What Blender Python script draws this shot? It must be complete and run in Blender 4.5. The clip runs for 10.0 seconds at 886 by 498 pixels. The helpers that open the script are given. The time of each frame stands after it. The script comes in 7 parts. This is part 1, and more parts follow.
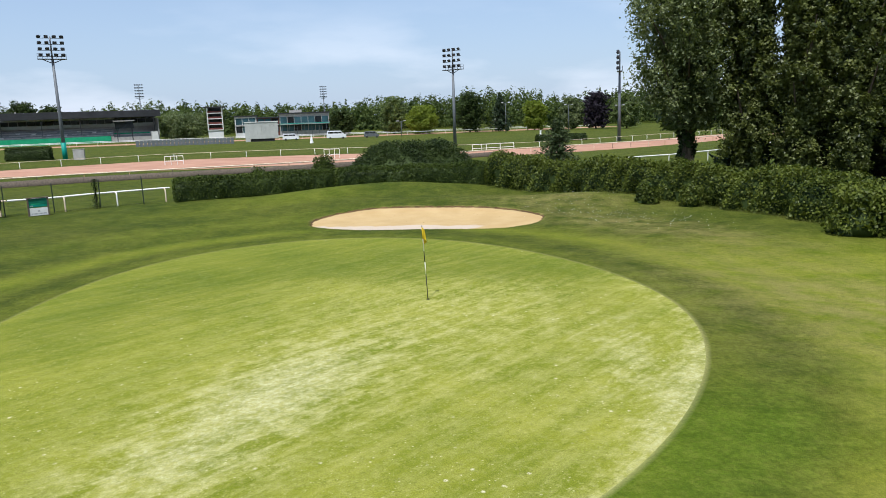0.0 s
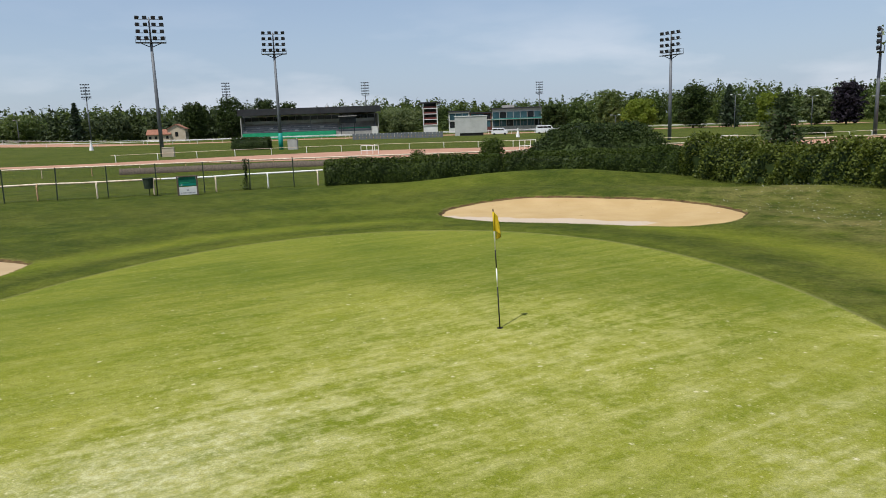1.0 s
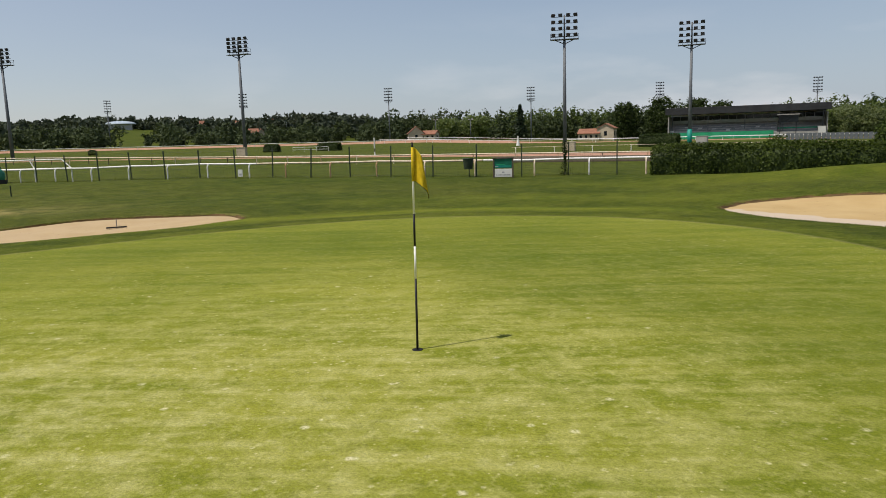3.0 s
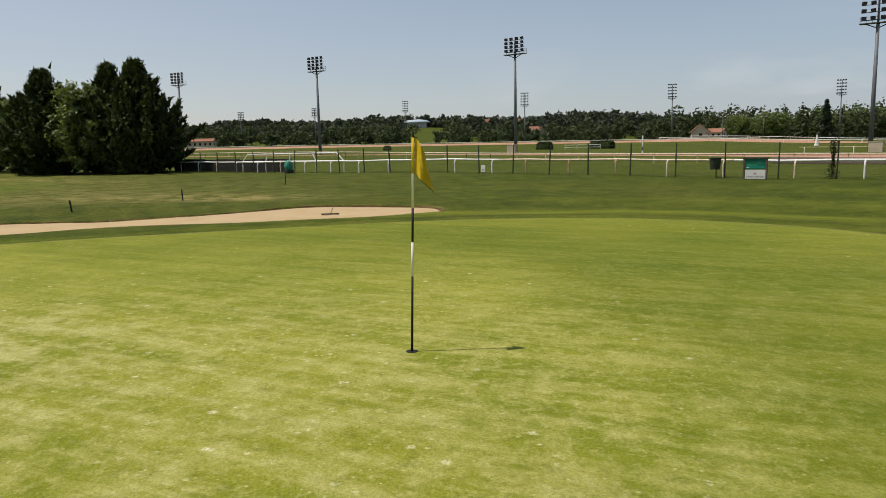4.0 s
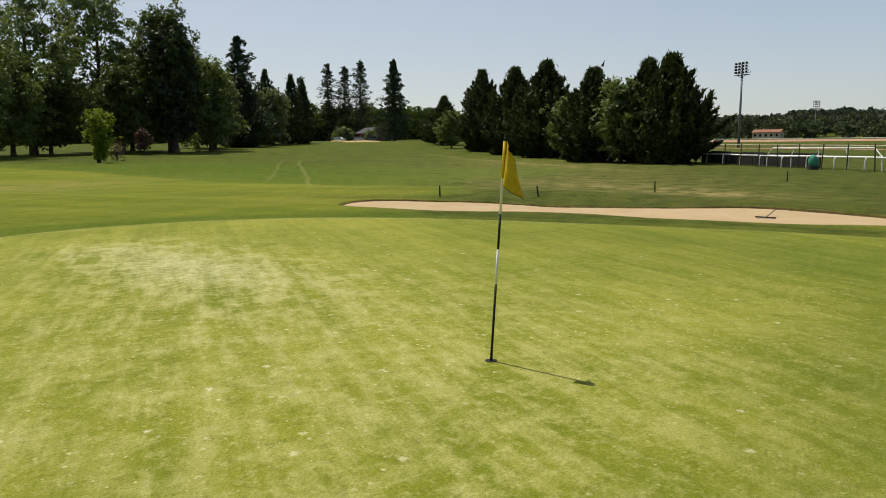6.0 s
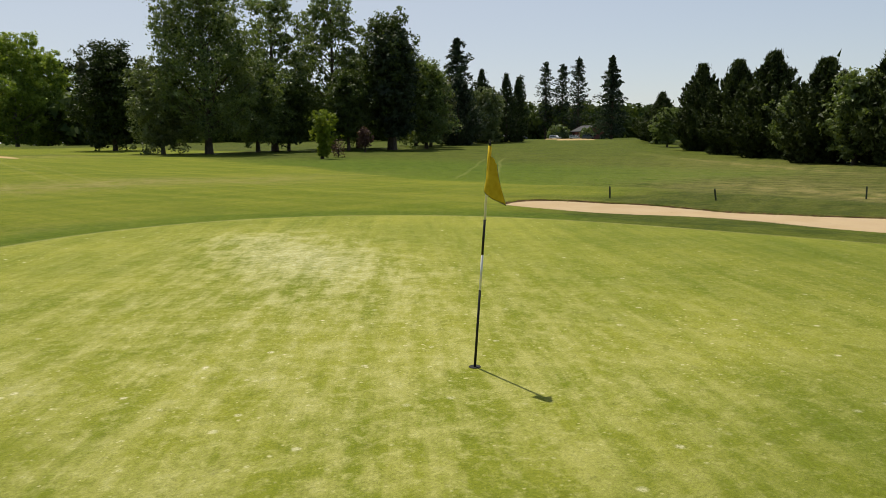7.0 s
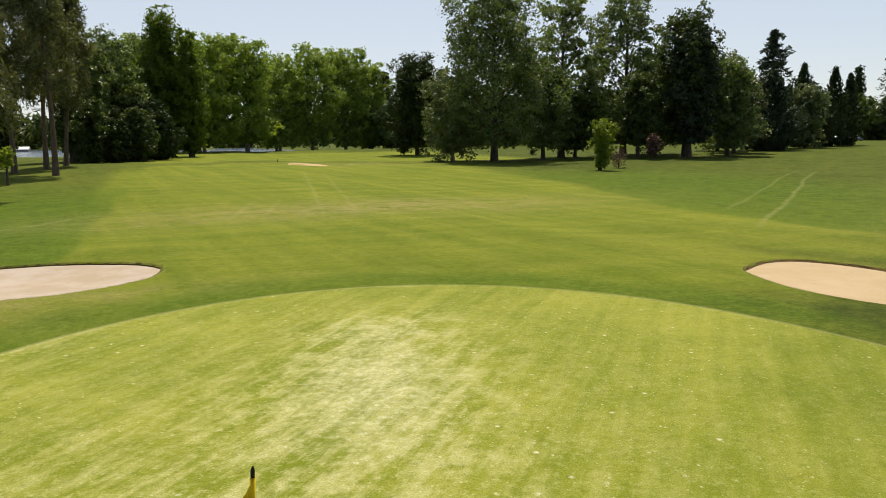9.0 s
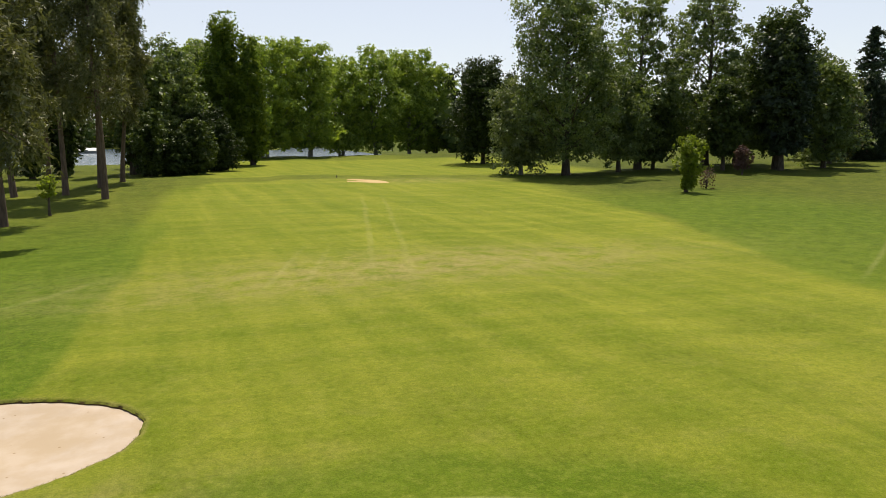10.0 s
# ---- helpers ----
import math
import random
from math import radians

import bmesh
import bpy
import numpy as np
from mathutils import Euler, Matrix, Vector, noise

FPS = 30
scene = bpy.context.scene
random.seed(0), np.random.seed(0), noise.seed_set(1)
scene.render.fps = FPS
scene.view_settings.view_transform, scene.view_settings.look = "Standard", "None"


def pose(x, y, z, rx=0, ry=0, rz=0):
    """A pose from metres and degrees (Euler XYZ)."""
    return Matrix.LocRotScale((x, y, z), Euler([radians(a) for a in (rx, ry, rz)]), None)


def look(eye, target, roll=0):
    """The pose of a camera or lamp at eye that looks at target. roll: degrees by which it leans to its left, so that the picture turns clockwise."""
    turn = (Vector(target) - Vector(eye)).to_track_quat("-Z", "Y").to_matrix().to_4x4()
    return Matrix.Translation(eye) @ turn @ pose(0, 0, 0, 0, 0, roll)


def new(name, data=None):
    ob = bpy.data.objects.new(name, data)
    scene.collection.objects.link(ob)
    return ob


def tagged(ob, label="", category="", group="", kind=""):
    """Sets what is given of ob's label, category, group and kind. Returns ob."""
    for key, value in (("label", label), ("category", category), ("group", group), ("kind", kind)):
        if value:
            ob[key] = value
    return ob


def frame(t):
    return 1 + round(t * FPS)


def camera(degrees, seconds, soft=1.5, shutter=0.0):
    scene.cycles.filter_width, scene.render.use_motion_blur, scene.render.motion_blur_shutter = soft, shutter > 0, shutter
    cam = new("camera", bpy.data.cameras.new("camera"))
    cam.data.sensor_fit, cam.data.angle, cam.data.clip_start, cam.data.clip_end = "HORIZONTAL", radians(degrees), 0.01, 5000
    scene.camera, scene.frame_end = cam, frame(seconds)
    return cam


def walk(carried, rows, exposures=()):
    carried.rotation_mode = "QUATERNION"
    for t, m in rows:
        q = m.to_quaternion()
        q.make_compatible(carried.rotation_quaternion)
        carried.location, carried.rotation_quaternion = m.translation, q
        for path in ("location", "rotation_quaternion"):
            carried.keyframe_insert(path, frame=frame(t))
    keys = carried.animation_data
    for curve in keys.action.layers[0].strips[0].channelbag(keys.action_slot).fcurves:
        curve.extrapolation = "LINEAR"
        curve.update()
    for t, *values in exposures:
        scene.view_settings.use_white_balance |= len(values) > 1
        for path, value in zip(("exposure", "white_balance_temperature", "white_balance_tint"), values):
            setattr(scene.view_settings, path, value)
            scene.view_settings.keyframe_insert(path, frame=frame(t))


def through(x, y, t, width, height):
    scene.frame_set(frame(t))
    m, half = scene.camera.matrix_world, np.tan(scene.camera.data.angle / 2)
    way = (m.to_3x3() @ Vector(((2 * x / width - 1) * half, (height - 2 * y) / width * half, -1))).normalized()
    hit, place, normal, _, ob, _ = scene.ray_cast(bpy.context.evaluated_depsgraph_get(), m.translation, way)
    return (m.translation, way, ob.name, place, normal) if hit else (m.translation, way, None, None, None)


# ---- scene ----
cam = camera(63.3, 10.0, soft=0.9, shutter=0.0)

PATH = [
    (0, (1.569, -19.846, 5.177), (1.461, -17.883, 4.808), -2.0),
    (0.5, (2.568, -15.091, 4.383), (2.148, -13.169, 4.022), -2.2),
    (1, (3.383, -11.871, 3.66), (2.698, -10.025, 3.308), -2.1),
    (1.5, (4.162, -9.309, 3.16), (3.255, -7.56, 2.817), -2.2),
    (2, (4.856, -7.279, 2.779), (3.738, -5.654, 2.445), -2.2),
    (2.5, (5.513, -5.58, 2.441), (4.148, -4.154, 2.12), -2.2),
    (2.7, (5.714, -4.904, 2.303), (4.249, -3.58, 1.989), -2.0),
    (4, (6.685, -1.307, 2.005), (4.763, -0.835, 1.714), -1.3),
    (4.5, (6.806, -0.177, 2.002), (4.829, -0.097, 1.713), -1.1),
    (5, (6.682, 0.865, 2.019), (4.727, 0.558, 1.73), -0.7),
    (5.5, (6.403, 1.87, 2.034), (4.537, 1.211, 1.743), -0.6),
    (7, (4.731, 4.536, 2.096), (3.365, 3.104, 1.803), -0.4),
    (7.5, (3.889, 5.213, 2.102), (2.729, 3.611, 1.81), -0.4),
    (8, (2.908, 5.455, 2.074), (1.937, 3.731, 1.783), -0.4),
    (8.5, (1.592, 4.826, 2.589), (0.775, 3.023, 2.299), -0.6),
    (9, (0.127, 3.326, 3.586), (-0.545, 1.465, 3.292), -0.4),
    (9.5, (-1.071, 0.51, 4.783), (-1.637, -1.385, 4.483), -0.3),
    (10, (-1.656, -2.944, 6.037), (-2.16, -4.856, 5.731), -0.4),
]
walk(cam, [(t, look(eye, target, roll)) for t, eye, target, roll in PATH],
     exposures=[(0, 0.18, 6000, 11), (0.6, 0.0, 6150, 11), (1.5, -0.15, 6430, 12), (3.0, -0.22, 6800, 12), (4.5, -0.20, 6980, 11), (6.0, -0.14, 6980, 10), (7.5, -0.07, 6950, 10), (8.7, 0.05, 7000, 10), (10, 0.30, 7200, 12)])

# ---- light ----
SUN_EL = radians(64)
sun = new("sun", bpy.data.lights.new("sun", "SUN"))
sun.data.energy, sun.data.angle, sun.data.color = 4.9, radians(0.55), (1.0, 0.955, 0.88)
sun.matrix_world = look((0, 0, 60), (0.27 * 60 / math.tan(SUN_EL) / 0.9, 0.86 * 60 / math.tan(SUN_EL) / 0.9, 0))

world = bpy.data.worlds.new("sky")
scene.world = world
world.use_nodes = True
wn, wl = world.node_tree.nodes, world.node_tree.links
sky = wn.new("ShaderNodeTexSky")
sky.sky_type, sky.sun_disc = "NISHITA", False
sky.sun_elevation, sky.sun_rotation = SUN_EL, math.atan2(-0.27, -0.86)
sky.air_density, sky.dust_density, sky.ozone_density, sky.altitude = 1.0, 0.6, 1.2, 200
geo = wn.new("ShaderNodeTexCoord")
cmap = wn.new("ShaderNodeMapping")
cmap.inputs["Scale"].default_value = (1.9, 1.9, 7.0)
cmap.inputs["Location"].default_value = (0.35, 0.0, 0.2)
cnoise = wn.new("ShaderNodeTexNoise")
cnoise.inputs["Scale"].default_value, cnoise.inputs["Detail"].default_value, cnoise.inputs["Roughness"].default_value = 1.7, 7, 0.52
cramp = wn.new("ShaderNodeValToRGB")
cramp.color_ramp.elements[0].position, cramp.color_ramp.elements[1].position = 0.50, 0.68
sep = wn.new("ShaderNodeSeparateXYZ")
low = wn.new("ShaderNodeMapRange")
low.inputs["From Min"].default_value, low.inputs["From Max"].default_value = 0.17, 0.05
mult = wn.new("ShaderNodeMath")
mult.operation = "MULTIPLY"
amt = wn.new("ShaderNodeMath")
amt.operation, amt.inputs[1].default_value = "MULTIPLY", 0.38
cmix = wn.new("ShaderNodeMix")
cmix.data_type = "RGBA"
cmix.inputs["B"].default_value = (9.0, 9.0, 9.1, 1)
bg = wn["Background"]
bg.inputs["Strength"].default_value = 0.117
wl.new(geo.outputs["Generated"], cmap.inputs["Vector"])
wl.new(cmap.outputs["Vector"], cnoise.inputs["Vector"])
wl.new(cnoise.outputs["Fac"], cramp.inputs["Fac"])
wl.new(geo.outputs["Generated"], sep.inputs["Vector"])
wl.new(sep.outputs["Z"], low.inputs["Value"])
wl.new(cramp.outputs["Color"], mult.inputs[0])
north = wn.new("ShaderNodeMapRange")
north.inputs["From Min"].default_value, north.inputs["From Max"].default_value = 0.1, 0.8
lown = wn.new("ShaderNodeMath")
lown.operation = "MULTIPLY"
wl.new(sep.outputs["Y"], north.inputs["Value"])
wl.new(low.outputs["Result"], lown.inputs[0])
wl.new(north.outputs["Result"], lown.inputs[1])
wl.new(lown.outputs["Value"], mult.inputs[1])
wl.new(mult.outputs["Value"], amt.inputs[0])
wl.new(amt.outputs["Value"], cmix.inputs["Factor"])
hmix = wn.new("ShaderNodeMix")
hmix.data_type = "RGBA"
haze = wn.new("ShaderNodeMapRange")
haze.inputs["From Min"].default_value, haze.inputs["From Max"].default_value = -0.8, 0.65
haze.inputs["To Min"].default_value, haze.inputs["To Max"].default_value = 0.60, 0.10
wl.new(sep.outputs["Y"], haze.inputs["Value"])
wl.new(haze.outputs["Result"], hmix.inputs["Factor"])
hmix.inputs["B"].default_value = (5.3, 5.75, 6.75, 1)
wl.new(cmix.outputs["Result"], hmix.inputs["A"])
nmix = wn.new("ShaderNodeMix")
nmix.data_type = "RGBA"
nmix.inputs["B"].default_value = (3.35, 4.25, 5.55, 1)
nlow = wn.new("ShaderNodeMapRange")
nlow.inputs["From Min"].default_value, nlow.inputs["From Max"].default_value = 0.30, 0.0
nlow.inputs["To Max"].default_value = 0.8
nfac = wn.new("ShaderNodeMath")
nfac.operation = "MULTIPLY"
wl.new(sep.outputs["Z"], nlow.inputs["Value"])
wl.new(nlow.outputs["Result"], nfac.inputs[0])
wide = wn.new("ShaderNodeMapRange")
wide.inputs["From Min"].default_value, wide.inputs["From Max"].default_value = -0.5, 0.8
wl.new(sep.outputs["Y"], wide.inputs["Value"])
wl.new(wide.outputs["Result"], nfac.inputs[1])
wl.new(nfac.outputs["Value"], nmix.inputs["Factor"])
wl.new(sky.outputs["Color"], nmix.inputs["A"])
wl.new(nmix.outputs["Result"], cmix.inputs["A"])
wl.new(hmix.outputs["Result"], bg.inputs["Color"])


# ---- materials ----
class Nodes:
    """Short hand for building a node material."""

    def __init__(self, name, rough=0.8, metal=0.0, spec=0.3):
        self.m = bpy.data.materials.new(name)
        self.m.use_nodes = True
        self.t = self.m.node_tree
        self.b = self.t.nodes["Principled BSDF"]
        self.b.inputs["Roughness"].default_value = rough
        self.b.inputs["Metallic"].default_value = metal
        self.b.inputs["Specular IOR Level"].default_value = spec

    def node(self, kind, **ins):
        n = self.t.nodes.new(kind)
        for k, v in ins.items():
            k = k.replace("_", " ")
            if hasattr(v, "is_output"):
                self.t.links.new(v, n.inputs[k])
            else:
                n.inputs[k].default_value = v
        return n

    def link(self, a, b):
        self.t.links.new(a, b)

    def place(self, scale=(1, 1, 1), turn=0.0, local=False):
        if local:
            src = self.node("ShaderNodeTexCoord").outputs["Object"]
        else:
            src = self.node("ShaderNodeNewGeometry").outputs["Position"]
        return self.node("ShaderNodeMapping", Vector=src, Scale=scale, Rotation=(0, 0, turn)).outputs["Vector"]

    def noise(self, vec, scale, detail=4.0, rough=0.55):
        return self.node("ShaderNodeTexNoise", Vector=vec, Scale=scale, Detail=detail, Roughness=rough).outputs["Fac"]

    def spread(self, value, lo, hi, a=0.0, b=1.0):
        return self.node("ShaderNodeMapRange", Value=value, From_Min=lo, From_Max=hi, To_Min=a, To_Max=b).outputs["Result"]

    def maths(self, op, a, b=0.0):
        n = self.t.nodes.new("ShaderNodeMath")
        n.operation = op
        for i, v in enumerate((a, b)):
            if hasattr(v, "is_output"):
                self.t.links.new(v, n.inputs[i])
            else:
                n.inputs[i].default_value = v
        return n.outputs["Value"]

    def mix(self, fac, a, b, blend="MIX"):
        n = self.t.nodes.new("ShaderNodeMix")
        n.data_type, n.blend_type = "RGBA", blend
        for k, v in (("Factor", fac), ("A", a), ("B", b)):
            if hasattr(v, "is_output"):
                self.t.links.new(v, n.inputs[k])
            else:
                n.inputs[k].default_value = (*v, 1) if isinstance(v, tuple) and len(v) == 3 else v
        return n.outputs["Result"]

    def attr(self, name):
        n = self.t.nodes.new("ShaderNodeAttribute")
        n.attribute_name = name
        return n.outputs["Fac"]

    def bump(self, height, strength=0.3, distance=0.02):
        n = self.node("ShaderNodeBump", Height=height, Strength=strength, Distance=distance)
        self.link(n.outputs["Normal"], self.b.inputs["Normal"])

    def color(self, c):
        if hasattr(c, "is_output"):
            self.link(c, self.b.inputs["Base Color"])
        else:
            self.b.inputs["Base Color"].default_value = (*c, 1)
        return self


def mottled(name, a, b, scale=3.0, rough=0.7, metal=0.0, spec=0.3, bump=0.1, fine=40.0, local=False):
    """A surface of two near tones with grain and fine relief."""
    k = Nodes(name, rough, metal, spec)
    v = k.place(local=local)
    n1, n2 = k.noise(v, scale, 5), k.noise(v, fine, 3)
    f = k.spread(k.maths("ADD", k.maths("MULTIPLY", n1, 0.7), k.maths("MULTIPLY", n2, 0.3)), 0.36, 0.64)
    k.color(k.mix(f, a, b))
    k.link(k.spread(n1, 0.3, 0.7, rough * 0.88, min(1.0, rough * 1.12)), k.b.inputs["Roughness"])
    if bump:
        k.bump(n2, bump, 0.02)
    return k.m


MOW = radians(40)      # direction of the mowing lines on the green


def turf_material():
    """Fairway, fringe and rough: the attributes fair and dry tell where the grass is mown short or burnt."""
    k = Nodes("turf", 0.9, 0, 0.06)
    v = k.place()
    big, mid, fine = k.noise(v, 0.11, 4), k.noise(v, 0.9, 6, 0.65), k.noise(v, 22.0, 4, 0.7)
    grit = k.noise(v, 95.0, 2, 0.6)
    along_play = k.place((1, 1, 1), radians(-8))
    stripe = k.noise(k.node("ShaderNodeMapping", Vector=along_play, Scale=(0.62, 0.035, 1)).outputs["Vector"], 1.0, 3, 0.6)
    across = k.noise(k.place((0.10, 0.7, 1)), 0.8, 5, 0.6)
    stretch = k.maths("ADD", k.maths("MULTIPLY", stripe, 0.5), k.maths("MULTIPLY", across, 0.5))
    rough_c = k.mix(k.spread(mid, 0.34, 0.66), (0.030, 0.049, 0.005), (0.076, 0.095, 0.012))
    rough_c = k.mix(k.maths("MULTIPLY", k.spread(big, 0.45, 0.70), 0.55), rough_c, (0.094, 0.101, 0.018))
    fair_c = k.mix(k.spread(stretch, 0.38, 0.62), (0.108, 0.144, 0.009), (0.186, 0.203, 0.021))
    fair_c = k.mix(k.maths("MULTIPLY", k.spread(mid, 0.52, 0.72), 0.35), fair_c, (0.215, 0.205, 0.045))
    patchy = k.maths("MULTIPLY", k.maths("SUBTRACT", k.noise(v, 0.23, 5, 0.62), 0.5), 0.7)
    fair = k.node("ShaderNodeClamp", Value=k.maths("ADD", k.attr("fair"), patchy)).outputs["Result"]
    c = k.mix(fair, rough_c, fair_c)
    c = k.mix(k.attr("lush"), c, k.mix(k.spread(mid, 0.34, 0.66), (0.056, 0.102, 0.005), (0.090, 0.136, 0.010)))
    worn = k.spread(k.noise(v, 0.8, 6, 0.7), 0.36, 0.60)
    c = k.mix(k.maths("MULTIPLY", k.attr("dry"), worn), c, (0.275, 0.228, 0.086))
    # wheel marks: across the next fairway, before the tee, and a trodden line over the rough
    xyz = k.node("ShaderNodeSeparateXYZ", Vector=v)
    sway = k.maths("MULTIPLY", k.maths("SUBTRACT", k.noise(v, 0.05, 2), 0.5), 1.2)
    for px, py, qx, qy, half, much in ((-22.5, -20.6, -68, -59.8, 0.24, 0.34), (-26.5, -27.4, -67, -61.6, 0.20, 0.24), (-6.1, -31, -12.3, -75, 0.26, 0.22), (-7.9, -31, -14.2, -75, 0.26, 0.18),
                                       (-1.5, -30.5, -4.6, -45, 0.24, 0.28), (-3.0, -30.5, -6.0, -45, 0.24, 0.2), (8.8, -29.2, 4.2, -37.0, 0.32, 0.55)):
        n = math.hypot(qx - px, qy - py)
        lx, ly = (qx - px) / n, (qy - py) / n
        off = k.maths("ADD", k.maths("ADD", k.maths("MULTIPLY", xyz.outputs["X"], ly), k.maths("MULTIPLY", xyz.outputs["Y"], -lx)), py * lx - px * ly)
        run = k.maths("ADD", k.maths("ADD", k.maths("MULTIPLY", xyz.outputs["X"], lx), k.maths("MULTIPLY", xyz.outputs["Y"], ly)), -(px * lx + py * ly))
        line = k.spread(k.maths("ABSOLUTE", k.maths("ADD", off, sway), 0.0), half, 0.25 * half)
        line = k.maths("MULTIPLY", line, k.maths("MULTIPLY", k.spread(run, 0, 5), k.spread(run, n, n - 9)))
        c = k.mix(k.maths("MULTIPLY", line, k.spread(k.noise(v, 1.3, 5, 0.7), 0.30, 0.62, 0.25 * much, much)), c, (0.330, 0.305, 0.120))
    tuft = k.noise(v, 4.2, 6, 0.75)
    c = k.mix(k.maths("MULTIPLY", k.spread(tuft, 0.50, 0.66), 0.30), c, k.mix(fair, (0.130, 0.138, 0.026), (0.250, 0.255, 0.046)))
    c = k.mix(k.maths("MULTIPLY", k.spread(tuft, 0.48, 0.34), 0.38), c, k.mix(fair, (0.024, 0.046, 0.006), (0.064, 0.106, 0.008)))
    clods = k.spread(k.noise(v, 1.5, 7, 0.72), 0.34, 0.66, -0.17, 0.17)
    clods = k.maths("ADD", 1.0, k.maths("MULTIPLY", clods, k.spread(fair, 0.0, 1.0, 1.0, 0.35)))
    c = k.mix(1.0, c, k.node("ShaderNodeCombineXYZ", X=clods, Y=clods, Z=clods).outputs["Vector"], "MULTIPLY")
    blades = k.spread(k.noise(k.place((1.0, 1.0, 1.0)), 9.0, 4, 0.75), 0.36, 0.64, -0.22, 0.22)
    blades = k.maths("ADD", 1.0, k.maths("MULTIPLY", blades, k.spread(fair, 0.0, 1.0, 1.0, 0.4)))
    c = k.mix(1.0, c, k.node("ShaderNodeCombineXYZ", X=blades, Y=blades, Z=blades).outputs["Vector"], "MULTIPLY")
    c = k.mix(k.attr("edge"), c, (0.36, 0.345, 0.135))
    grain = k.spread(k.maths("ADD", k.maths("MULTIPLY", fine, 0.55), k.maths("MULTIPLY", grit, 0.45)), 0.36, 0.64, 0.74, 1.26)
    c = k.mix(1.0, c, k.node("ShaderNodeCombineXYZ", X=grain, Y=grain, Z=grain).outputs["Vector"], "MULTIPLY")
    k.color(c)
    k.bump(k.maths("ADD", k.maths("MULTIPLY", tuft, 0.8), k.maths("ADD", fine, k.maths("MULTIPLY", grit, 0.7))), 0.6, 0.05)
    return k.m


def green_material():
    """The putting green: close-mown, with mowing lines, pale bare streaks and small worn specks."""
    k = Nodes("green_turf", 0.9, 0, 0.09)
    v = k.place()
    lanes = k.place((1, 1, 1), MOW)
    streak = k.noise(k.node("ShaderNodeMapping", Vector=lanes, Scale=(1.7, 0.07, 1)).outputs["Vector"], 1.3, 4, 0.6)
    streak2 = k.noise(k.node("ShaderNodeMapping", Vector=lanes, Scale=(4.6, 0.75, 1)).outputs["Vector"], 1.0, 5, 0.68)
    big, mid, fine = k.noise(v, 0.30, 5, 0.6), k.noise(v, 1.7, 6, 0.66), k.noise(v, 38.0, 5, 0.72)
    clump = k.noise(v, 8.0, 6, 0.72)
    dry, lush, burnt = k.attr("dry"), k.attr("lush"), k.attr("burnt")
    tone = k.maths("ADD", k.maths("MULTIPLY", big, 0.62), k.maths("MULTIPLY", streak, 0.38))
    c = k.mix(k.spread(tone, 0.40, 0.60), (0.144, 0.172, 0.013), (0.232, 0.241, 0.031))
    c = k.mix(lush, c, k.mix(k.spread(tone, 0.38, 0.62), (0.082, 0.117, 0.007), (0.147, 0.168, 0.016)))
    # pale worn turf along the mowing lines
    wear = k.maths("ADD", k.maths("MULTIPLY", streak2, 0.42), k.maths("ADD", k.maths("MULTIPLY", mid, 0.46), k.maths("MULTIPLY", streak, 0.12)))
    c = k.mix(k.maths("MULTIPLY", k.spread(wear, 0.455, 0.565), k.spread(dry, 0.0, 1.0, 0.06, 0.74)), c, (0.345, 0.336, 0.100))
    c = k.mix(k.maths("MULTIPLY", k.spread(clump, 0.50, 0.66), k.spread(dry, 0.0, 1.0, 0.14, 0.60)), c, (0.400, 0.388, 0.140))
    # olive patches between
    c = k.mix(k.maths("MULTIPLY", k.spread(k.noise(v, 4.6, 6, 0.75), 0.53, 0.66), 0.45), c, (0.096, 0.114, 0.007))
    # nearly bare sandy turf
    bare = k.spread(k.maths("ADD", burnt, k.maths("MULTIPLY", k.maths("SUBTRACT", wear, 0.5), 1.9)), 0.16, 0.96)
    c = k.mix(k.maths("MULTIPLY", bare, 0.8), c, k.mix(k.spread(clump, 0.40, 0.62), (0.37, 0.35, 0.130), (0.58, 0.56, 0.35)))
    for scale, lo, keep, col in ((2.6, 0.12, 0.42, (0.64, 0.60, 0.40)), (6.5, 0.17, 0.52, (0.56, 0.53, 0.30)), (15.0, 0.22, 0.62, (0.50, 0.47, 0.24))):
        cells = k.node("ShaderNodeTexVoronoi", Vector=v, Scale=scale, Randomness=1.0)
        speck = k.maths("MULTIPLY", k.spread(cells.outputs["Distance"], lo, lo * 0.45), k.spread(k.node("ShaderNodeSeparateColor", Color=cells.outputs["Color"]).outputs["Red"], keep, keep + 0.05))
        speck = k.maths("MULTIPLY", speck, k.spread(fine, 0.36, 0.54))
        speck = k.maths("MULTIPLY", speck, k.spread(k.noise(v, 0.35, 3), 0.35, 0.60, 0.25, 1.0))
        c = k.mix(k.maths("MULTIPLY", speck, k.spread(lush, 0.0, 1.0, 0.85, 0.25)), c, col)
    grain = k.spread(k.maths("ADD", k.maths("MULTIPLY", fine, 0.5), k.maths("MULTIPLY", k.noise(v, 130.0, 3, 0.7), 0.5)), 0.36, 0.64, 0.58, 1.42)
    c = k.mix(1.0, c, k.node("ShaderNodeCombineXYZ", X=grain, Y=grain, Z=grain).outputs["Vector"], "MULTIPLY")
    k.color(c)
    k.bump(k.maths("ADD", fine, k.maths("MULTIPLY", clump, 0.8)), 0.55, 0.02)
    return k.m


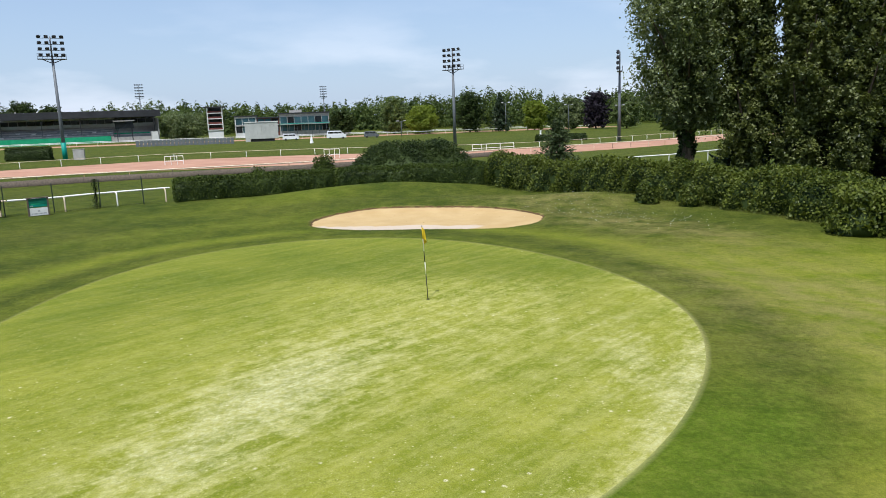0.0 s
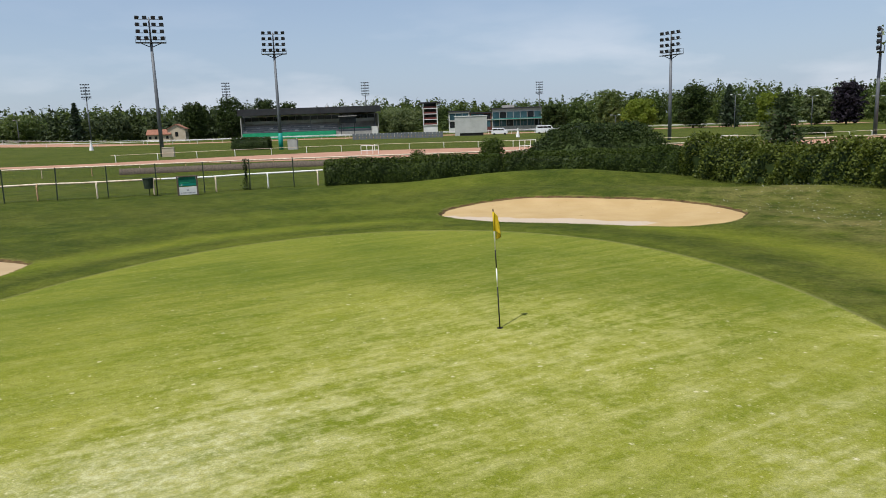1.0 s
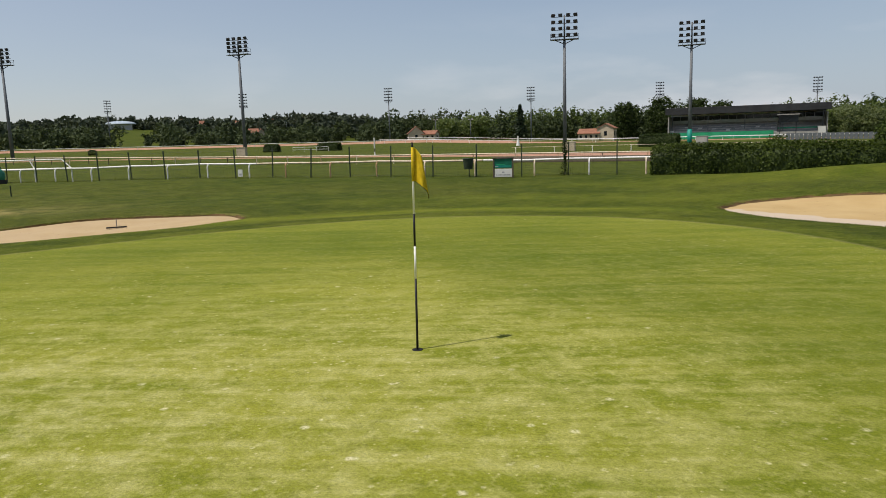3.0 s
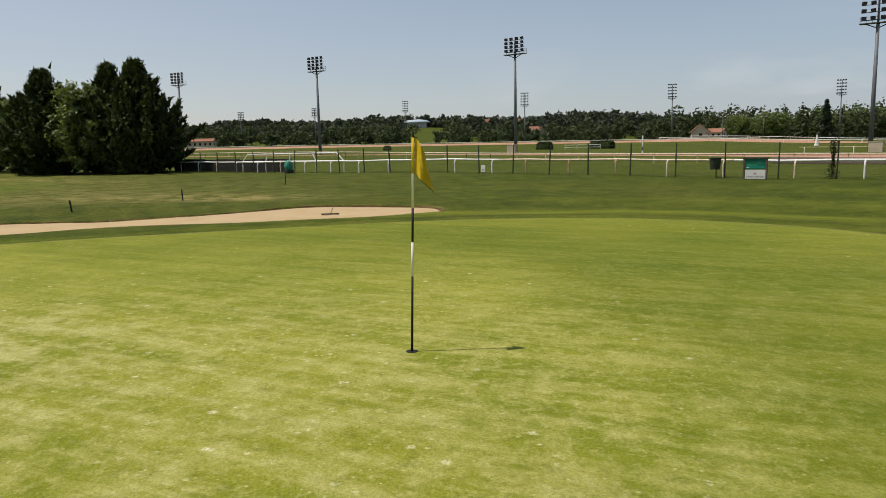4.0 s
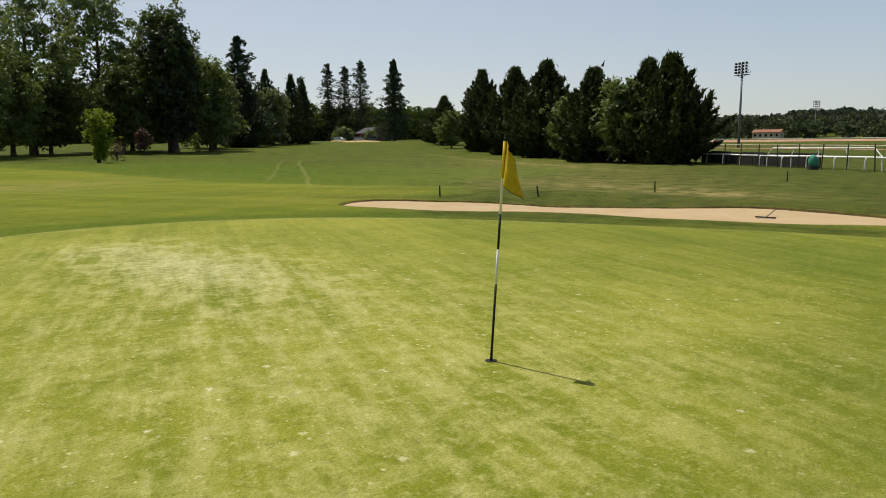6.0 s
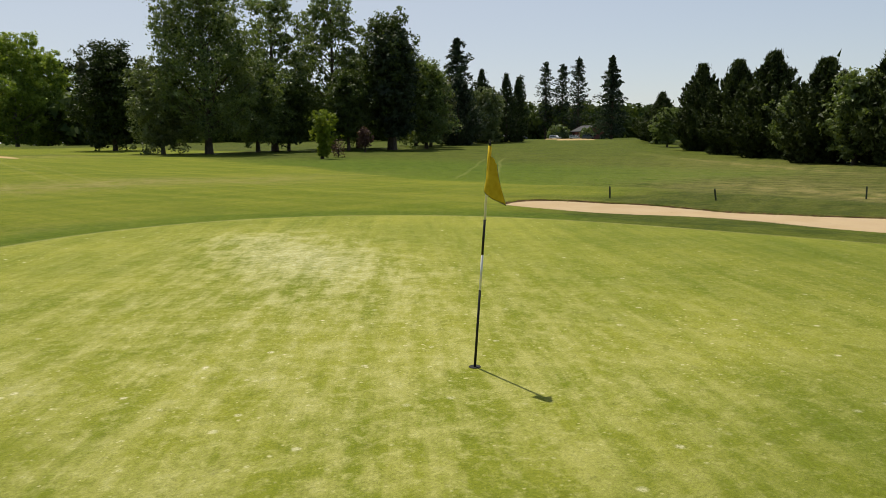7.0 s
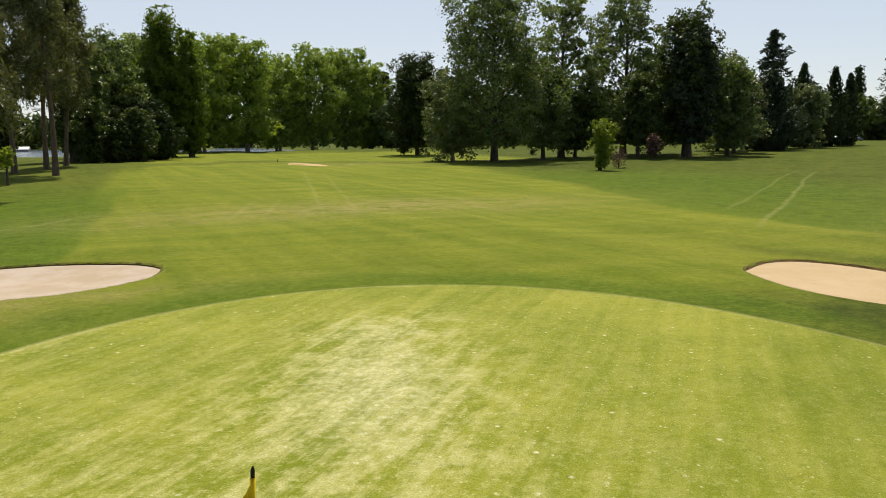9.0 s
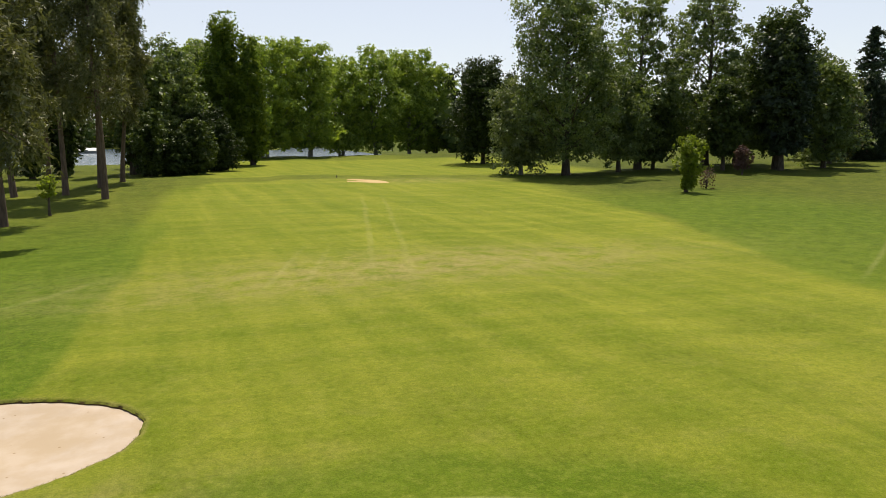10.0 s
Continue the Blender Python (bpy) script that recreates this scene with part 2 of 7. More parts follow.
def sand_material():
    k = Nodes("bunker_sand", 0.9, 0, 0.1)
    v = k.place()
    n, f, g = k.noise(v, 0.8, 5), k.noise(v, 60.0, 3), k.noise(k.place((0.6, 5, 1), radians(15)), 2.2, 4)
    c = k.mix(k.spread(n, 0.35, 0.65), (0.415, 0.292, 0.132), (0.465, 0.338, 0.164))
    c = k.mix(k.maths("MULTIPLY", k.spread(g, 0.5, 0.7), 0.22), c, (0.38, 0.26, 0.15))
    fresh = k.spread(k.maths("ADD", k.attr("fresh"), k.maths("MULTIPLY", k.maths("SUBTRACT", k.noise(v, 3.0, 4), 0.5), 0.7)), 0.42, 0.62)
    c = k.mix(k.maths("MULTIPLY", fresh, 0.8), c, (0.50, 0.425, 0.345))
    c = k.mix(k.attr("grey"), c, k.mix(k.spread(k.noise(v, 0.9, 5, 0.6), 0.42, 0.60), (0.350, 0.278, 0.198), (0.402, 0.333, 0.262)))
    bits = k.node("ShaderNodeTexVoronoi", Vector=v, Scale=5.0, Randomness=1.0)
    dots = k.maths("MULTIPLY", k.spread(bits.outputs["Distance"], 0.16, 0.09), k.spread(k.node("ShaderNodeSeparateColor", Color=bits.outputs["Color"]).outputs["Red"], 0.80, 0.84))
    c = k.mix(k.maths("MULTIPLY", dots, 0.7), c, (0.20, 0.13, 0.06))
    k.color(c)
    k.bump(k.maths("ADD", f, k.maths("MULTIPLY", g, 0.6)), 0.35, 0.015)
    return k.m


def leaf_material(name, a, b, shine=0.25, through=0.3):
    """Foliage: leaves differ from one to the next, shine a little and let some light pass."""
    k = Nodes(name, 0.5, 0, shine)
    isl = k.node("ShaderNodeNewGeometry").outputs["Random Per Island"]
    tone = k.attr("tone")
    v = k.place()
    f = k.maths("ADD", k.maths("MULTIPLY", isl, 0.32), k.maths("MULTIPLY", k.noise(v, 0.45, 4), 0.68))
    c = k.mix(k.spread(f, 0.28, 0.72), a, b)
    c = k.mix(k.maths("MULTIPLY", tone, 0.6), c, tuple(x * y for x, y in zip(b, (1.12, 1.05, 0.8))))
    k.color(c)
    tr = k.node("ShaderNodeBsdfTranslucent", Color=k.mix(1.0, c, (1.20, 1.25, 0.60), "MULTIPLY"))
    mixer = k.node("ShaderNodeMixShader", Fac=through)
    k.link(k.b.outputs["BSDF"], mixer.inputs[1])
    k.link(tr.outputs["BSDF"], mixer.inputs[2])
    k.link(mixer.outputs["Shader"], k.t.nodes["Material Output"].inputs["Surface"])
    return k.m


def bark_material(name, a, b):
    k = Nodes(name, 0.9, 0, 0.15)
    v = k.place((6, 6, 0.9))
    n, f = k.noise(v, 1.2, 5, 0.65), k.noise(v, 7.0, 4)
    k.color(k.mix(k.spread(n, 0.35, 0.65), a, b))
    k.bump(k.maths("ADD", n, k.maths("MULTIPLY", f, 0.4)), 0.7, 0.05)
    return k.m


def glass_material(name, tint):
    k = Nodes(name, 0.08, 0, 0.6)
    k.color(k.mix(k.spread(k.noise(k.place(), 0.15, 2), 0.4, 0.6), tint, tuple(0.6 * c for c in tint)))
    return k.m


def water_material():
    k = Nodes("lake_water", 0.16, 0, 0.5)
    v = k.place((1, 0.4, 1))
    k.color((0.05, 0.075, 0.09))
    k.bump(k.noise(v, 1.6, 4), 0.35, 0.15)
    return k.m


def cloth_material():
    k = Nodes("flag_cloth", 0.75, 0, 0.2)
    v = k.place(local=True)
    c = k.mix(k.spread(k.noise(v, 14, 4), 0.35, 0.65), (0.62, 0.43, 0.015), (0.74, 0.55, 0.03))
    k.color(c)
    k.bump(k.noise(v, 220, 2), 0.25, 0.002)
    tr = k.node("ShaderNodeBsdfTranslucent", Color=c)
    mixer = k.node("ShaderNodeMixShader", Fac=0.28)
    k.link(k.b.outputs["BSDF"], mixer.inputs[1])
    k.link(tr.outputs["BSDF"], mixer.inputs[2])
    k.link(mixer.outputs["Shader"], k.t.nodes["Material Output"].inputs["Surface"])
    return k.m


TURF, GREEN, SAND, WATER, CLOTH = turf_material(), green_material(), sand_material(), water_material(), cloth_material()
LEAF_HEDGE = leaf_material("hedge_leaves", (0.012, 0.026, 0.005), (0.068, 0.098, 0.017), 0.12, 0.18)
LEAF_BUSHY = leaf_material("ivy_hedge_leaves", (0.018, 0.038, 0.007), (0.135, 0.165, 0.026), 0.2, 0.28)
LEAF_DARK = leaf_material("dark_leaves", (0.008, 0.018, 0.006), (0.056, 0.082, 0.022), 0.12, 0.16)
LEAF_MID = leaf_material("green_leaves", (0.022, 0.046, 0.010), (0.190, 0.245, 0.078), 0.45, 0.38)
LEAF_PLANE = leaf_material("plane_tree_leaves", (0.085, 0.145, 0.024), (0.330, 0.415, 0.085), 0.2, 0.40)
LEAF_GREY = leaf_material("birch_leaves", (0.044, 0.068, 0.026), (0.185, 0.225, 0.095), 0.26, 0.28)
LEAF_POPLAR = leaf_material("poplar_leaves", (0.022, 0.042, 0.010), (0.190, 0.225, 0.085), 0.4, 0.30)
LEAF_COLUMN = leaf_material("column_tree_leaves", (0.042, 0.080, 0.012), (0.165, 0.220, 0.036), 0.12, 0.46)
LEAF_CEDAR = leaf_material("cedar_needles", (0.032, 0.052, 0.020), (0.095, 0.120, 0.052), 0.1, 0.2)
# darker copy of the poplar leaves, with shade put into its colour
LEAF_POPLAR_SHADED = leaf_material("shaded_poplar_leaves", (0.014, 0.028, 0.007), (0.150, 0.175, 0.048), 0.35, 0.28)
LEAF_DEEP = leaf_material("deep_green_leaves", (0.012, 0.026, 0.007), (0.105, 0.145, 0.038), 0.25, 0.32)
LEAF_LIME = leaf_material("light_leaves", (0.120, 0.170, 0.022), (0.230, 0.280, 0.050), 0.11, 0.5)
LEAF_RED = leaf_material("copper_leaves", (0.070, 0.040, 0.040), (0.130, 0.080, 0.075), 0.11, 0.3)
LEAF_PURPLE = leaf_material("purple_beech_leaves", (0.010, 0.009, 0.014), (0.034, 0.026, 0.038), 0.15, 0.15)
LEAF_CYPRESS = leaf_material("cypress_sprays", (0.010, 0.020, 0.007), (0.062, 0.082, 0.024), 0.07, 0.2)
LEAF_PINE = leaf_material("pine_needles", (0.042, 0.050, 0.020), (0.165, 0.170, 0.080), 0.14, 0.28)
LEAF_FIR = leaf_material("fir_needles", (0.012, 0.024, 0.013), (0.060, 0.085, 0.044), 0.16, 0.18)
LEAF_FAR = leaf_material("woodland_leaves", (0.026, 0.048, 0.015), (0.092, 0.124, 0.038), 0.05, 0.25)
# distance haze is put into these two leaf colours: greyed, low in contrast
LEAF_HILL = leaf_material("hazed_hill_leaves", (0.040, 0.052, 0.038), (0.074, 0.090, 0.062), 0.02, 0.1)
LEAF_BELT = leaf_material("dulled_belt_leaves", (0.034, 0.050, 0.026), (0.084, 0.106, 0.054), 0.03, 0.16)
GRASS_TUFT = leaf_material("rough_grass_blades", (0.070, 0.105, 0.018), (0.150, 0.165, 0.040), 0.2, 0.3)
BARK = bark_material("bark", (0.055, 0.042, 0.030), (0.125, 0.098, 0.070))
BARK_GREY = bark_material("grey_bark", (0.14, 0.125, 0.10), (0.27, 0.245, 0.20))
BARK_PINE = bark_material("pine_bark", (0.085, 0.058, 0.042), (0.17, 0.12, 0.088))
STEEL = mottled("galvanised_steel", (0.105, 0.118, 0.13), (0.155, 0.168, 0.18), 1.5, 0.6, 0.15, 0.35, 0.05)
LAMP_DARK = mottled("floodlight_housing", (0.035, 0.037, 0.042), (0.075, 0.078, 0.085), 3, 0.5, 0.3)
TEAL = mottled("teal_paint", (0.0, 0.20, 0.15), (0.01, 0.27, 0.21), 2, 0.5)
WHITE = mottled("white_paint", (0.70, 0.69, 0.66), (0.82, 0.81, 0.79), 2, 0.45)
STAINED = mottled("stained_white_paint", (0.50, 0.36, 0.22), (0.76, 0.68, 0.56), 3, 0.55)
RUST = mottled("rusty_post", (0.36, 0.20, 0.095), (0.52, 0.36, 0.22), 6, 0.7)
FENCE = mottled("dark_green_fence_paint", (0.018, 0.030, 0.018), (0.040, 0.055, 0.034), 5, 0.55)
DARKBOARD = mottled("black_board", (0.012, 0.012, 0.012), (0.035, 0.033, 0.03), 3, 0.7)
BLACK = mottled("black_paint", (0.006, 0.006, 0.007), (0.014, 0.014, 0.015), 20, 0.55, local=True)
POLEWHITE = mottled("pole_white", (0.72, 0.71, 0.68), (0.82, 0.81, 0.79), 20, 0.35, local=True)
CUPDARK = mottled("cup_dark", (0.006, 0.006, 0.006), (0.014, 0.013, 0.012), 20, 0.8)
SIGN_GREEN = mottled("sign_green", (0.0, 0.085, 0.045), (0.01, 0.16, 0.10), 1.6, 0.4)
SIGN_WHITE = mottled("sign_white", (0.62, 0.62, 0.60), (0.74, 0.74, 0.72), 2, 0.45)
GREYTEXT = mottled("grey_lettering", (0.30, 0.31, 0.32), (0.40, 0.41, 0.42), 8, 0.5)
WOOD = mottled("weathered_wood", (0.07, 0.055, 0.04), (0.15, 0.12, 0.09), 6, 0.8)
DIRT = mottled("racetrack_dirt", (0.33, 0.178, 0.116), (0.44, 0.262, 0.180), 0.25, 0.95, 0, 0.1, 0.4, 8)
SOIL = mottled("bunker_edge_soil", (0.052, 0.034, 0.015), (0.160, 0.104, 0.046), 3.5, 0.95, 0, 0.1, 0.6, 30)
CONCRETE = mottled("concrete", (0.30, 0.29, 0.27), (0.42, 0.405, 0.38), 0.8, 0.85)
PALEWALL = mottled("cream_plaster", (0.42, 0.35, 0.25), (0.52, 0.44, 0.33), 0.6, 0.85)
WHITEWALL = mottled("white_plaster", (0.55, 0.55, 0.52), (0.68, 0.68, 0.65), 0.6, 0.8)
SCREENGREY = mottled("grey_cladding", (0.36, 0.37, 0.34), (0.45, 0.46, 0.43), 0.5, 0.6)
ROOFDARK = mottled("dark_roofing", (0.018, 0.019, 0.021), (0.040, 0.042, 0.045), 0.5, 0.7)
ROOFTILE = mottled("brown_roof_tiles", (0.20, 0.085, 0.050), (0.31, 0.15, 0.095), 1.2, 0.85)
TERRACE = mottled("grey_terrace_seats", (0.15, 0.16, 0.165), (0.25, 0.255, 0.26), 0.8, 0.7)
STANDGREEN = mottled("green_hoarding", (0.01, 0.27, 0.12), (0.03, 0.36, 0.18), 0.7, 0.5)
REDBROWN = mottled("red_brown_cladding", (0.10, 0.028, 0.022), (0.16, 0.052, 0.040), 0.8, 0.6)
GLASSBLUE = glass_material("blue_glazing", (0.05, 0.11, 0.13))
GLASSDARK = glass_material("dark_glazing", (0.018, 0.022, 0.026))
PALEGLASS = mottled("pale_translucent_roofing", (0.36, 0.44, 0.50), (0.46, 0.53, 0.58), 0.4, 0.3)
CARWHITE = mottled("white_car_paint", (0.66, 0.67, 0.68), (0.74, 0.75, 0.76), 2, 0.25, 0, 0.5, 0.0)
CARGREY = mottled("grey_car_paint", (0.12, 0.13, 0.14), (0.18, 0.19, 0.20), 2, 0.25, 0.4, 0.5, 0.0)
TYRE = mottled("tyre_rubber", (0.012, 0.012, 0.012), (0.025, 0.025, 0.025), 9, 0.8)
TARP = mottled("green_tarpaulin", (0.02, 0.16, 0.10), (0.04, 0.24, 0.16), 4, 0.5)


# ---- mesh helpers ----
def link_mesh(name, me, material, parent=None, label=""):
    if material is not None and not me.materials:
        me.materials.append(material)
    ob = new(name, me)
    if parent is not None:
        ob.parent = parent
    return tagged(ob, label)


def part(name, bm, material, parent=None, label="", smooth=False):
    """Link a bmesh as one mesh object under a thing or a part."""
    me = bpy.data.meshes.new(name)
    bm.to_mesh(me)
    bm.free()
    if smooth:
        me.polygons.foreach_set("use_smooth", [True] * len(me.polygons))
    return link_mesh(name, me, material, parent, label)


def raw(name, verts, faces, smooth=False):
    """A mesh from arrays."""
    me = bpy.data.meshes.new(name)
    verts, faces = np.asarray(verts, dtype=np.float64), np.asarray(faces, dtype=np.int32)
    n = faces.shape[1]
    me.vertices.add(len(verts))
    me.vertices.foreach_set("co", verts.ravel())
    me.loops.add(faces.size)
    me.loops.foreach_set("vertex_index", faces.ravel())
    me.polygons.add(len(faces))
    me.polygons.foreach_set("loop_start", np.arange(0, faces.size, n, dtype=np.int32))
    if smooth:
        me.polygons.foreach_set("use_smooth", np.ones(len(faces), dtype=bool))
    me.update(calc_edges=True)
    return me


def floats(me, name, values):
    a = me.attributes.new(name, "FLOAT", "POINT")
    a.data.foreach_set("value", np.asarray(values, dtype=np.float32))


def empty(name, m=None, label="", category="", group="", kind=""):
    ob = new(name)
    ob.empty_display_size = 0.2
    if m is not None:
        ob.matrix_world = m
    return tagged(ob, label, category, group, kind)


def box(bm, x0, y0, z0, x1, y1, z1, bevel=0.0, m=None):
    r = bmesh.ops.create_cube(bm, size=1)["verts"]
    bmesh.ops.scale(bm, vec=(x1 - x0, y1 - y0, z1 - z0), verts=r)
    bmesh.ops.translate(bm, vec=((x0 + x1) / 2, (y0 + y1) / 2, (z0 + z1) / 2), verts=r)
    if bevel:
        es = list({e for v in r for e in v.link_edges})
        r = bmesh.ops.bevel(bm, geom=es, offset=bevel, segments=1, affect="EDGES")["verts"]
    if m is not None:
        bmesh.ops.transform(bm, matrix=m, verts=[v for v in r if v.is_valid])
    return r


def rod(bm, a, b, r0, r1=None, segs=8):
    """A round bar from a to b."""
    a, b = Vector(a), Vector(b)
    r1 = r0 if r1 is None else r1
    d = b - a
    vs = bmesh.ops.create_cone(bm, cap_ends=True, segments=segs, radius1=r0, radius2=r1, depth=d.length)["verts"]
    m = Matrix.Translation((a + b) / 2) @ d.to_track_quat("Z", "Y").to_matrix().to_4x4()
    bmesh.ops.transform(bm, matrix=m, verts=vs)
    return vs


def tube(points, radii, segs=8):
    """Vertices and quads of a tube along points."""
    pts = [Vector(p) for p in points]
    vs, fs = [], []
    for i, p in enumerate(pts):
        d = (pts[min(i + 1, len(pts) - 1)] - pts[max(i - 1, 0)]).normalized()
        side = d.cross(Vector((0.31, 0.95, 0.05))).normalized()
        up = side.cross(d)
        for j in range(segs):
            a = 2 * math.pi * j / segs
            vs.append(tuple(p + radii[i] * (math.cos(a) * side + math.sin(a) * up)))
    for i in range(len(pts) - 1):
        for j in range(segs):
            k = (j + 1) % segs
            fs.append((i * segs + j, i * segs + k, (i + 1) * segs + k, (i + 1) * segs + j))
    return vs, fs


def tubes(list_of):
    vs, fs = [], []
    for v, f in list_of:
        o = len(vs)
        vs += v
        fs += [tuple(i + o for i in q) for q in f]
    return vs, fs


def smooth_step(a, b, x):
    t = np.clip((x - a) / (b - a), 0, 1)
    return t * t * (3 - 2 * t)


# ---- the lie of the land ----
GC = (-2.8, -1.6)       # middle of the green


def green_radius(th):
    return (10.61 - 0.06 * np.cos(th) - 1.58 * np.cos(2 * th) - 0.21 * np.sin(2 * th) + 0.44 * np.cos(3 * th)
            + 0.05 * np.sin(3 * th) + 0.10 * np.cos(4 * th))


def gauss(x, y, cx, cy, sx, sy, turn=0.0):
    c, s = math.cos(turn), math.sin(turn)
    u, v = (x - cx) * c + (y - cy) * s, -(x - cx) * s + (y - cy) * c
    return np.exp(-0.5 * ((u / sx) ** 2 + (v / sy) ** 2))


def beyond_fence(x, y):
    """Metres past the fence, towards the racecourse."""
    return -0.6155 * x + 0.788 * y - 35.63


def rolling(x, y):
    """Small unevenness of the ground."""
    return (0.03 * np.sin(x * 0.31 + 1.3) * np.sin(y * 0.27 + 0.4) + 0.018 * np.sin(x * 0.83 + y * 0.55) + 0.012 * np.sin(y * 1.27 - x * 0.9 + 2.0))


def height(x, y):
    """Height of the ground."""
    x, y = np.asarray(x, dtype=float), np.asarray(y, dtype=float)
    dx, dy = x - GC[0], y - GC[1]
    out = np.hypot(dx, dy) - green_radius(np.arctan2(dy, dx))
    drop = -0.27 * smooth_step(0.3, 6.0, out) * (1 - smooth_step(-6, -15, y) * (1 - smooth_step(-12, -18, x)))
    golf = drop + rolling(x, y) * smooth_step(0.0, 3.0, out)
    golf = golf + 0.87 * gauss(x, y, -5.93, 30.0, 5.73, 2.3, 0.288) + 0.356 * gauss(x, y, 8.45, 23.5, 2.88, 1.81) + 0.475 * gauss(x, y, -1.5, 23.33, 6.5, 1.91)
    golf = golf + 0.28 * gauss(x, y, -23.5, -7.0, 9.0, 1.8, radians(82)) - 0.15 * gauss(x, y, -30, -3, 7, 5)
    golf = golf + 0.22 * gauss(x, y, -42, 10.5, 11, 3.2, radians(38)) + 0.20 * smooth_step(-91.4, -92.8, y + 0.08 * np.sin(x)) * smooth_step(-29, -24, x) * smooth_step(-3, -6, x) * smooth_step(-115, -100, y)
    dist = np.hypot(x, y)
    golf = golf + 1.0 * smooth_step(25, 110, -y) + 0.55 * smooth_step(110, 200, -y)
    golf = golf + 1.9 * smooth_step(90, 240, -0.82 * x - 0.57 * y) * smooth_step(-40, 60, -y)
    east_bay = 36 * smooth_step(8, 20, x)
    golf = golf - 2.4 * smooth_step(190, 225, -y + east_bay) * smooth_step(-95, -60, x)
    track = -0.65 - 0.007 * np.clip(x + 83, -45, 150) - 0.0055 * np.clip(y - 87, -75, 260)
    w = beyond_fence(x, y)
    z = golf + (track - golf) * smooth_step(-2, 30, w)
    z = np.where(w > -2, np.minimum(z, golf * 0 + np.maximum(z, -2.2)), z)
    # wooded hills in the distance
    bear = np.degrees(np.arctan2(-x, y))
    hill = 15.5 * smooth_step(36, 72, bear) * (1 - 0.15 * smooth_step(95, 120, bear)) * (0.80 + 0.20 * np.sin(bear * 0.22 + 0.9) + 0.06 * np.sin(bear * 0.71))
    hill = hill * smooth_step(128, 108, bear)
    hill = hill + 5 * smooth_step(-60, 0, bear) * smooth_step(60, 30, bear)
    hill = hill + 6.0 * np.exp(-((bear - 77.6) / 4.0) ** 2)
    rise = 2.3 * smooth_step(235, 300, dist) * smooth_step(38, 56, bear) * smooth_step(128, 108, bear)
    return z + rise + hill * smooth_step(400, 650, dist)


def ground_at(x, y):
    return float(height(x, y))


# ---- fairway and dry grass ----
def fairway(x, y):
    dist_fence = np.hypot(x, y)
    left = 4.3 + 0.045 * np.clip(-y - 24, 0, 38) - 0.10 * np.clip(-y - 68, 0, 30) + 0.25 * np.sin(y * 0.21)
    right = -25.0 - 6.4 * smooth_step(-25, -57, y) + 0.3 * np.sin(y * 0.17 + 1)
    a = smooth_step(-0.35, 0.35, left - x) * smooth_step(-0.35, 0.35, x - right) * (0.6 * smooth_step(-12, -14, y) + 0.4 * smooth_step(-21, -24, y - 0.05 * x)) * smooth_step(-96, -92, y)
    # the next fairway along the cypresses, and the one beyond the trees
    u, v = -0.82 * x - 0.57 * y, 0.57 * x - 0.82 * y
    b = smooth_step(26, 30, u) * smooth_step(260, 240, u) * smooth_step(-26, -22, v) * smooth_step(32, 26, v) * 0.45
    c = smooth_step(-100, -104, y) * smooth_step(-172, -160, y) * smooth_step(-60, -52, x) * smooth_step(10, 2, x)
    # semi-rough on the south side, its backlit brightness put in as well, and the mown bands that ring the green
    dx, dy = x - GC[0], y - GC[1]
    out = np.hypot(dx, dy) - green_radius(np.arctan2(dy, dx))
    e = 0.95 * smooth_step(-5, -11, y - 0.15 * x) * smooth_step(-30, -24, x - 0.1 * y) * (1 - 0.62 * smooth_step(3.2, 5.2, x + 0.03 * y)) * smooth_step(-99, -80, y)
    e = np.maximum(e, (0.46 - 0.26 * smooth_step(3.6, 4.6, x + 0.03 * y)) * smooth_step(-14, -24, y) * smooth_step(-46, -32, x))
    east = 0.95 * smooth_step(0, 5, x) * smooth_step(14, 4, y) * smooth_step(-24, -14, y) * smooth_step(1.2, 3.6, out)
    b = b * 0.35
    turn = np.arctan2(dy, dx)
    north = smooth_step(-9, 0, y + 0.25 * x) * smooth_step(-3, -10, x)
    bands = 0.80 * np.exp(-0.5 * ((out - 3.4 - 0.5 * np.sin(3 * turn)) / 1.1) ** 2) + 0.40 * np.exp(-0.5 * ((out - 9.8 - 1.2 * np.sin(2 * turn + 1)) / 1.9) ** 2) + 0.4 * np.exp(-0.5 * ((out - 17.0) / 2.6) ** 2) - 0.02
    east = np.maximum(east, bands * north * smooth_step(45, 28, dist_fence))
    ring = 0.75 * np.exp(-0.5 * ((out - 4.4) / 1.1) ** 2) * smooth_step(-3, 3, x) + 0.3 * np.exp(-0.5 * ((out - 0.5) / 0.5) ** 2)
    racecourse = smooth_step(0.5, 4.0, beyond_fence(x, y))
    collar = 0.45 * np.exp(-0.5 * ((bunker_inside(x, y, 1) - 1.9) / 1.1) ** 2) * smooth_step(-17.5, -19.0, x)
    return np.clip(np.maximum.reduce([a, b, c, e, ring, east]) - 0.8 * racecourse - collar - 0.30 * smooth_step(-15, -24, x - 0.12 * y) * smooth_step(-24, -10, y), -0.8, 1)


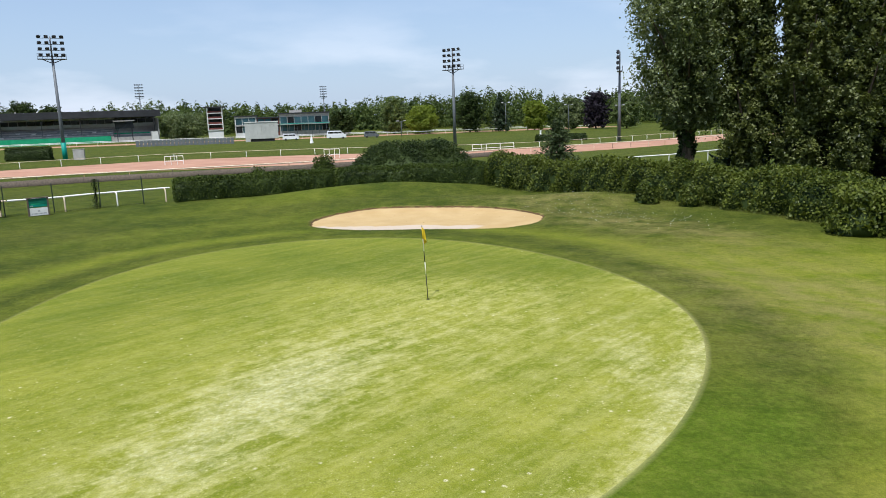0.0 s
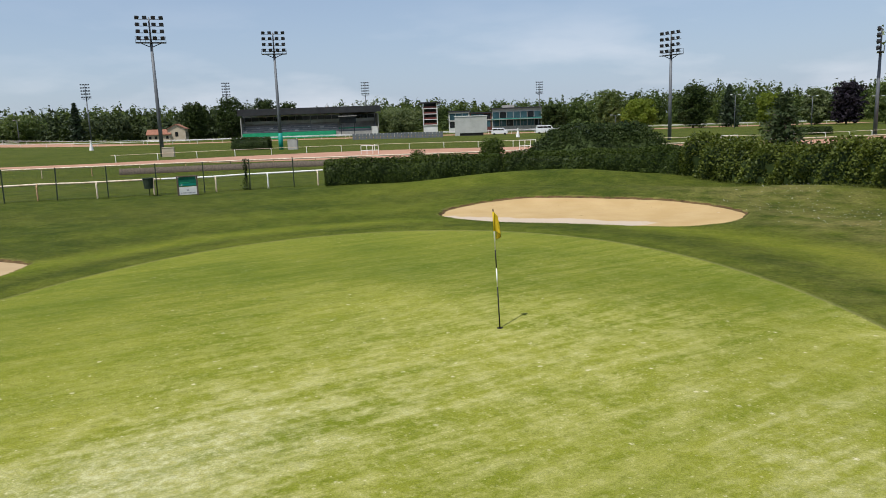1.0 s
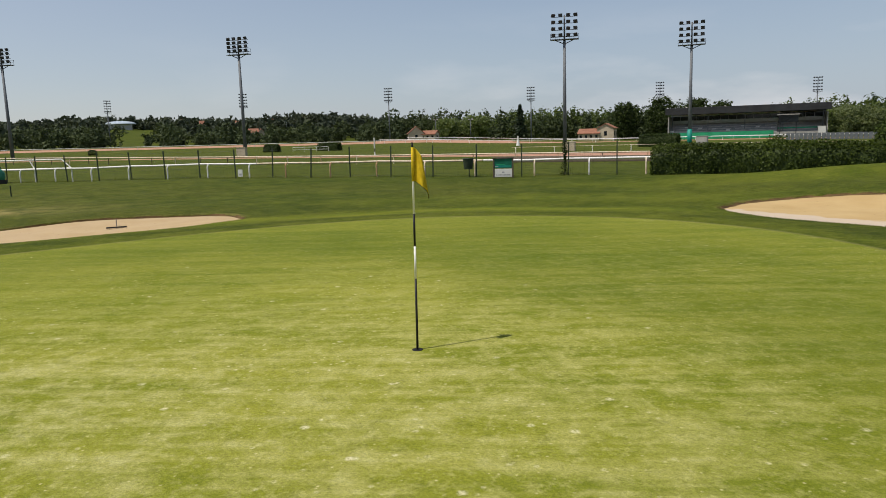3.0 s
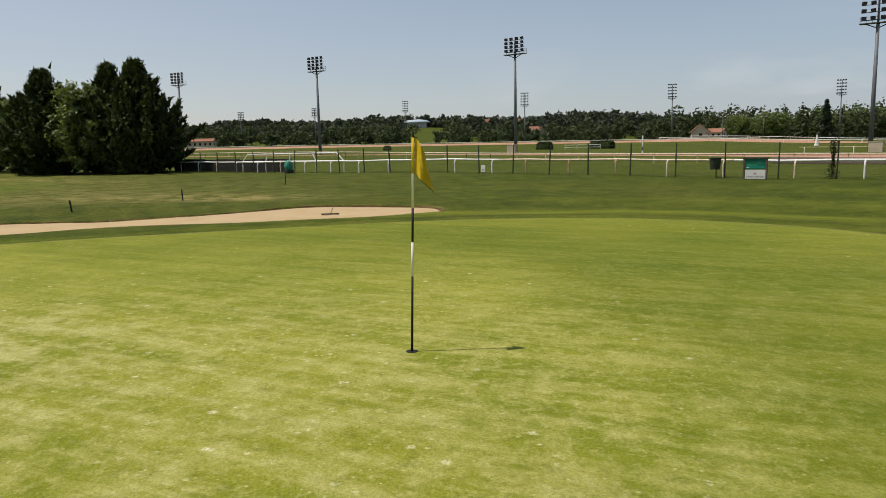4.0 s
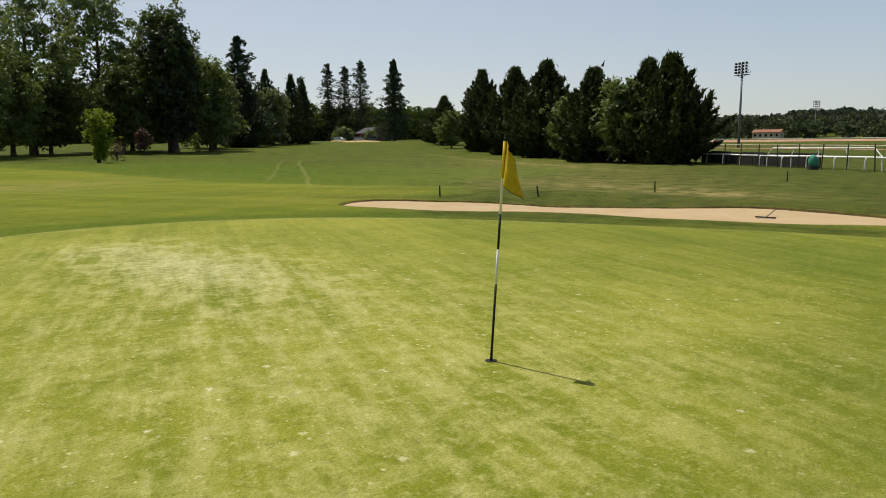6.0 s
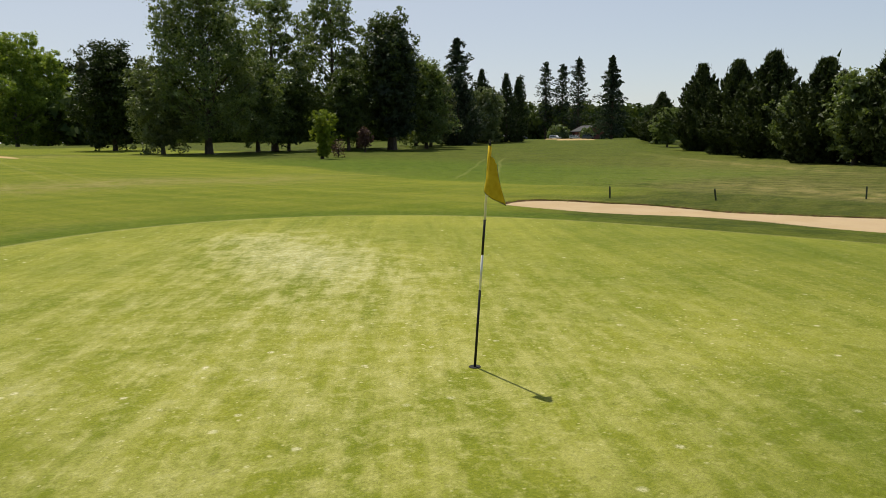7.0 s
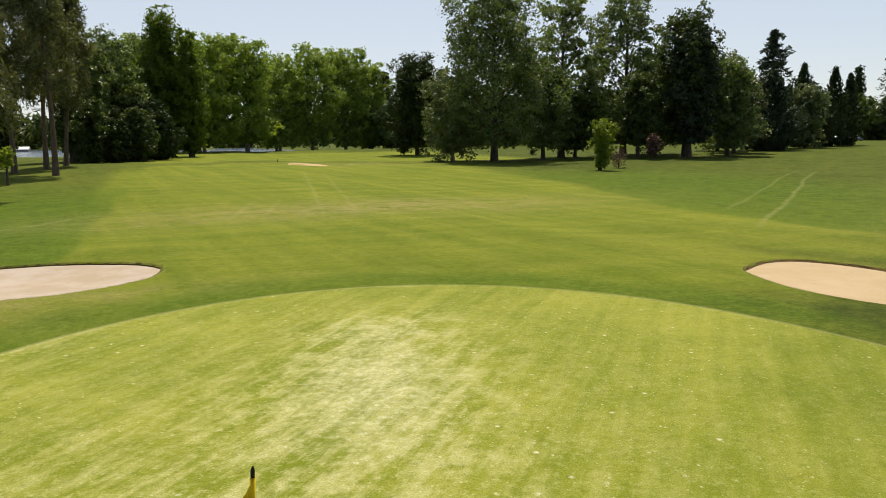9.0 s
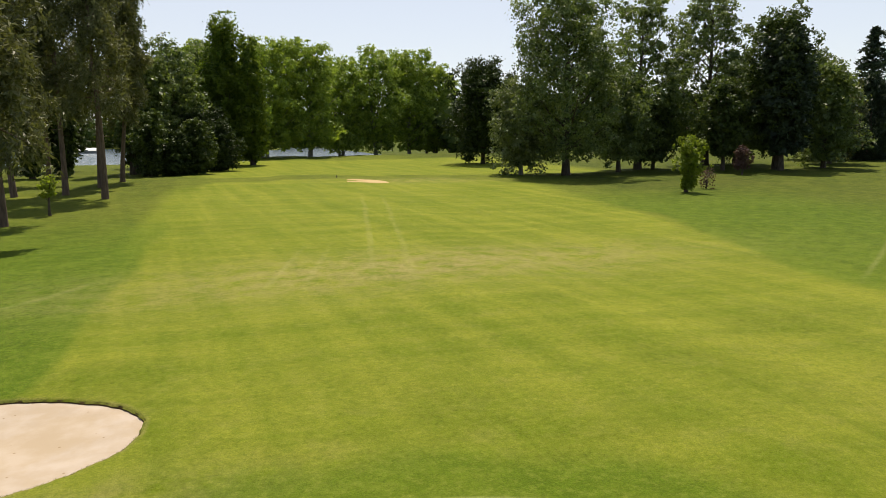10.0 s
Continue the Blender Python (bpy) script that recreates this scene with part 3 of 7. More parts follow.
def lushness(x, y):
    """Uncut vivid grass: the strip round the south of the green and the rough on both sides of the fairway."""
    dx, dy = x - GC[0], y - GC[1]
    out = np.hypot(dx, dy) - green_radius(np.arctan2(dy, dx))
    strip = 0.75 * smooth_step(2.6, 1.2, out + 0.25 * np.sin(1.7 * x)) * smooth_step(-5, -9, y)
    wave = 0.25 * np.sin(y * 0.45)
    left = 0.88 * smooth_step(3.7, 4.2, x + wave) * smooth_step(-19.5, -22, y) * smooth_step(-66, -40, y)
    right = 0.75 * smooth_step(-25.6, -26.6, x - 6.4 * smooth_step(-25, -57, y) * -1 + wave) * smooth_step(-17, -23, y + 0.1 * x) * smooth_step(-80, -55, y) * smooth_step(-62, -44, x)
    return np.clip(strip + left + right, 0, 0.88)


def dryness(x, y):
    d = 0.9 * gauss(x, y, -30, -3.2, 3.6, 1.6, radians(60)) + 0.6 * gauss(x, y, 12, -2, 7, 3.0, radians(110)) + 0.55 * gauss(x, y, 9, 14, 5, 1.6, radians(130))
    d = d + 0.8 * gauss(x, y, -10, -36, 10, 3.0, radians(10)) + 0.35 * gauss(x, y, -60, -22, 22, 10, radians(30)) + 0.40 * gauss(x, y, -33, -11, 6, 5, radians(40)) + 0.5 * gauss(x, y, -22, -92, 7, 2)
    d = d + 0.45 * gauss(x, y, 6, 22.5, 2.0, 4.0, radians(60)) + 0.15 * gauss(x, y, 4, -31, 5, 0.6, radians(8)) + 0.35 * gauss(x, y, 7, -14.5, 3, 2) + 0.45 * gauss(x, y, 2.6, -15.2, 3.0, 0.55, radians(8))
    d = d + 0.05 * smooth_step(1, 6, beyond_fence(x, y)) * smooth_step(420, 330, np.hypot(x, y))
    d = d + 0.45 * gauss(x, y, -74, -34, 24, 0.9, radians(43.8))
    return np.clip(d, 0, 1)


# ---- bunkers ----
def ellipse_outline(sx, sy, power=2.0, wob=0.05, seed=0.0, turn=0.0):
    def radius(th):
        a = th - turn
        r = (np.abs(np.cos(a) / sx) ** power + np.abs(np.sin(a) / sy) ** power) ** (-1 / power)
        return r * (1 + wob * np.sin(3 * th + seed) + 0.6 * wob * np.sin(5 * th + 2.1 * seed) + 0.004 * np.sin(17 * th + seed) + 0.003 * np.sin(29 * th))
    return radius


def waisted_outline(length, waist_right, waist_left, south_right, south_left, north_right, north_left):
    """A long bunker, narrow in the middle and broad at both rounded ends."""
    y = np.linspace(-0.999 * length, 0.999 * length, 500)
    cap, grow = np.sqrt(1 - (np.abs(y) / length) ** 4), smooth_step(0.3, 5.6, np.abs(y))
    right = (waist_right + (np.where(y < 0, south_right, north_right) - waist_right) * grow) * cap
    left = (waist_left + (np.where(y < 0, south_left, north_left) - waist_left) * grow) * cap
    px, py = np.r_[right, -left[::-1]], np.r_[y, y[::-1]]
    turns, reach = np.arctan2(py, px), np.hypot(px, py)

    def radius(th):
        return np.interp(th, turns, reach, period=2 * math.pi) * (1 + 0.008 * np.sin(11 * th + 1) + 0.005 * np.sin(23 * th))
    return radius


BUNKERS = [
    # middle x, y, outline, depth, label
    (-1.45, 17.6, ellipse_outline(6.2, 3.85, 2.3, 0.02, 0.5, radians(-3)), 0.12, "broad sand bunker with a raised grassy back lip below the hedge"),
    (-17.7, -4.9, waisted_outline(9.7, 1.0, 1.95, 3.6, 2.3, 3.2, 2.85), 0.05, "long narrow sand bunker lying beside the putting green"),
    (5.0, -18.4, ellipse_outline(4.2, 2.75, 2.1, 0.03, 2.2), 0.16, "rounded pale sand bunker at the end of the fairway"),
]


def bunker_inside(x, y, k):
    cx, cy, rad, _, _ = BUNKERS[k]
    d = np.hypot(x - cx, y - cy)
    return d - rad(np.arctan2(y - cy, x - cx))


def sheet_height(x, y):
    """The ground sheet, sunk below each bunker's own sand and lip."""
    z = height(x, y)
    for k in range(len(BUNKERS)):
        z = z - 0.75 * smooth_step(0.9, 0.1, bunker_inside(x, y, k))
    return z


SEG = 640
TH = np.linspace(0, 2 * math.pi, SEG, endpoint=False)


def ring_faces(rings, segs=SEG):
    i = np.arange(rings - 1)[:, None] * segs
    j = np.arange(segs)[None, :]
    k = (j + 1) % segs
    return np.stack([i + j, i + segs + j, i + segs + k, i + k], axis=-1).reshape(-1, 4)


def build_ground():
    steps = [0.0, 0.02, 0.07, 0.13]
    d = 0.25
    while steps[-1] < 3800:
        steps.append(steps[-1] + d)
        d = max(0.25, min(d * 1.06, steps[-1] * (0.05 if steps[-1] > 135 else 0.022) if steps[-1] > 12 else 0.25))
    steps = np.array(steps)
    rg = green_radius(TH)
    r = rg[None, :] + steps[:, None]
    x, y = GC[0] + r * np.cos(TH)[None, :], GC[1] + r * np.sin(TH)[None, :]
    z = sheet_height(x, y)
    z[1:8] += np.array([0.004, 0.007, 0.008, 0.007, 0.005, 0.003, 0.001])[:, None]
    me = raw("ground", np.stack([x, y, z], -1).reshape(-1, 3), ring_faces(len(steps)), True)
    floats(me, "fair", fairway(x, y).ravel())
    floats(me, "dry", dryness(x, y).ravel())
    floats(me, "lush", lushness(x, y).ravel())
    edge = 0 * x
    worn = 0.30 + 0.32 * smooth_step(1.0, -5.0, y[0]) * (0.6 + 0.4 * np.sin(7 * TH) * np.sin(3 * TH + 1))
    edge[:2] = worn
    edge[2] = 0.5 * worn
    floats(me, "edge", edge.ravel())
    ob = link_mesh("ground", me, TURF)
    return tagged(ob, "mown and rough golf course grass with worn dry patches", "grass ground", kind="structure")


def build_green():
    s = np.r_[np.linspace(0.0, 0.96, 40), np.linspace(0.966, 1.0, 12)]
    s[0] = 0.00002
    rg = green_radius(TH)
    x = GC[0] + s[:, None] * (rg * np.cos(TH))[None, :]
    y = GC[1] + s[:, None] * (rg * np.sin(TH))[None, :]
    z = 0 * x
    me = raw("putting_green", np.stack([x, y, z], -1).reshape(-1, 3), ring_faces(len(s)), True)
    dry = (0.8 * gauss(x, y, -2.55, -7.0, 2.5, 1.15, radians(72)) + 0.6 * gauss(x, y, -3.5, -10.2, 1.2, 1.0) + 0.62 * gauss(x, y, 0.2, -3.6, 3.8, 2.2, radians(50))
           + 0.55 * gauss(x, y, 1.2, 0.6, 3.0, 2.0, radians(20)) + 0.40 * gauss(x, y, 4.6, -5.8, 2.6, 0.7, radians(70)) + 0.3 * gauss(x, y, -1.0, 5.0, 4.0, 1.5, radians(40)) + 0.35 * gauss(x, y, 1.0, -3.0, 5.0, 6.0) + 0.08)
    side = s[:, None] * np.ones_like(x)
    dry = dry + 0.4 * smooth_step(0.975, 0.995, side) * (0.5 + 0.5 * np.sin(9 * TH)[None] * np.sin(4 * TH + 1)[None]) + 0.6 * smooth_step(0.90, 0.98, side) * smooth_step(0, 4, x)
    lush = np.maximum(smooth_step(-1.0, 5.5, 0.62 * (y - 0.5) - 0.78 * (x + 2.5)), smooth_step(0.8, 3.6, y)) + 0.60 * gauss(x, y, 4.4, 0.5, 1.5, 3.2)
    dry = dry * (1 - 0.65 * lush)
    floats(me, "dry", np.clip(dry, 0, 1).ravel())
    floats(me, "lush", np.clip(lush * (1 - 0.4 * smooth_step(0.72, 0.96, side)) - 0.25 * dry, 0, 1).ravel())
    burnt = (0.62 * gauss(x, y, -2.55, -7.0, 1.9, 0.95, radians(72)) + 0.26 * gauss(x, y, -3.3, -10.0, 1.0, 0.8) + 0.16 * gauss(x, y, 0.2, -3.2, 3.0, 1.8, radians(50))
             + 0.34 * gauss(x, y, 4.6, -5.2, 0.7, 2.4) + 0.45 * smooth_step(0.92, 0.985, side) * gauss(x, y, 4.8, -6.0, 2.2, 3.2) + 0.08 * smooth_step(0.985, 0.998, side))
    floats(me, "burnt", np.clip(burnt, 0, 1).ravel())
    ob = link_mesh("putting_green", me, GREEN)
    return tagged(ob, "close-mown putting green with mowing lines and pale worn streaks", "putting green", kind="structure")


def build_bunker(k):
    cx, cy, rad, depth, label = BUNKERS[k]
    base = empty("bunker", pose(cx, cy, ground_at(cx, cy) - depth), label, "sand bunker")
    n = 360
    th = np.linspace(0, 2 * math.pi, n, endpoint=False)
    r = rad(th)
    s = np.linspace(0.01, 1.03, 26)
    x, y = cx + s[:, None] * (r * np.cos(th))[None], cy + s[:, None] * (r * np.sin(th))[None]
    bowl = np.clip(s, 0, 1.03)[:, None] ** 2.2
    tow = np.arctan2(GC[1] - cy, GC[0] - cx)
    ahead = s[:, None] * np.cos(th - tow)[None]
    sunk = depth * (1 - (0.85 if k == 0 else 0.0) * smooth_step(-0.3, 0.8, ahead))
    z = height(x, y) - 0.025 - 0.055 * smooth_step(0.90, 1.0, s)[:, None] - sunk * np.clip(1 - bowl, 0, 1) + (0.02 * np.sin(x * 2.1 + 0.7 * y) * np.sin(y * 1.7) + 0.008 * np.sin(5.3 * x - 3.9 * y)) * np.clip(1 - s[:, None] ** 4, 0, 1)
    o = np.array([cx, cy, ground_at(cx, cy) - depth])
    me = raw("sand", np.stack([x, y, z], -1).reshape(-1, 3) - o, ring_faces(len(s), n), True)
    # a paler strip of fresh sand lies along the side next to the green
    near_side = smooth_step(0.08, 0.42, ahead) * smooth_step(0.85, 0.45, s[:, None] * np.sin(th - tow)[None])
    floats(me, "fresh", (near_side * (0.85 if k == 0 else 0.35 if k == 1 else 0.0) + (0.60 - 0.40 * gauss(x, y, 3.0, -18.6, 1.0, 0.6, radians(40)) if k == 2 else 0.0)).ravel())
    floats(me, "grey", np.full(x.size, (0.0, 0.35, 0.85)[k]))
    link_mesh("sand", me, SAND, base, "pale raked bunker sand")
    # grass lip: a short face down to the sand, a rounded edge, then out over the turf
    off = np.array([-0.03, 0.0, 0.02, 0.06, 0.15, 0.35, 0.7, 1.2, 1.8, 2.5])
    lift = np.array([-0.045, -0.012, 0.0, 0.008, 0.012, 0.012, 0.010, 0.008, 0.006, -0.02])
    rr = r[None] + off[:, None] + (0.012 * np.sin(41 * th) + 0.012 * np.sin(67 * th + 1))[None] * (off[:, None] < 0.1)
    x, y = cx + rr * np.cos(th)[None], cy + rr * np.sin(th)[None]
    z = height(x, y) + lift[:, None]
    me = raw("grass_lip", np.stack([x, y, z], -1).reshape(-1, 3) - o, ring_faces(len(off), n), True)
    floats(me, "fair", fairway(x, y).ravel())
    floats(me, "dry", np.clip(dryness(x, y) + 0.45 * (off[:, None] < 0.1) * np.ones_like(x), 0, 1).ravel())
    floats(me, "edge", np.zeros(x.size))
    floats(me, "lush", lushness(x, y).ravel())
    link_mesh("grass_lip", me, TURF, base, "rough grass lip")
    # the bare crumbling soil between lip and sand
    rag = 0.03 * np.sin(23 * th + k) * np.sin(9 * th) + 0.02 * np.sin(57 * th + 2 * k) + 0.012 * np.sin(131 * th)
    off = np.array([-0.24, -0.10, -0.05, -0.02, 0.004]) * (1.0, 0.7, 0.18)[k]
    rr = r[None] + off[:, None] + rag[None] * (1.0, 0.7, 0.18)[k] * np.array([2.2, 1.0, 0.6, 0.3, 0.0])[:, None]
    x, y = cx + rr * np.cos(th)[None], cy + rr * np.sin(th)[None]
    z = height(x, y) + np.array([-0.105, -0.068, -0.050, -0.028, -0.014])[:, None]
    me = raw("soil_edge", np.stack([x, y, z], -1).reshape(-1, 3) - o, ring_faces(len(off), n), True)
    link_mesh("soil_edge", me, SOIL, base, "dark crumbling soil edge")
    return base


def ribbon(name, pts, widths, lift, material, label, category, kind="structure", step=4.0):
    """A strip that follows the ground along a smooth line."""
    pts = np.array(pts, dtype=float)
    t = np.r_[0, np.cumsum(np.hypot(*np.diff(pts, axis=0).T))]
    m = np.arange(0, t[-1], step)

    def cat(q):
        out = np.empty_like(m)
        for a, v in enumerate(m):
            i = min(max(np.searchsorted(t, v) - 1, 0), len(t) - 2)
            u = (v - t[i]) / (t[i + 1] - t[i])
            p0, p1, p2, p3 = q[max(i - 1, 0)], q[i], q[i + 1], q[min(i + 2, len(q) - 1)]
            out[a] = 0.5 * (2 * p1 + (p2 - p0) * u + (2 * p0 - 5 * p1 + 4 * p2 - p3) * u * u + (3 * p1 - p0 - 3 * p2 + p3) * u ** 3)
        return out

    x, y = cat(pts[:, 0]), cat(pts[:, 1])
    gx, gy = np.gradient(x), np.gradient(y)
    n = np.hypot(gx, gy)
    nx, ny = -gy / n, gx / n
    width = np.interp(m, t, np.broadcast_to(np.asarray(widths, dtype=float), len(pts)))
    w = np.linspace(-0.5, 0.5, 13)[None] * width[:, None]
    X, Y = x[:, None] + nx[:, None] * w, y[:, None] + ny[:, None] * w
    Z = height(X, Y) + lift
    Z[:, 0] -= lift * 2
    Z[:, -1] -= lift * 2
    rows, cols = X.shape
    i, j = np.arange(rows - 1)[:, None] * cols, np.arange(cols - 1)[None]
    f = np.stack([i + j, i + j + 1, i + cols + j + 1, i + cols + j], -1).reshape(-1, 4)
    me = raw(name, np.stack([X, Y, Z], -1).reshape(-1, 3), f, True)
    return tagged(link_mesh(name, me, material), label, category, kind=kind), np.stack([x, y, width], -1)


build_ground()
build_green()
for k in range(len(BUNKERS)):
    build_bunker(k)

TRACK = [(95, 185), (60, 150), (35, 123), (16, 105), (-2, 97), (-24, 93), (-43, 87.5), (-54.5, 80), (-64, 73), (-74, 63.5), (-83, 58), (-95, 50), (-114, 37), (-140, 17), (-175, -11), (-225, -52)]
TRACK_WIDE = [18, 18, 18, 18, 22, 32, 32, 26, 18, 9, 5, 4, 4, 4, 4, 4]
_, TRACK_LINE = ribbon("dirt_track", TRACK, TRACK_WIDE, 0.05, DIRT, "pinkish sand racetrack curving round the infield", "racetrack")
FAR_TRACK = [(-250, 152), (-195, 176), (-150, 195), (-105, 216), (-60, 240), (0, 275), (60, 310)]
_, FAR_LINE = ribbon("far_dirt_track", FAR_TRACK, 18.0, 0.05, DIRT, "far straight of the pinkish sand racetrack", "racetrack")
_, OUTER_LINE = ribbon("outer_dirt_track", [(-278 * math.sin(radians(b)), 278 * math.cos(radians(b))) for b in range(112, 44, -4)], 15.0, 0.06, DIRT,
                       "outer pinkish sand racetrack far across the infield", "racetrack")

# the lake behind the plane trees
lake = raw("lake", [(-42, -213, 0.85), (6, -211, 0.85), (13, -160, 0.85), (420, -160, 0.85), (420, -470, 0.85), (-42, -470, 0.85)], [(0, 1, 2, 3, 4, 5)])
tagged(link_mesh("lake", lake, WATER), "bright lake with rippled water behind the trees", "lake", kind="structure")

# bare sandy edge of the old tee, and the far bunkers by the next green
def sand_patch(name, x, y, sx, sy, lift, label, dome=0.0):
    n = 64
    th = np.linspace(0, 2 * math.pi, n, endpoint=False)
    s = np.linspace(0.02, 1, 8)
    r = ellipse_outline(sx, sy, 2.2, 0.05, x)(th)
    X, Y = x + s[:, None] * (r * np.cos(th))[None], y + s[:, None] * (r * np.sin(th))[None]
    Z = height(X, Y) + lift + dome * (1 - s[:, None] ** 2)
    Z[-1] -= lift + 0.03
    me = raw(name, np.stack([X, Y, Z], -1).reshape(-1, 3), ring_faces(8, n), True)
    floats(me, "fresh", np.zeros(X.size))
    tagged(link_mesh(name, me, SAND), label, "sand patch", kind="structure")


sand_patch("bare_patch", -15.2, -91.3, 2.9, 1.5, 0.05, "bare sandy patch worn into the mown grass")
sand_patch("far_bunker", -176, -127, 7.5, 4.5, 0.25, "distant sand bunker in front of another green", 0.2)
sand_patch("far_bunker", -196, -150, 4.0, 2.5, 0.25, "small distant sand bunker on a grassy rise", 0.1)


# ---- flagstick ----
def build_flagstick():
    lean = Vector((-0.104, 0.093, 2.125))
    up = lean.normalized()
    base = empty("flagstick", pose(0, 0, 0), "black and white striped flagstick with a limp yellow flag", "golf flag")
    for n, (z0, z1, mat, lab) in enumerate(((-0.08, 0.74, BLACK, "black band"), (0.74, 1.07, POLEWHITE, "white band"), (1.07, 1.40, BLACK, "black band"), (1.40, 2.07, POLEWHITE, "white band"))):
        bm = bmesh.new()
        rod(bm, up * z0, up * z1, 0.0125 if n == 0 else 0.0115, 0.0115, 12)
        part("pole_band", bm, mat, base, lab, True)
    bm = bmesh.new()
    rod(bm, up * 2.07, up * 2.105, 0.010, 0.010, 12)
    rod(bm, up * 2.105, up * 2.125, 0.010, 0.004, 12)
    part("cap", bm, BLACK, base, "black end cap", True)
    # cloth: hoist sleeve on the pole, body hanging down in folds
    nu, nv = 36, 24
    vs = []
    for j in range(nv + 1):
        v = j / nv
        for i in range(nu + 1):
            u = i / nu
            z = 2.07 - 0.34 * v
            sag = 0.165 * u ** 1.15 + 0.03 * u * v
            outw = 0.165 * (1 - (1 - u) ** 1.7) * (0.62 + 0.38 * v) * (1.0 - 0.35 * max(0.0, u - 0.6))
            fold = 0.115 * math.sin(4.3 * u + 0.5 * v - 0.3) * u ** 0.6 * (0.35 + 0.65 * v) - 0.02 + 0.012 * math.sin(15 * u - 3 * v) * u
            p = up * z
            vs.append((p.x + 0.012 * (1 - u) + 0.6 * outw + 0.8 * fold, p.y + 0.008 + 0.8 * outw - 0.6 * fold, p.z - sag))
    fs = [(j * (nu + 1) + i, j * (nu + 1) + i + 1, (j + 1) * (nu + 1) + i + 1, (j + 1) * (nu + 1) + i) for j in range(nv) for i in range(nu)]
    me = raw("flag", vs, fs, True)
    flag = link_mesh("flag", me, CLOTH, base, "limp yellow cloth flag")
    md = flag.modifiers.new("thickness", "SOLIDIFY")
    md.thickness = 0.0016
    # dark sewn hem on the fly and lower edges
    edge = [vs[j * (nu + 1) + nu] for j in range(nv + 1)] + [vs[nv * (nu + 1) + i] for i in range(nu, -1, -2)]
    tv, tf = tube(edge, [0.0032] * len(edge), 5)
    link_mesh("hem", raw("hem", tv, tf, True), mat_hem(), flag, "dark sewn hem")
    # hoist sleeve
    bm = bmesh.new()
    rod(bm, up * 1.73, up * 2.07, 0.014, 0.014, 12)
    part("sleeve", bm, CLOTH, base, "yellow cloth sleeve", True)
    # the hole: a black disc for its shaded depth, just proud of the turf, with a thin rim
    hole = empty("golf_hole", pose(0, 0, 0), "round hole shown by a black disc on the putting green", "golf hole")
    bm = bmesh.new()
    bmesh.ops.create_circle(bm, cap_ends=True, segments=40, radius=0.054)
    bmesh.ops.translate(bm, vec=(0, 0, 0.004), verts=bm.verts)
    part("cup", bm, CUPDARK, hole, "black disc for the shaded cup")
    tv, tf = tube([(0.055 * math.cos(a), 0.055 * math.sin(a), 0.002) for a in np.linspace(0, 2 * math.pi, 41)], [0.003] * 41, 6)
    link_mesh("rim", raw("rim", tv, tf, True), CUPDARK, hole, "thin dark rim")


def mat_hem():
    return mottled("dark_hem", (0.05, 0.055, 0.02), (0.09, 0.09, 0.03), 20, 0.8, local=True)


build_flagstick()


# ---- floodlight masts ----
def lamp_mesh():
    bm = bmesh.new()
    box(bm, -0.30, -0.16, -0.24, 0.30, 0.14, 0.24, 0.06)
    box(bm, -0.33, 0.14, -0.27, 0.33, 0.18, 0.27, 0.0)
    box(bm, -0.05, -0.30, -0.05, 0.05, -0.14, 0.05)
    bmesh.ops.rotate(bm, cent=(0, 0, 0), matrix=Matrix.Rotation(radians(-28), 3, "X"), verts=bm.verts)
    me = bpy.data.meshes.new("floodlight")
    bm.to_mesh(me)
    bm.free()
    me.materials.append(LAMP_DARK)
    return me


LAMP = lamp_mesh()


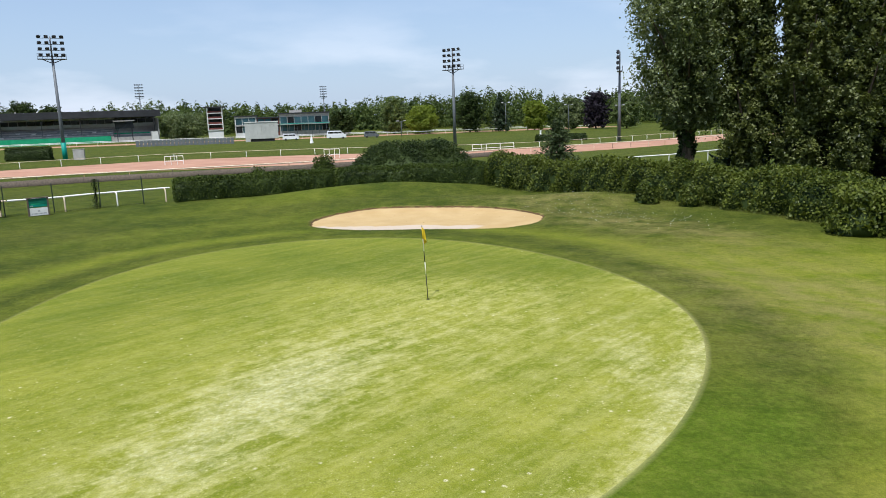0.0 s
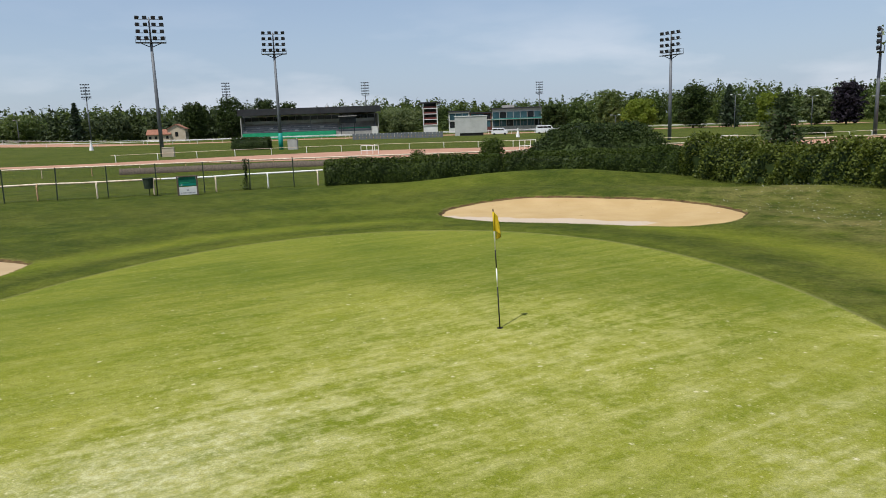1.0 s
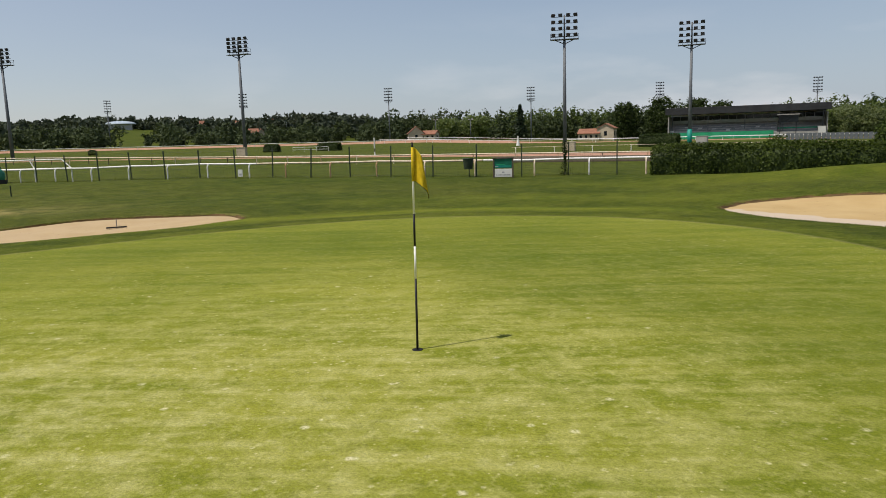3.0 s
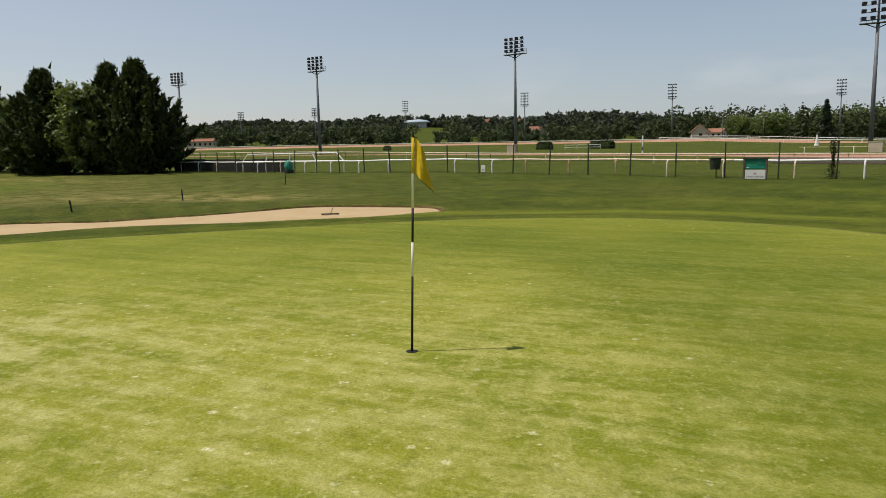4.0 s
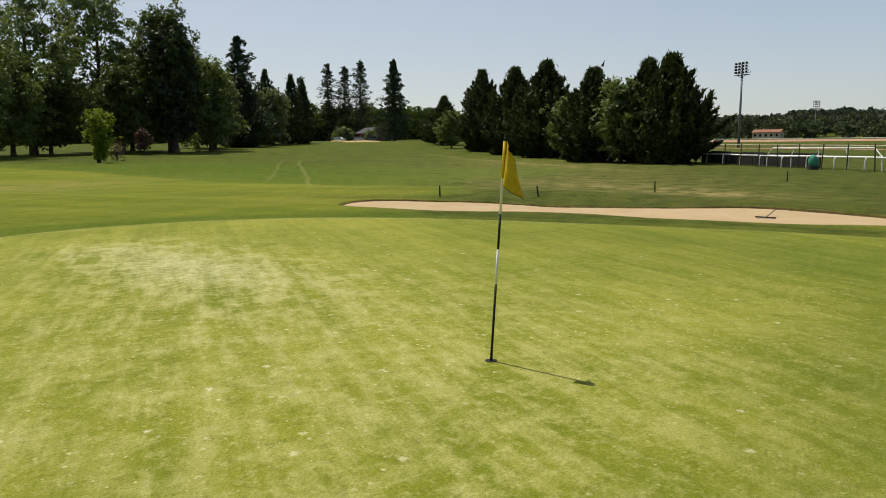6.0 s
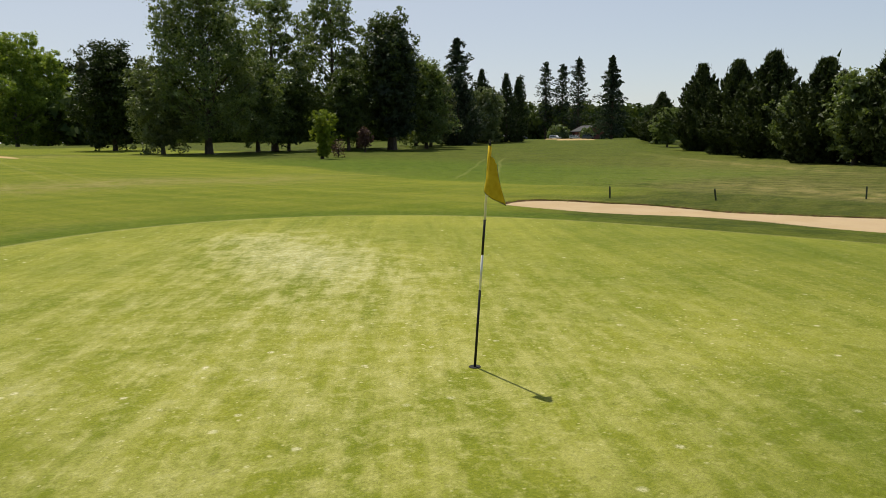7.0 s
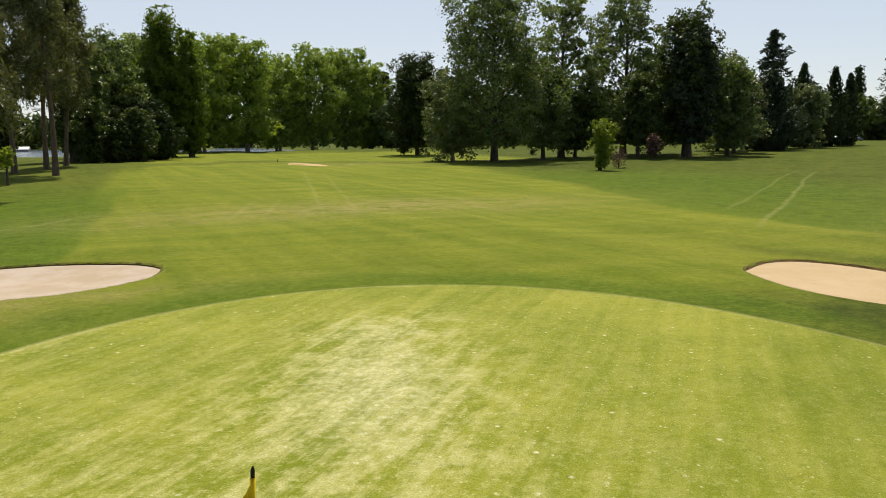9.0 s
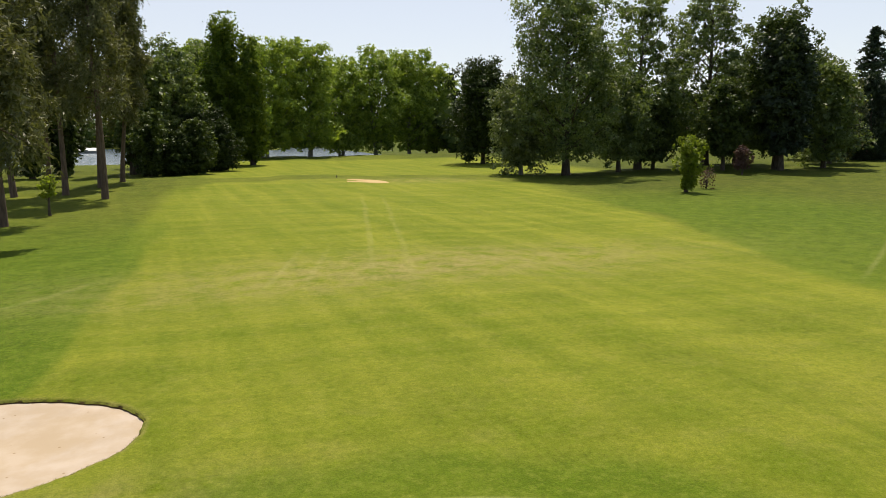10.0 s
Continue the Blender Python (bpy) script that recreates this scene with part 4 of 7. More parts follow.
def build_mast(x, y, top, yaw, label, cols=4, rows=5, teal=False, tall=4.4, wide=4.4, group="floodlight masts"):
    z = ground_at(x, y)
    hgt = top - z
    base = empty("floodlight_mast", pose(x, y, z, 0, 0, yaw), label, "floodlight mast", group)
    bm = bmesh.new()
    rod(bm, (0, 0, -0.3), (0, 0, hgt), 0.36, 0.22, 14)
    rod(bm, (0, 0, hgt), (0, 0, hgt + tall - 0.2), 0.16, 0.13, 10)
    part("pole", bm, STEEL, base, "", True)
    if teal:
        bm = bmesh.new()
        rod(bm, (0, 0, -0.1), (0, 0, 3.2), 0.46, 0.43, 14)
        part("padding", bm, TEAL, base, "teal protective padding", True)
    bm = bmesh.new()
    box(bm, -wide / 2, -0.55, hgt - 0.06, wide / 2, 0.55, hgt + 0.06)
    for sx in (-1, 1):
        rod(bm, (0, 0, hgt - 0.75), (sx * wide * 0.34, 0, hgt - 0.05), 0.08, 0.06, 6)
    part("platform", bm, LAMP_DARK, base, "dark service platform")
    bm = bmesh.new()
    for k in range(7):
        px = -wide / 2 + k * wide / 6
        rod(bm, (px, -0.52, hgt), (px, -0.52, hgt + 1.0), 0.03, 0.03, 5)
    for zz in (0.5, 1.0):
        rod(bm, (-wide / 2, -0.52, hgt + zz), (wide / 2, -0.52, hgt + zz), 0.03, 0.03, 5)
    part("guard_rail", bm, LAMP_DARK, base)
    bm = bmesh.new()
    for r in range(rows):
        zz = hgt + 0.75 + r * (tall - 1.0) / (rows - 1)
        rod(bm, (-wide * 0.47, 0, zz - 0.25), (wide * 0.47, 0, zz - 0.25), 0.05, 0.05, 6)
    part("crossbars", bm, STEEL, base)
    for r in range(rows):
        for c in range(cols):
            lamp = new("floodlight", LAMP)
            lamp.parent = base
            lamp.rotation_euler = (radians(-6 + 7 * ((3 * r + 5 * c) % 4)), 0, radians(-22 + 13 * ((5 * r + 3 * c) % 5)))
            lamp.location = ((c - (cols - 1) / 2) * wide / cols * 1.06, 0.35, hgt + 0.75 + r * (tall - 1.0) / (rows - 1))
    return base


for x, y, top, yaw, teal in ((-82.8, 86.5, 17.9, 222, False), (-75.6, 111.5, 17.4, 214, True), (-3.4, 129.6, 13.9, 142, False), (31.0, 135.0, 12.6, 80, False),
                             (-130.2, 47.7, 18.9, 216, False), (-160.8, 11.5, 18.6, 222, False), (-197.0, -21.7, 18.6, 228, False)):
    build_mast(x, y, top, yaw, "tall grey floodlight mast with teal padding round its foot" if teal else "tall grey steel mast carrying a rack of floodlights beside the racetrack",
               teal=teal, rows=4, tall=4.2 if y > 60 else 3.2, wide=4.7)
for x, y, top, yaw in ((-159.4, 322.5, 17.6, 205), (-85.5, 390.5, 16.5, 200), (-255, 239, 18.7, 215), (-214.6, 284.4, 18.8, 210), (-290, 180, 19.8, 225),
                       (-330, 124, 19.1, 240), (-415, 81.2, 20.7, 290), (-443, -12.8, 18.2, 300), (-411.5, 28.5, 18.4, 290)):
    build_mast(x, y, top, yaw, "slim distant floodlight mast on the far side of the racecourse", rows=5, tall=6.4 if y > 60 else 4.8, wide=4.0, group="distant floodlight masts")


# ---- fence, rails, sign ----
FO = Vector((-20.89, 28.90, 0))
FD = Vector((-0.788, -0.6155, 0))
FN = Vector((-0.6155, 0.788, 0))


def build_fence():
    base = empty("fence", pose(FO.x, FO.y, ground_at(FO.x, FO.y)), "dark green wire fence with slim posts along the racecourse", "fence")
    o = Vector((FO.x, FO.y, ground_at(FO.x, FO.y)))
    bm = bmesh.new()
    box(bm, -0.032, -0.032, -0.1, 0.032, 0.032, 1.90)
    rod(bm, (0, 0, 1.90), (0, 0, 1.94), 0.045, 0.03, 6)
    me = bpy.data.meshes.new("post")
    bm.to_mesh(me)
    bm.free()
    me.materials.append(FENCE)
    tops = []
    n = 30
    rng = np.random.default_rng(4)
    for i in range(n):
        p = FO + FD * (2.749 * i + 0.9)
        p.z = ground_at(p.x, p.y)
        ob = new("post", me)
        ob.parent = base
        ob.matrix_basis = Matrix.Translation(p - o) @ pose(0, 0, 0, rng.normal(0, 1.2), rng.normal(0, 1.2), 38)
        tops.append(p - o)
    for lift in (0.1, 0.65, 1.2, 1.80):
        bm = bmesh.new()
        for a, b in zip(tops, tops[1:]):
            rod(bm, a + Vector((0, 0, lift)), b + Vector((0, 0, lift)), 0.004, 0.004, 4)
        part("wire", bm, FENCE, base)
    # the woven mesh: thin upright and level wires of the panels nearest the green
    bm = bmesh.new()
    for a, b in zip(tops[:20], tops[1:21]):
        for k in range(1, 12):
            p = a.lerp(b, k / 12)
            rod(bm, p + Vector((0, 0, 0.05)), p + Vector((0, 0, 1.80)), 0.0016, 0.0016, 3)
    part("mesh_wires", bm, FENCE, base)
    return tops, o


FENCE_POSTS, FENCE_O = build_fence()


def goose_rail(name, label, points, post_step, height_over, mats, radius=0.055, goose=True, group="white running rails", crook=None):
    """A running rail on crooked posts along a line of plan points."""
    pts = [Vector((p[0], p[1], 0)) for p in points]
    dense = []
    for a, b in zip(pts, pts[1:]):
        m = max(2, int((b - a).length / 2.0))
        dense += [a.lerp(b, k / m) for k in range(m)]
    dense.append(pts[-1])
    for p in dense:
        p.z = ground_at(p.x, p.y) + height_over
    o = Vector((dense[0].x, dense[0].y, dense[0].z - height_over))
    base = empty(name, Matrix.Translation(o), label, "running rail", group)
    tv, tf = tube([p - o for p in dense], [radius] * len(dense), 8)
    link_mesh("rail", raw("rail", tv, tf, True), mats[0], base)
    run, nxt, rng = 0.0, 0.4, np.random.default_rng(len(points) + int(abs(points[0][0])))
    meshes = []
    for mat in mats[1:]:
        if goose:
            ct = crook if crook else 0.34
            path = [(0, ct, -height_over - 0.1), (0, ct, -0.28), (0, ct * 0.92, -0.12), (0, ct * 0.62, -0.02), (0, 0, 0)]
        else:
            path = [(0, 0, -height_over - 0.1), (0, 0, 0)]
        tv, tf = tube(path, [0.05] * len(path), 8)
        me = raw("rail_post", tv, tf, True)
        me.materials.append(mat)
        meshes.append(me)
    for a, b in zip(dense, dense[1:]):
        d = (b - a)
        L = d.length
        while nxt < run + L:
            p = a.lerp(b, (nxt - run) / L)
            ob = new("rail_post", meshes[int(rng.integers(len(meshes)))])
            ob.parent = base
            ob.matrix_basis = Matrix.Translation(p - o) @ Matrix.Rotation(math.atan2(d.y, d.x), 4, "Z")
            nxt += post_step
        run += L
    return base


def along(s, off):
    p = FO + FD * s + FN * off
    return (p.x, p.y)


goose_rail("running_rail", "white tubular running rail on crooked posts behind the poplars", [(13.4, 45.6), (19.5, 48.6), (27, 55), (40, 70), (52, 84)], 3.2, 1.0, [WHITE, WHITE, WHITE], 0.06)
goose_rail("running_rail", "white tubular running rail on crooked posts behind the fence", [along(-1.1, 0.75), along(8.9, 0.75)], 3.2, 0.95, [WHITE, WHITE, STAINED], 0.065)
goose_rail("running_rail", "white tubular running rail with rust-stained posts behind the fence", [along(8.95, 0.75), along(24.4, 0.75)], 3.2, 0.95, [STAINED, STAINED, RUST, RUST], 0.065)
goose_rail("running_rail", "white tubular running rail curving away along the grass track", [along(24.45, 0.75), along(53, 0.75), along(66, 1.2)], 3.2, 0.95, [WHITE, WHITE, WHITE, STAINED], 0.065)


def offset_line(line, side, i0, i1, step=3, extra=1.0):
    out = []
    for i in range(i0, i1, step):
        d = line[min(i + 1, len(line) - 1), :2] - line[max(i - 1, 0), :2]
        d = d / np.hypot(*d)
        off = side * (line[i][2] / 2 + extra)
        out.append((line[i][0] - d[1] * off, line[i][1] + d[0] * off))
    return out


N = len(TRACK_LINE)
near = N - 2
front = [(60, 138), (35, 112), (18, 99), (4, 89), (-8, 78), (-18.7, 69), (-31, 61.5), (-42, 55), (-53, 46), (-62, 38.5), (-72, 31.5), (-83, 25.5), (-95, 20), (-116, 11), (-140, -2), (-175, -26), (-215, -55)]
back = [p for p in offset_line(TRACK_LINE, -1, 2, near) if p[0] > -80]
goose_rail("track_rail", "long white rail on short posts at the edge of the racetrack", front, 4.5, 0.95, [STAINED, STAINED, WOOD, RUST], 0.075, False)
goose_rail("track_rail", "thin white inner rail along the racetrack", back, 6.0, 1.0, [STAINED, WHITE], 0.035, True)
far_front = offset_line(FAR_LINE, 1, 2, len(FAR_LINE) - 2, 4)
far_back = offset_line(FAR_LINE, -1, 2, len(FAR_LINE) - 2, 4)
goose_rail("track_rail", "distant white rail round the far bend of the racetrack", far_front, 8.0, 1.1, [WHITE, WHITE], 0.08, False)
goose_rail("track_rail", "distant white rail along the far straight of the racetrack", far_back, 8.0, 1.1, [WHITE, WHITE], 0.08, False)


outer_rail = offset_line(OUTER_LINE, 1, 1, len(OUTER_LINE) - 1, 4)
if np.hypot(*np.array(outer_rail[8])) > 278:
    outer_rail = offset_line(OUTER_LINE, -1, 1, len(OUTER_LINE) - 1, 4)
goose_rail("track_rail", "distant white rail before the outer racetrack", outer_rail, 8.0, 1.1, [WHITE, WHITE], 0.09, False)


def build_kerb():
    """The low grey wall under the rail at the near side of the track."""
    pts = np.array(front)
    pts = pts[(pts[:, 0] < 5) & (pts[:, 0] > -60)]
    vs, fs = [], []
    for i, (x, y) in enumerate(pts):
        z = ground_at(x, y)
        for dx, zz in ((-0.15, -0.5), (-0.15, 0.62), (0.15, 0.62), (0.15, -0.5)):
            vs.append((x + 0.49 * dx, y - 0.87 * dx, z + zz))
        if i:
            a = (i - 1) * 4
            fs += [(a + k, a + (k + 1) % 4, a + 4 + (k + 1) % 4, a + 4 + k) for k in range(4)]
    o = np.array(vs[0])
    me = raw("kerb_wall", np.array(vs) - o, fs)
    ob = link_mesh("kerb_wall", me, WOOD)
    ob.location = o
    tagged(ob, "low weathered boarding under the racetrack rail", "low wall")


build_kerb()


def build_sign():
    x, y = -26.2, 23.75
    z = ground_at(x, y)
    base = empty("course_sign", pose(x, y, z, 0, 0, 41.5), "small course sign with green upper and white lower panel", "sign")
    for sx in (-0.56, 0.56):
        bm = bmesh.new()
        box(bm, sx - 0.045, -0.045, -0.15, sx + 0.045, 0.045, 1.16, 0.008)
        part("post", bm, WOOD, base, "dark wooden post")
    bm = bmesh.new()
    box(bm, -0.64, -0.07, 1.13, 0.64, 0.07, 1.19, 0.01)
    part("top_board", bm, WOOD, base, "dark wooden cap board")
    bm = bmesh.new()
    box(bm, -0.51, -0.02, 0.56, 0.51, 0.02, 1.12, 0.004)
    up = part("upper_panel", bm, SIGN_GREEN, base, "dark green panel with a pale landscape picture")
    for k, (a, b, c, d, mat) in enumerate(((-0.47, 0.60, 0.47, 0.72, TEAL), (-0.40, 0.74, 0.10, 0.80, STANDGREEN), (-0.46, 0.63, -0.30, 0.67, SIGN_WHITE), (0.02, 0.66, 0.44, 0.70, STANDGREEN))):
        bm = bmesh.new()
        box(bm, a, -0.026, b, c, -0.0205, d)
        part("picture_band", bm, mat, up)
    bm = bmesh.new()
    box(bm, -0.51, -0.02, 0.04, 0.51, 0.02, 0.52, 0.004)
    lo = part("lower_panel", bm, SIGN_WHITE, base, "white panel with a line of grey lettering")
    for k in range(9):
        bm = bmesh.new()
        w = 0.055 + 0.02 * ((k * 7) % 3)
        box(bm, -0.42 + k * 0.094, -0.026, 0.135, -0.42 + k * 0.094 + w, -0.0205, 0.195)
        part("lettering_bar", bm, GREYTEXT, lo)
    bm = bmesh.new()
    box(bm, -0.07, -0.026, 0.28, 0.07, -0.0205, 0.36)
    part("emblem_bar", bm, GREYTEXT, lo)


build_sign()


def build_bin():
    p = FENCE_POSTS[3] + FENCE_O + FD * 0.4
    base = empty("waste_bin", pose(p.x + 0.15, p.y - 0.25, p.z, 0, 0, 38), "dark green wire waste bin fixed to the fence", "bin")
    bm = bmesh.new()
    vs = bmesh.ops.create_cone(bm, cap_ends=True, segments=14, radius1=0.26, radius2=0.32, depth=0.62)["verts"]
    bmesh.ops.translate(bm, vec=(0, 0, 0.78), verts=vs)
    part("body", bm, FENCE, base)
    tv, tf = tube([(0.33 * math.cos(a), 0.33 * math.sin(a), 1.10) for a in np.linspace(0, 2 * math.pi, 21)], [0.02] * 21, 6)
    link_mesh("rim", raw("rim", tv, tf, True), FENCE, base)
    bm = bmesh.new()
    rod(bm, (0, 0.2, -0.1), (0, 0.2, 1.0), 0.03, 0.03, 6)
    part("bracket", bm, FENCE, base)


build_bin()


# ---- stakes, rake ----
def build_stake(x, y, hgt, lean, mat, label, r=0.035):
    z = ground_at(x, y)
    base = empty("marker_stake", pose(x, y, z, lean[0], lean[1], 0), label, "marker stake", "marker stakes")
    bm = bmesh.new()
    rod(bm, (0, 0, -0.1), (0, 0, hgt - 0.04), r, r * 0.95, 10)
    rod(bm, (0, 0, hgt - 0.04), (0, 0, hgt), r * 0.95, r * 0.4, 10)
    part("stake", bm, mat, base)


build_stake(-20.95, -12.3, 0.50, (1, 1), FENCE, "short dark stake standing in the rough behind the bunker")
build_stake(-21.85, -8.15, 0.46, (3, 12), FENCE, "short dark stake leaning in the rough behind the bunker")
build_stake(-29.3, -5.1, 0.54, (2, -4), FENCE, "short dark stake leaning slightly in dry grass")
build_stake(-39.8, 0.0, 0.60, (0, 2), FENCE, "thin dark stake in the rough near the fence")
build_stake(-12.0, -95.0, 0.35, (0, 0), WOOD, "small wooden stake beside the bare patch", 0.05)


def build_rake():
    x, y = -18.65, 0.97
    z = ground_at(x, y) - 0.06
    base = empty("bunker_rake", pose(x, y, z, 0, 0, 78), "wooden rake lying across the bunker sand", "rake")
    bm = bmesh.new()
    rod(bm, (0, -0.75, 0.03), (0, 0.20, 0.20), 0.016, 0.014, 8)
    part("handle", bm, WOOD, base)
    bm = bmesh.new()
    box(bm, -0.30, -0.79, 0.015, 0.30, -0.73, 0.055, 0.005)
    head = part("head", bm, DARKBOARD, base, "dark rake head")
    for k in range(9):
        bm = bmesh.new()
        rod(bm, (-0.27 + 0.0675 * k, -0.76, 0.03), (-0.27 + 0.0675 * k, -0.78, -0.05), 0.007, 0.004, 5)
        part("tine", bm, DARKBOARD, head)


build_rake()


# ---- by the end of the rail: dark boarding, covered machine, raised rails ----
def build_boarding():
    a, b = Vector((*along(46.9, 1.4), 0)), Vector((*along(65.5, 1.4), 0))
    o = a.copy()
    o.z = ground_at(a.x, a.y)
    base = empty("boarding", Matrix.Translation(o), "low black boarding behind the white rail", "boarding")
    n = 10
    ang = math.atan2((b - a).y, (b - a).x)
    L = (b - a).length / n
    for i in range(n):
        p = a.lerp(b, i / n)
        p.z = ground_at(p.x, p.y)
        bm = bmesh.new()
        box(bm, 0.0, -0.04, -0.3, L - 0.05, 0.04, 1.18 + 0.03 * (i % 3), 0.01)
        ob = part("board", bm, DARKBOARD, base)
        ob.matrix_basis = Matrix.Translation(p - o) @ Matrix.Rotation(ang, 4, "Z")


build_boarding()


def build_covered_machine():
    x, y = -55.2, 0.75
    z = ground_at(x, y)
    base = empty("covered_machine", pose(x, y, z, 0, 0, 20), "small machine under a green tarpaulin on a low stand", "covered machine")
    bm = bmesh.new()
    bmesh.ops.create_icosphere(bm, subdivisions=3, radius=0.5)
    for v in bm.verts:
        q = v.co.copy()
        f = 1 + 0.16 * noise.noise(q * 3.1) + 0.08 * noise.noise(q * 8)
        v.co = Vector((q.x * 0.85 * f, q.y * 0.7 * f, max(-0.36, q.z * 1.0) * f + 0.62))
    part("tarpaulin", bm, TARP, base, "creased green tarpaulin", True)
    bm = bmesh.new()
    box(bm, -0.35, -0.3, -0.05, 0.35, 0.3, 0.3, 0.02)
    part("stand", bm, DARKBOARD, base)


build_covered_machine()


def build_raised_rail(s0, s1, off, hgt, label):
    a, b = Vector((*along(s0, off), 0)), Vector((*along(s1, off), 0))
    a.z, b.z = ground_at(a.x, a.y), ground_at(b.x, b.y)
    base = empty("raised_rail", Matrix.Translation(a), label, "running rail")
    d = b - a
    bm = bmesh.new()
    rod(bm, d * 0.06 + Vector((0, 0, hgt)), d * 0.94 + Vector((0, 0, hgt)), 0.05, 0.05, 8)
    part("top_rail", bm, WHITE, base)
    bm = bmesh.new()
    rod(bm, Vector((0, 0, hgt * 0.60)), d + Vector((0, 0, hgt * 0.60)), 0.05, 0.05, 8)
    part("lower_rail", bm, WHITE, base)
    for k in range(5):
        p = d * (k / 4)
        q = d * (0.06 + 0.88 * k / 4)
        bm = bmesh.new()
        rod(bm, p + Vector((0, 0, -0.1)), p + Vector((0, 0, hgt * 0.60)), 0.045, 0.045, 6)
        rod(bm, p + Vector((0, 0, hgt * 0.60)), q + Vector((0, 0, hgt)), 0.045, 0.045, 6)
        part("support", bm, WHITE, base)


build_raised_rail(39.7, 53.1, 0.8, 1.64, "raised double white rail on slanted supports")


# ---- course obstacles, boxes and markers in the infield ----
def build_box(name, x, y, w, d, h, yaw, mat, label, category, group=""):
    z = ground_at(x, y)
    base = empty(name, pose(x, y, z, 0, 0, yaw), label, category, group)
    bm = bmesh.new()
    box(bm, -w / 2, -d / 2, -0.1, w / 2, d / 2, h, 0.04)
    part("body", bm, mat, base)
    bm = bmesh.new()
    box(bm, -w / 2 - 0.05, -d / 2 - 0.05, h, w / 2 + 0.05, d / 2 + 0.05, h + 0.08, 0.02)
    part("lid", bm, mat, base)
    return base


build_box("switch_cabinet", -80.6, 85.4, 1.9, 0.8, 1.5, 30, PALEWALL, "pale switch cabinet beside a floodlight mast", "cabinet", "switch cabinets")
build_box("switch_cabinet", -72.6, 111.0, 1.9, 0.8, 1.9, 20, CONCRETE, "grey switch cabinet beside a floodlight mast", "cabinet", "switch cabinets")
build_box("switch_cabinet", -127.6, 46.0, 1.9, 0.8, 1.5, 40, PALEWALL, "pale switch cabinet beside a floodlight mast", "cabinet", "switch cabinets")


def build_plaque():
    x, y = along(25.25, -0.06)
    base = empty("fence_plaque", pose(x, y, ground_at(x, y), 0, 0, 38), "small white plaque fixed low on the wire fence", "plaque")
    bm = bmesh.new()
    box(bm, -0.17, -0.015, 0.12, 0.17, 0.015, 0.60, 0.004)
    board = part("board", bm, SIGN_WHITE, base)
    bm = bmesh.new()
    box(bm, -0.11, -0.021, 0.22, 0.11, -0.0155, 0.34)
    part("lettering_bar", bm, GREYTEXT, board)


build_plaque()


def build_marker(x, y, h, label):
    z = ground_at(x, y)
    base = empty("track_marker", pose(x, y, z), label, "marker post", "track markers")
    bm = bmesh.new()
    rod(bm, (0, 0, -0.1), (0, 0, h * 0.75), 0.55, 0.18, 10)
    part("cone", bm, WHITE, base)
    bm = bmesh.new()
    rod(bm, (0, 0, h * 0.75), (0, 0, h), 0.2, 0.2, 10)
    part("knob", bm, WHITE, base)


for x, y, h in ((-141, 128, 2.6), (-44, 176, 2.4), (16, 152, 2.4)):
    build_marker(x, y, h, "white conical marker post on the racecourse infield")


def build_jump_frame(x, y, yaw, w, h, label):
    """White tubular side wings such as stand beside a fence."""
    z = ground_at(x, y)
    base = empty("rail_frame", pose(x, y, z, 0, 0, yaw), label, "rail frame", "white rail frames")
    for zz in (0.45, 1.0):
        bm = bmesh.new()
        rod(bm, (-w / 2, 0, h * zz), (w / 2, 0, h * zz), 0.05, 0.05, 6)
        part("bar", bm, WHITE, base)
    for k in range(4):
        px = -w / 2 + w * k / 3
        bm = bmesh.new()
        rod(bm, (px, 0, -0.1), (px, 0, h), 0.05, 0.05, 6)
        part("upright", bm, WHITE, base)


for x, y, yaw, w, h in ((-44, 86, 20, 2.6, 1.3), (-21.5, 92.5, 15, 2.4, 1.5), (4, 106, 25, 8.0, 1.2), (-165.5, 78.5, 66, 9, 1.1)):
    build_jump_frame(x, y, yaw, w, h, "white tubular rail frame standing on the racetrack")


def build_pole(x, y, h):
    """A slim distance pole in white and dark bands."""
    base = empty("distance_pole", pose(x, y, ground_at(x, y)), "slim white and dark banded distance pole beside the racetrack", "pole")
    for i in range(5):
        bm = bmesh.new()
        rod(bm, (0, 0, h * i / 5 - (0.1 if i == 0 else 0)), (0, 0, h * (i + 1) / 5), 0.11, 0.11, 10)
        part("band", bm, WOOD if i == 1 else WHITE, base)


build_pole(-97.0, 57.0, 2.9)


# ---- foliage ----
def unit(v):
    return v / np.maximum(np.linalg.norm(v, axis=1, keepdims=True), 1e-9)


def leaf_quads(rng, at, facing, size, slim=0.6, bias=0.7, point=None):
    """One rhombic leaf or spray per point. facing: the way it looks; point: the way its tip points, if any."""
    n = len(at)
    nrm = unit(facing * bias + rng.normal(size=(n, 3)) * (1 - bias) * 1.3)
    tip = rng.normal(size=(n, 3)) if point is None else point + 0.35 * rng.normal(size=(n, 3))
    tip = unit(tip - nrm * np.sum(tip * nrm, axis=1, keepdims=True))
    side = np.cross(nrm, tip)
    L = size * rng.uniform(0.6, 1.35, (n, 1))
    W = L * slim * rng.uniform(0.75, 1.25, (n, 1))
    v = np.stack([at - tip * L * 0.5, at + side * W * 0.5 - nrm * L * 0.08, at + tip * L * 0.5, at - side * W * 0.5 - nrm * L * 0.08], axis=1).reshape(-1, 3)
    f = np.arange(4 * n, dtype=np.int32).reshape(-1, 4)
    return v, f


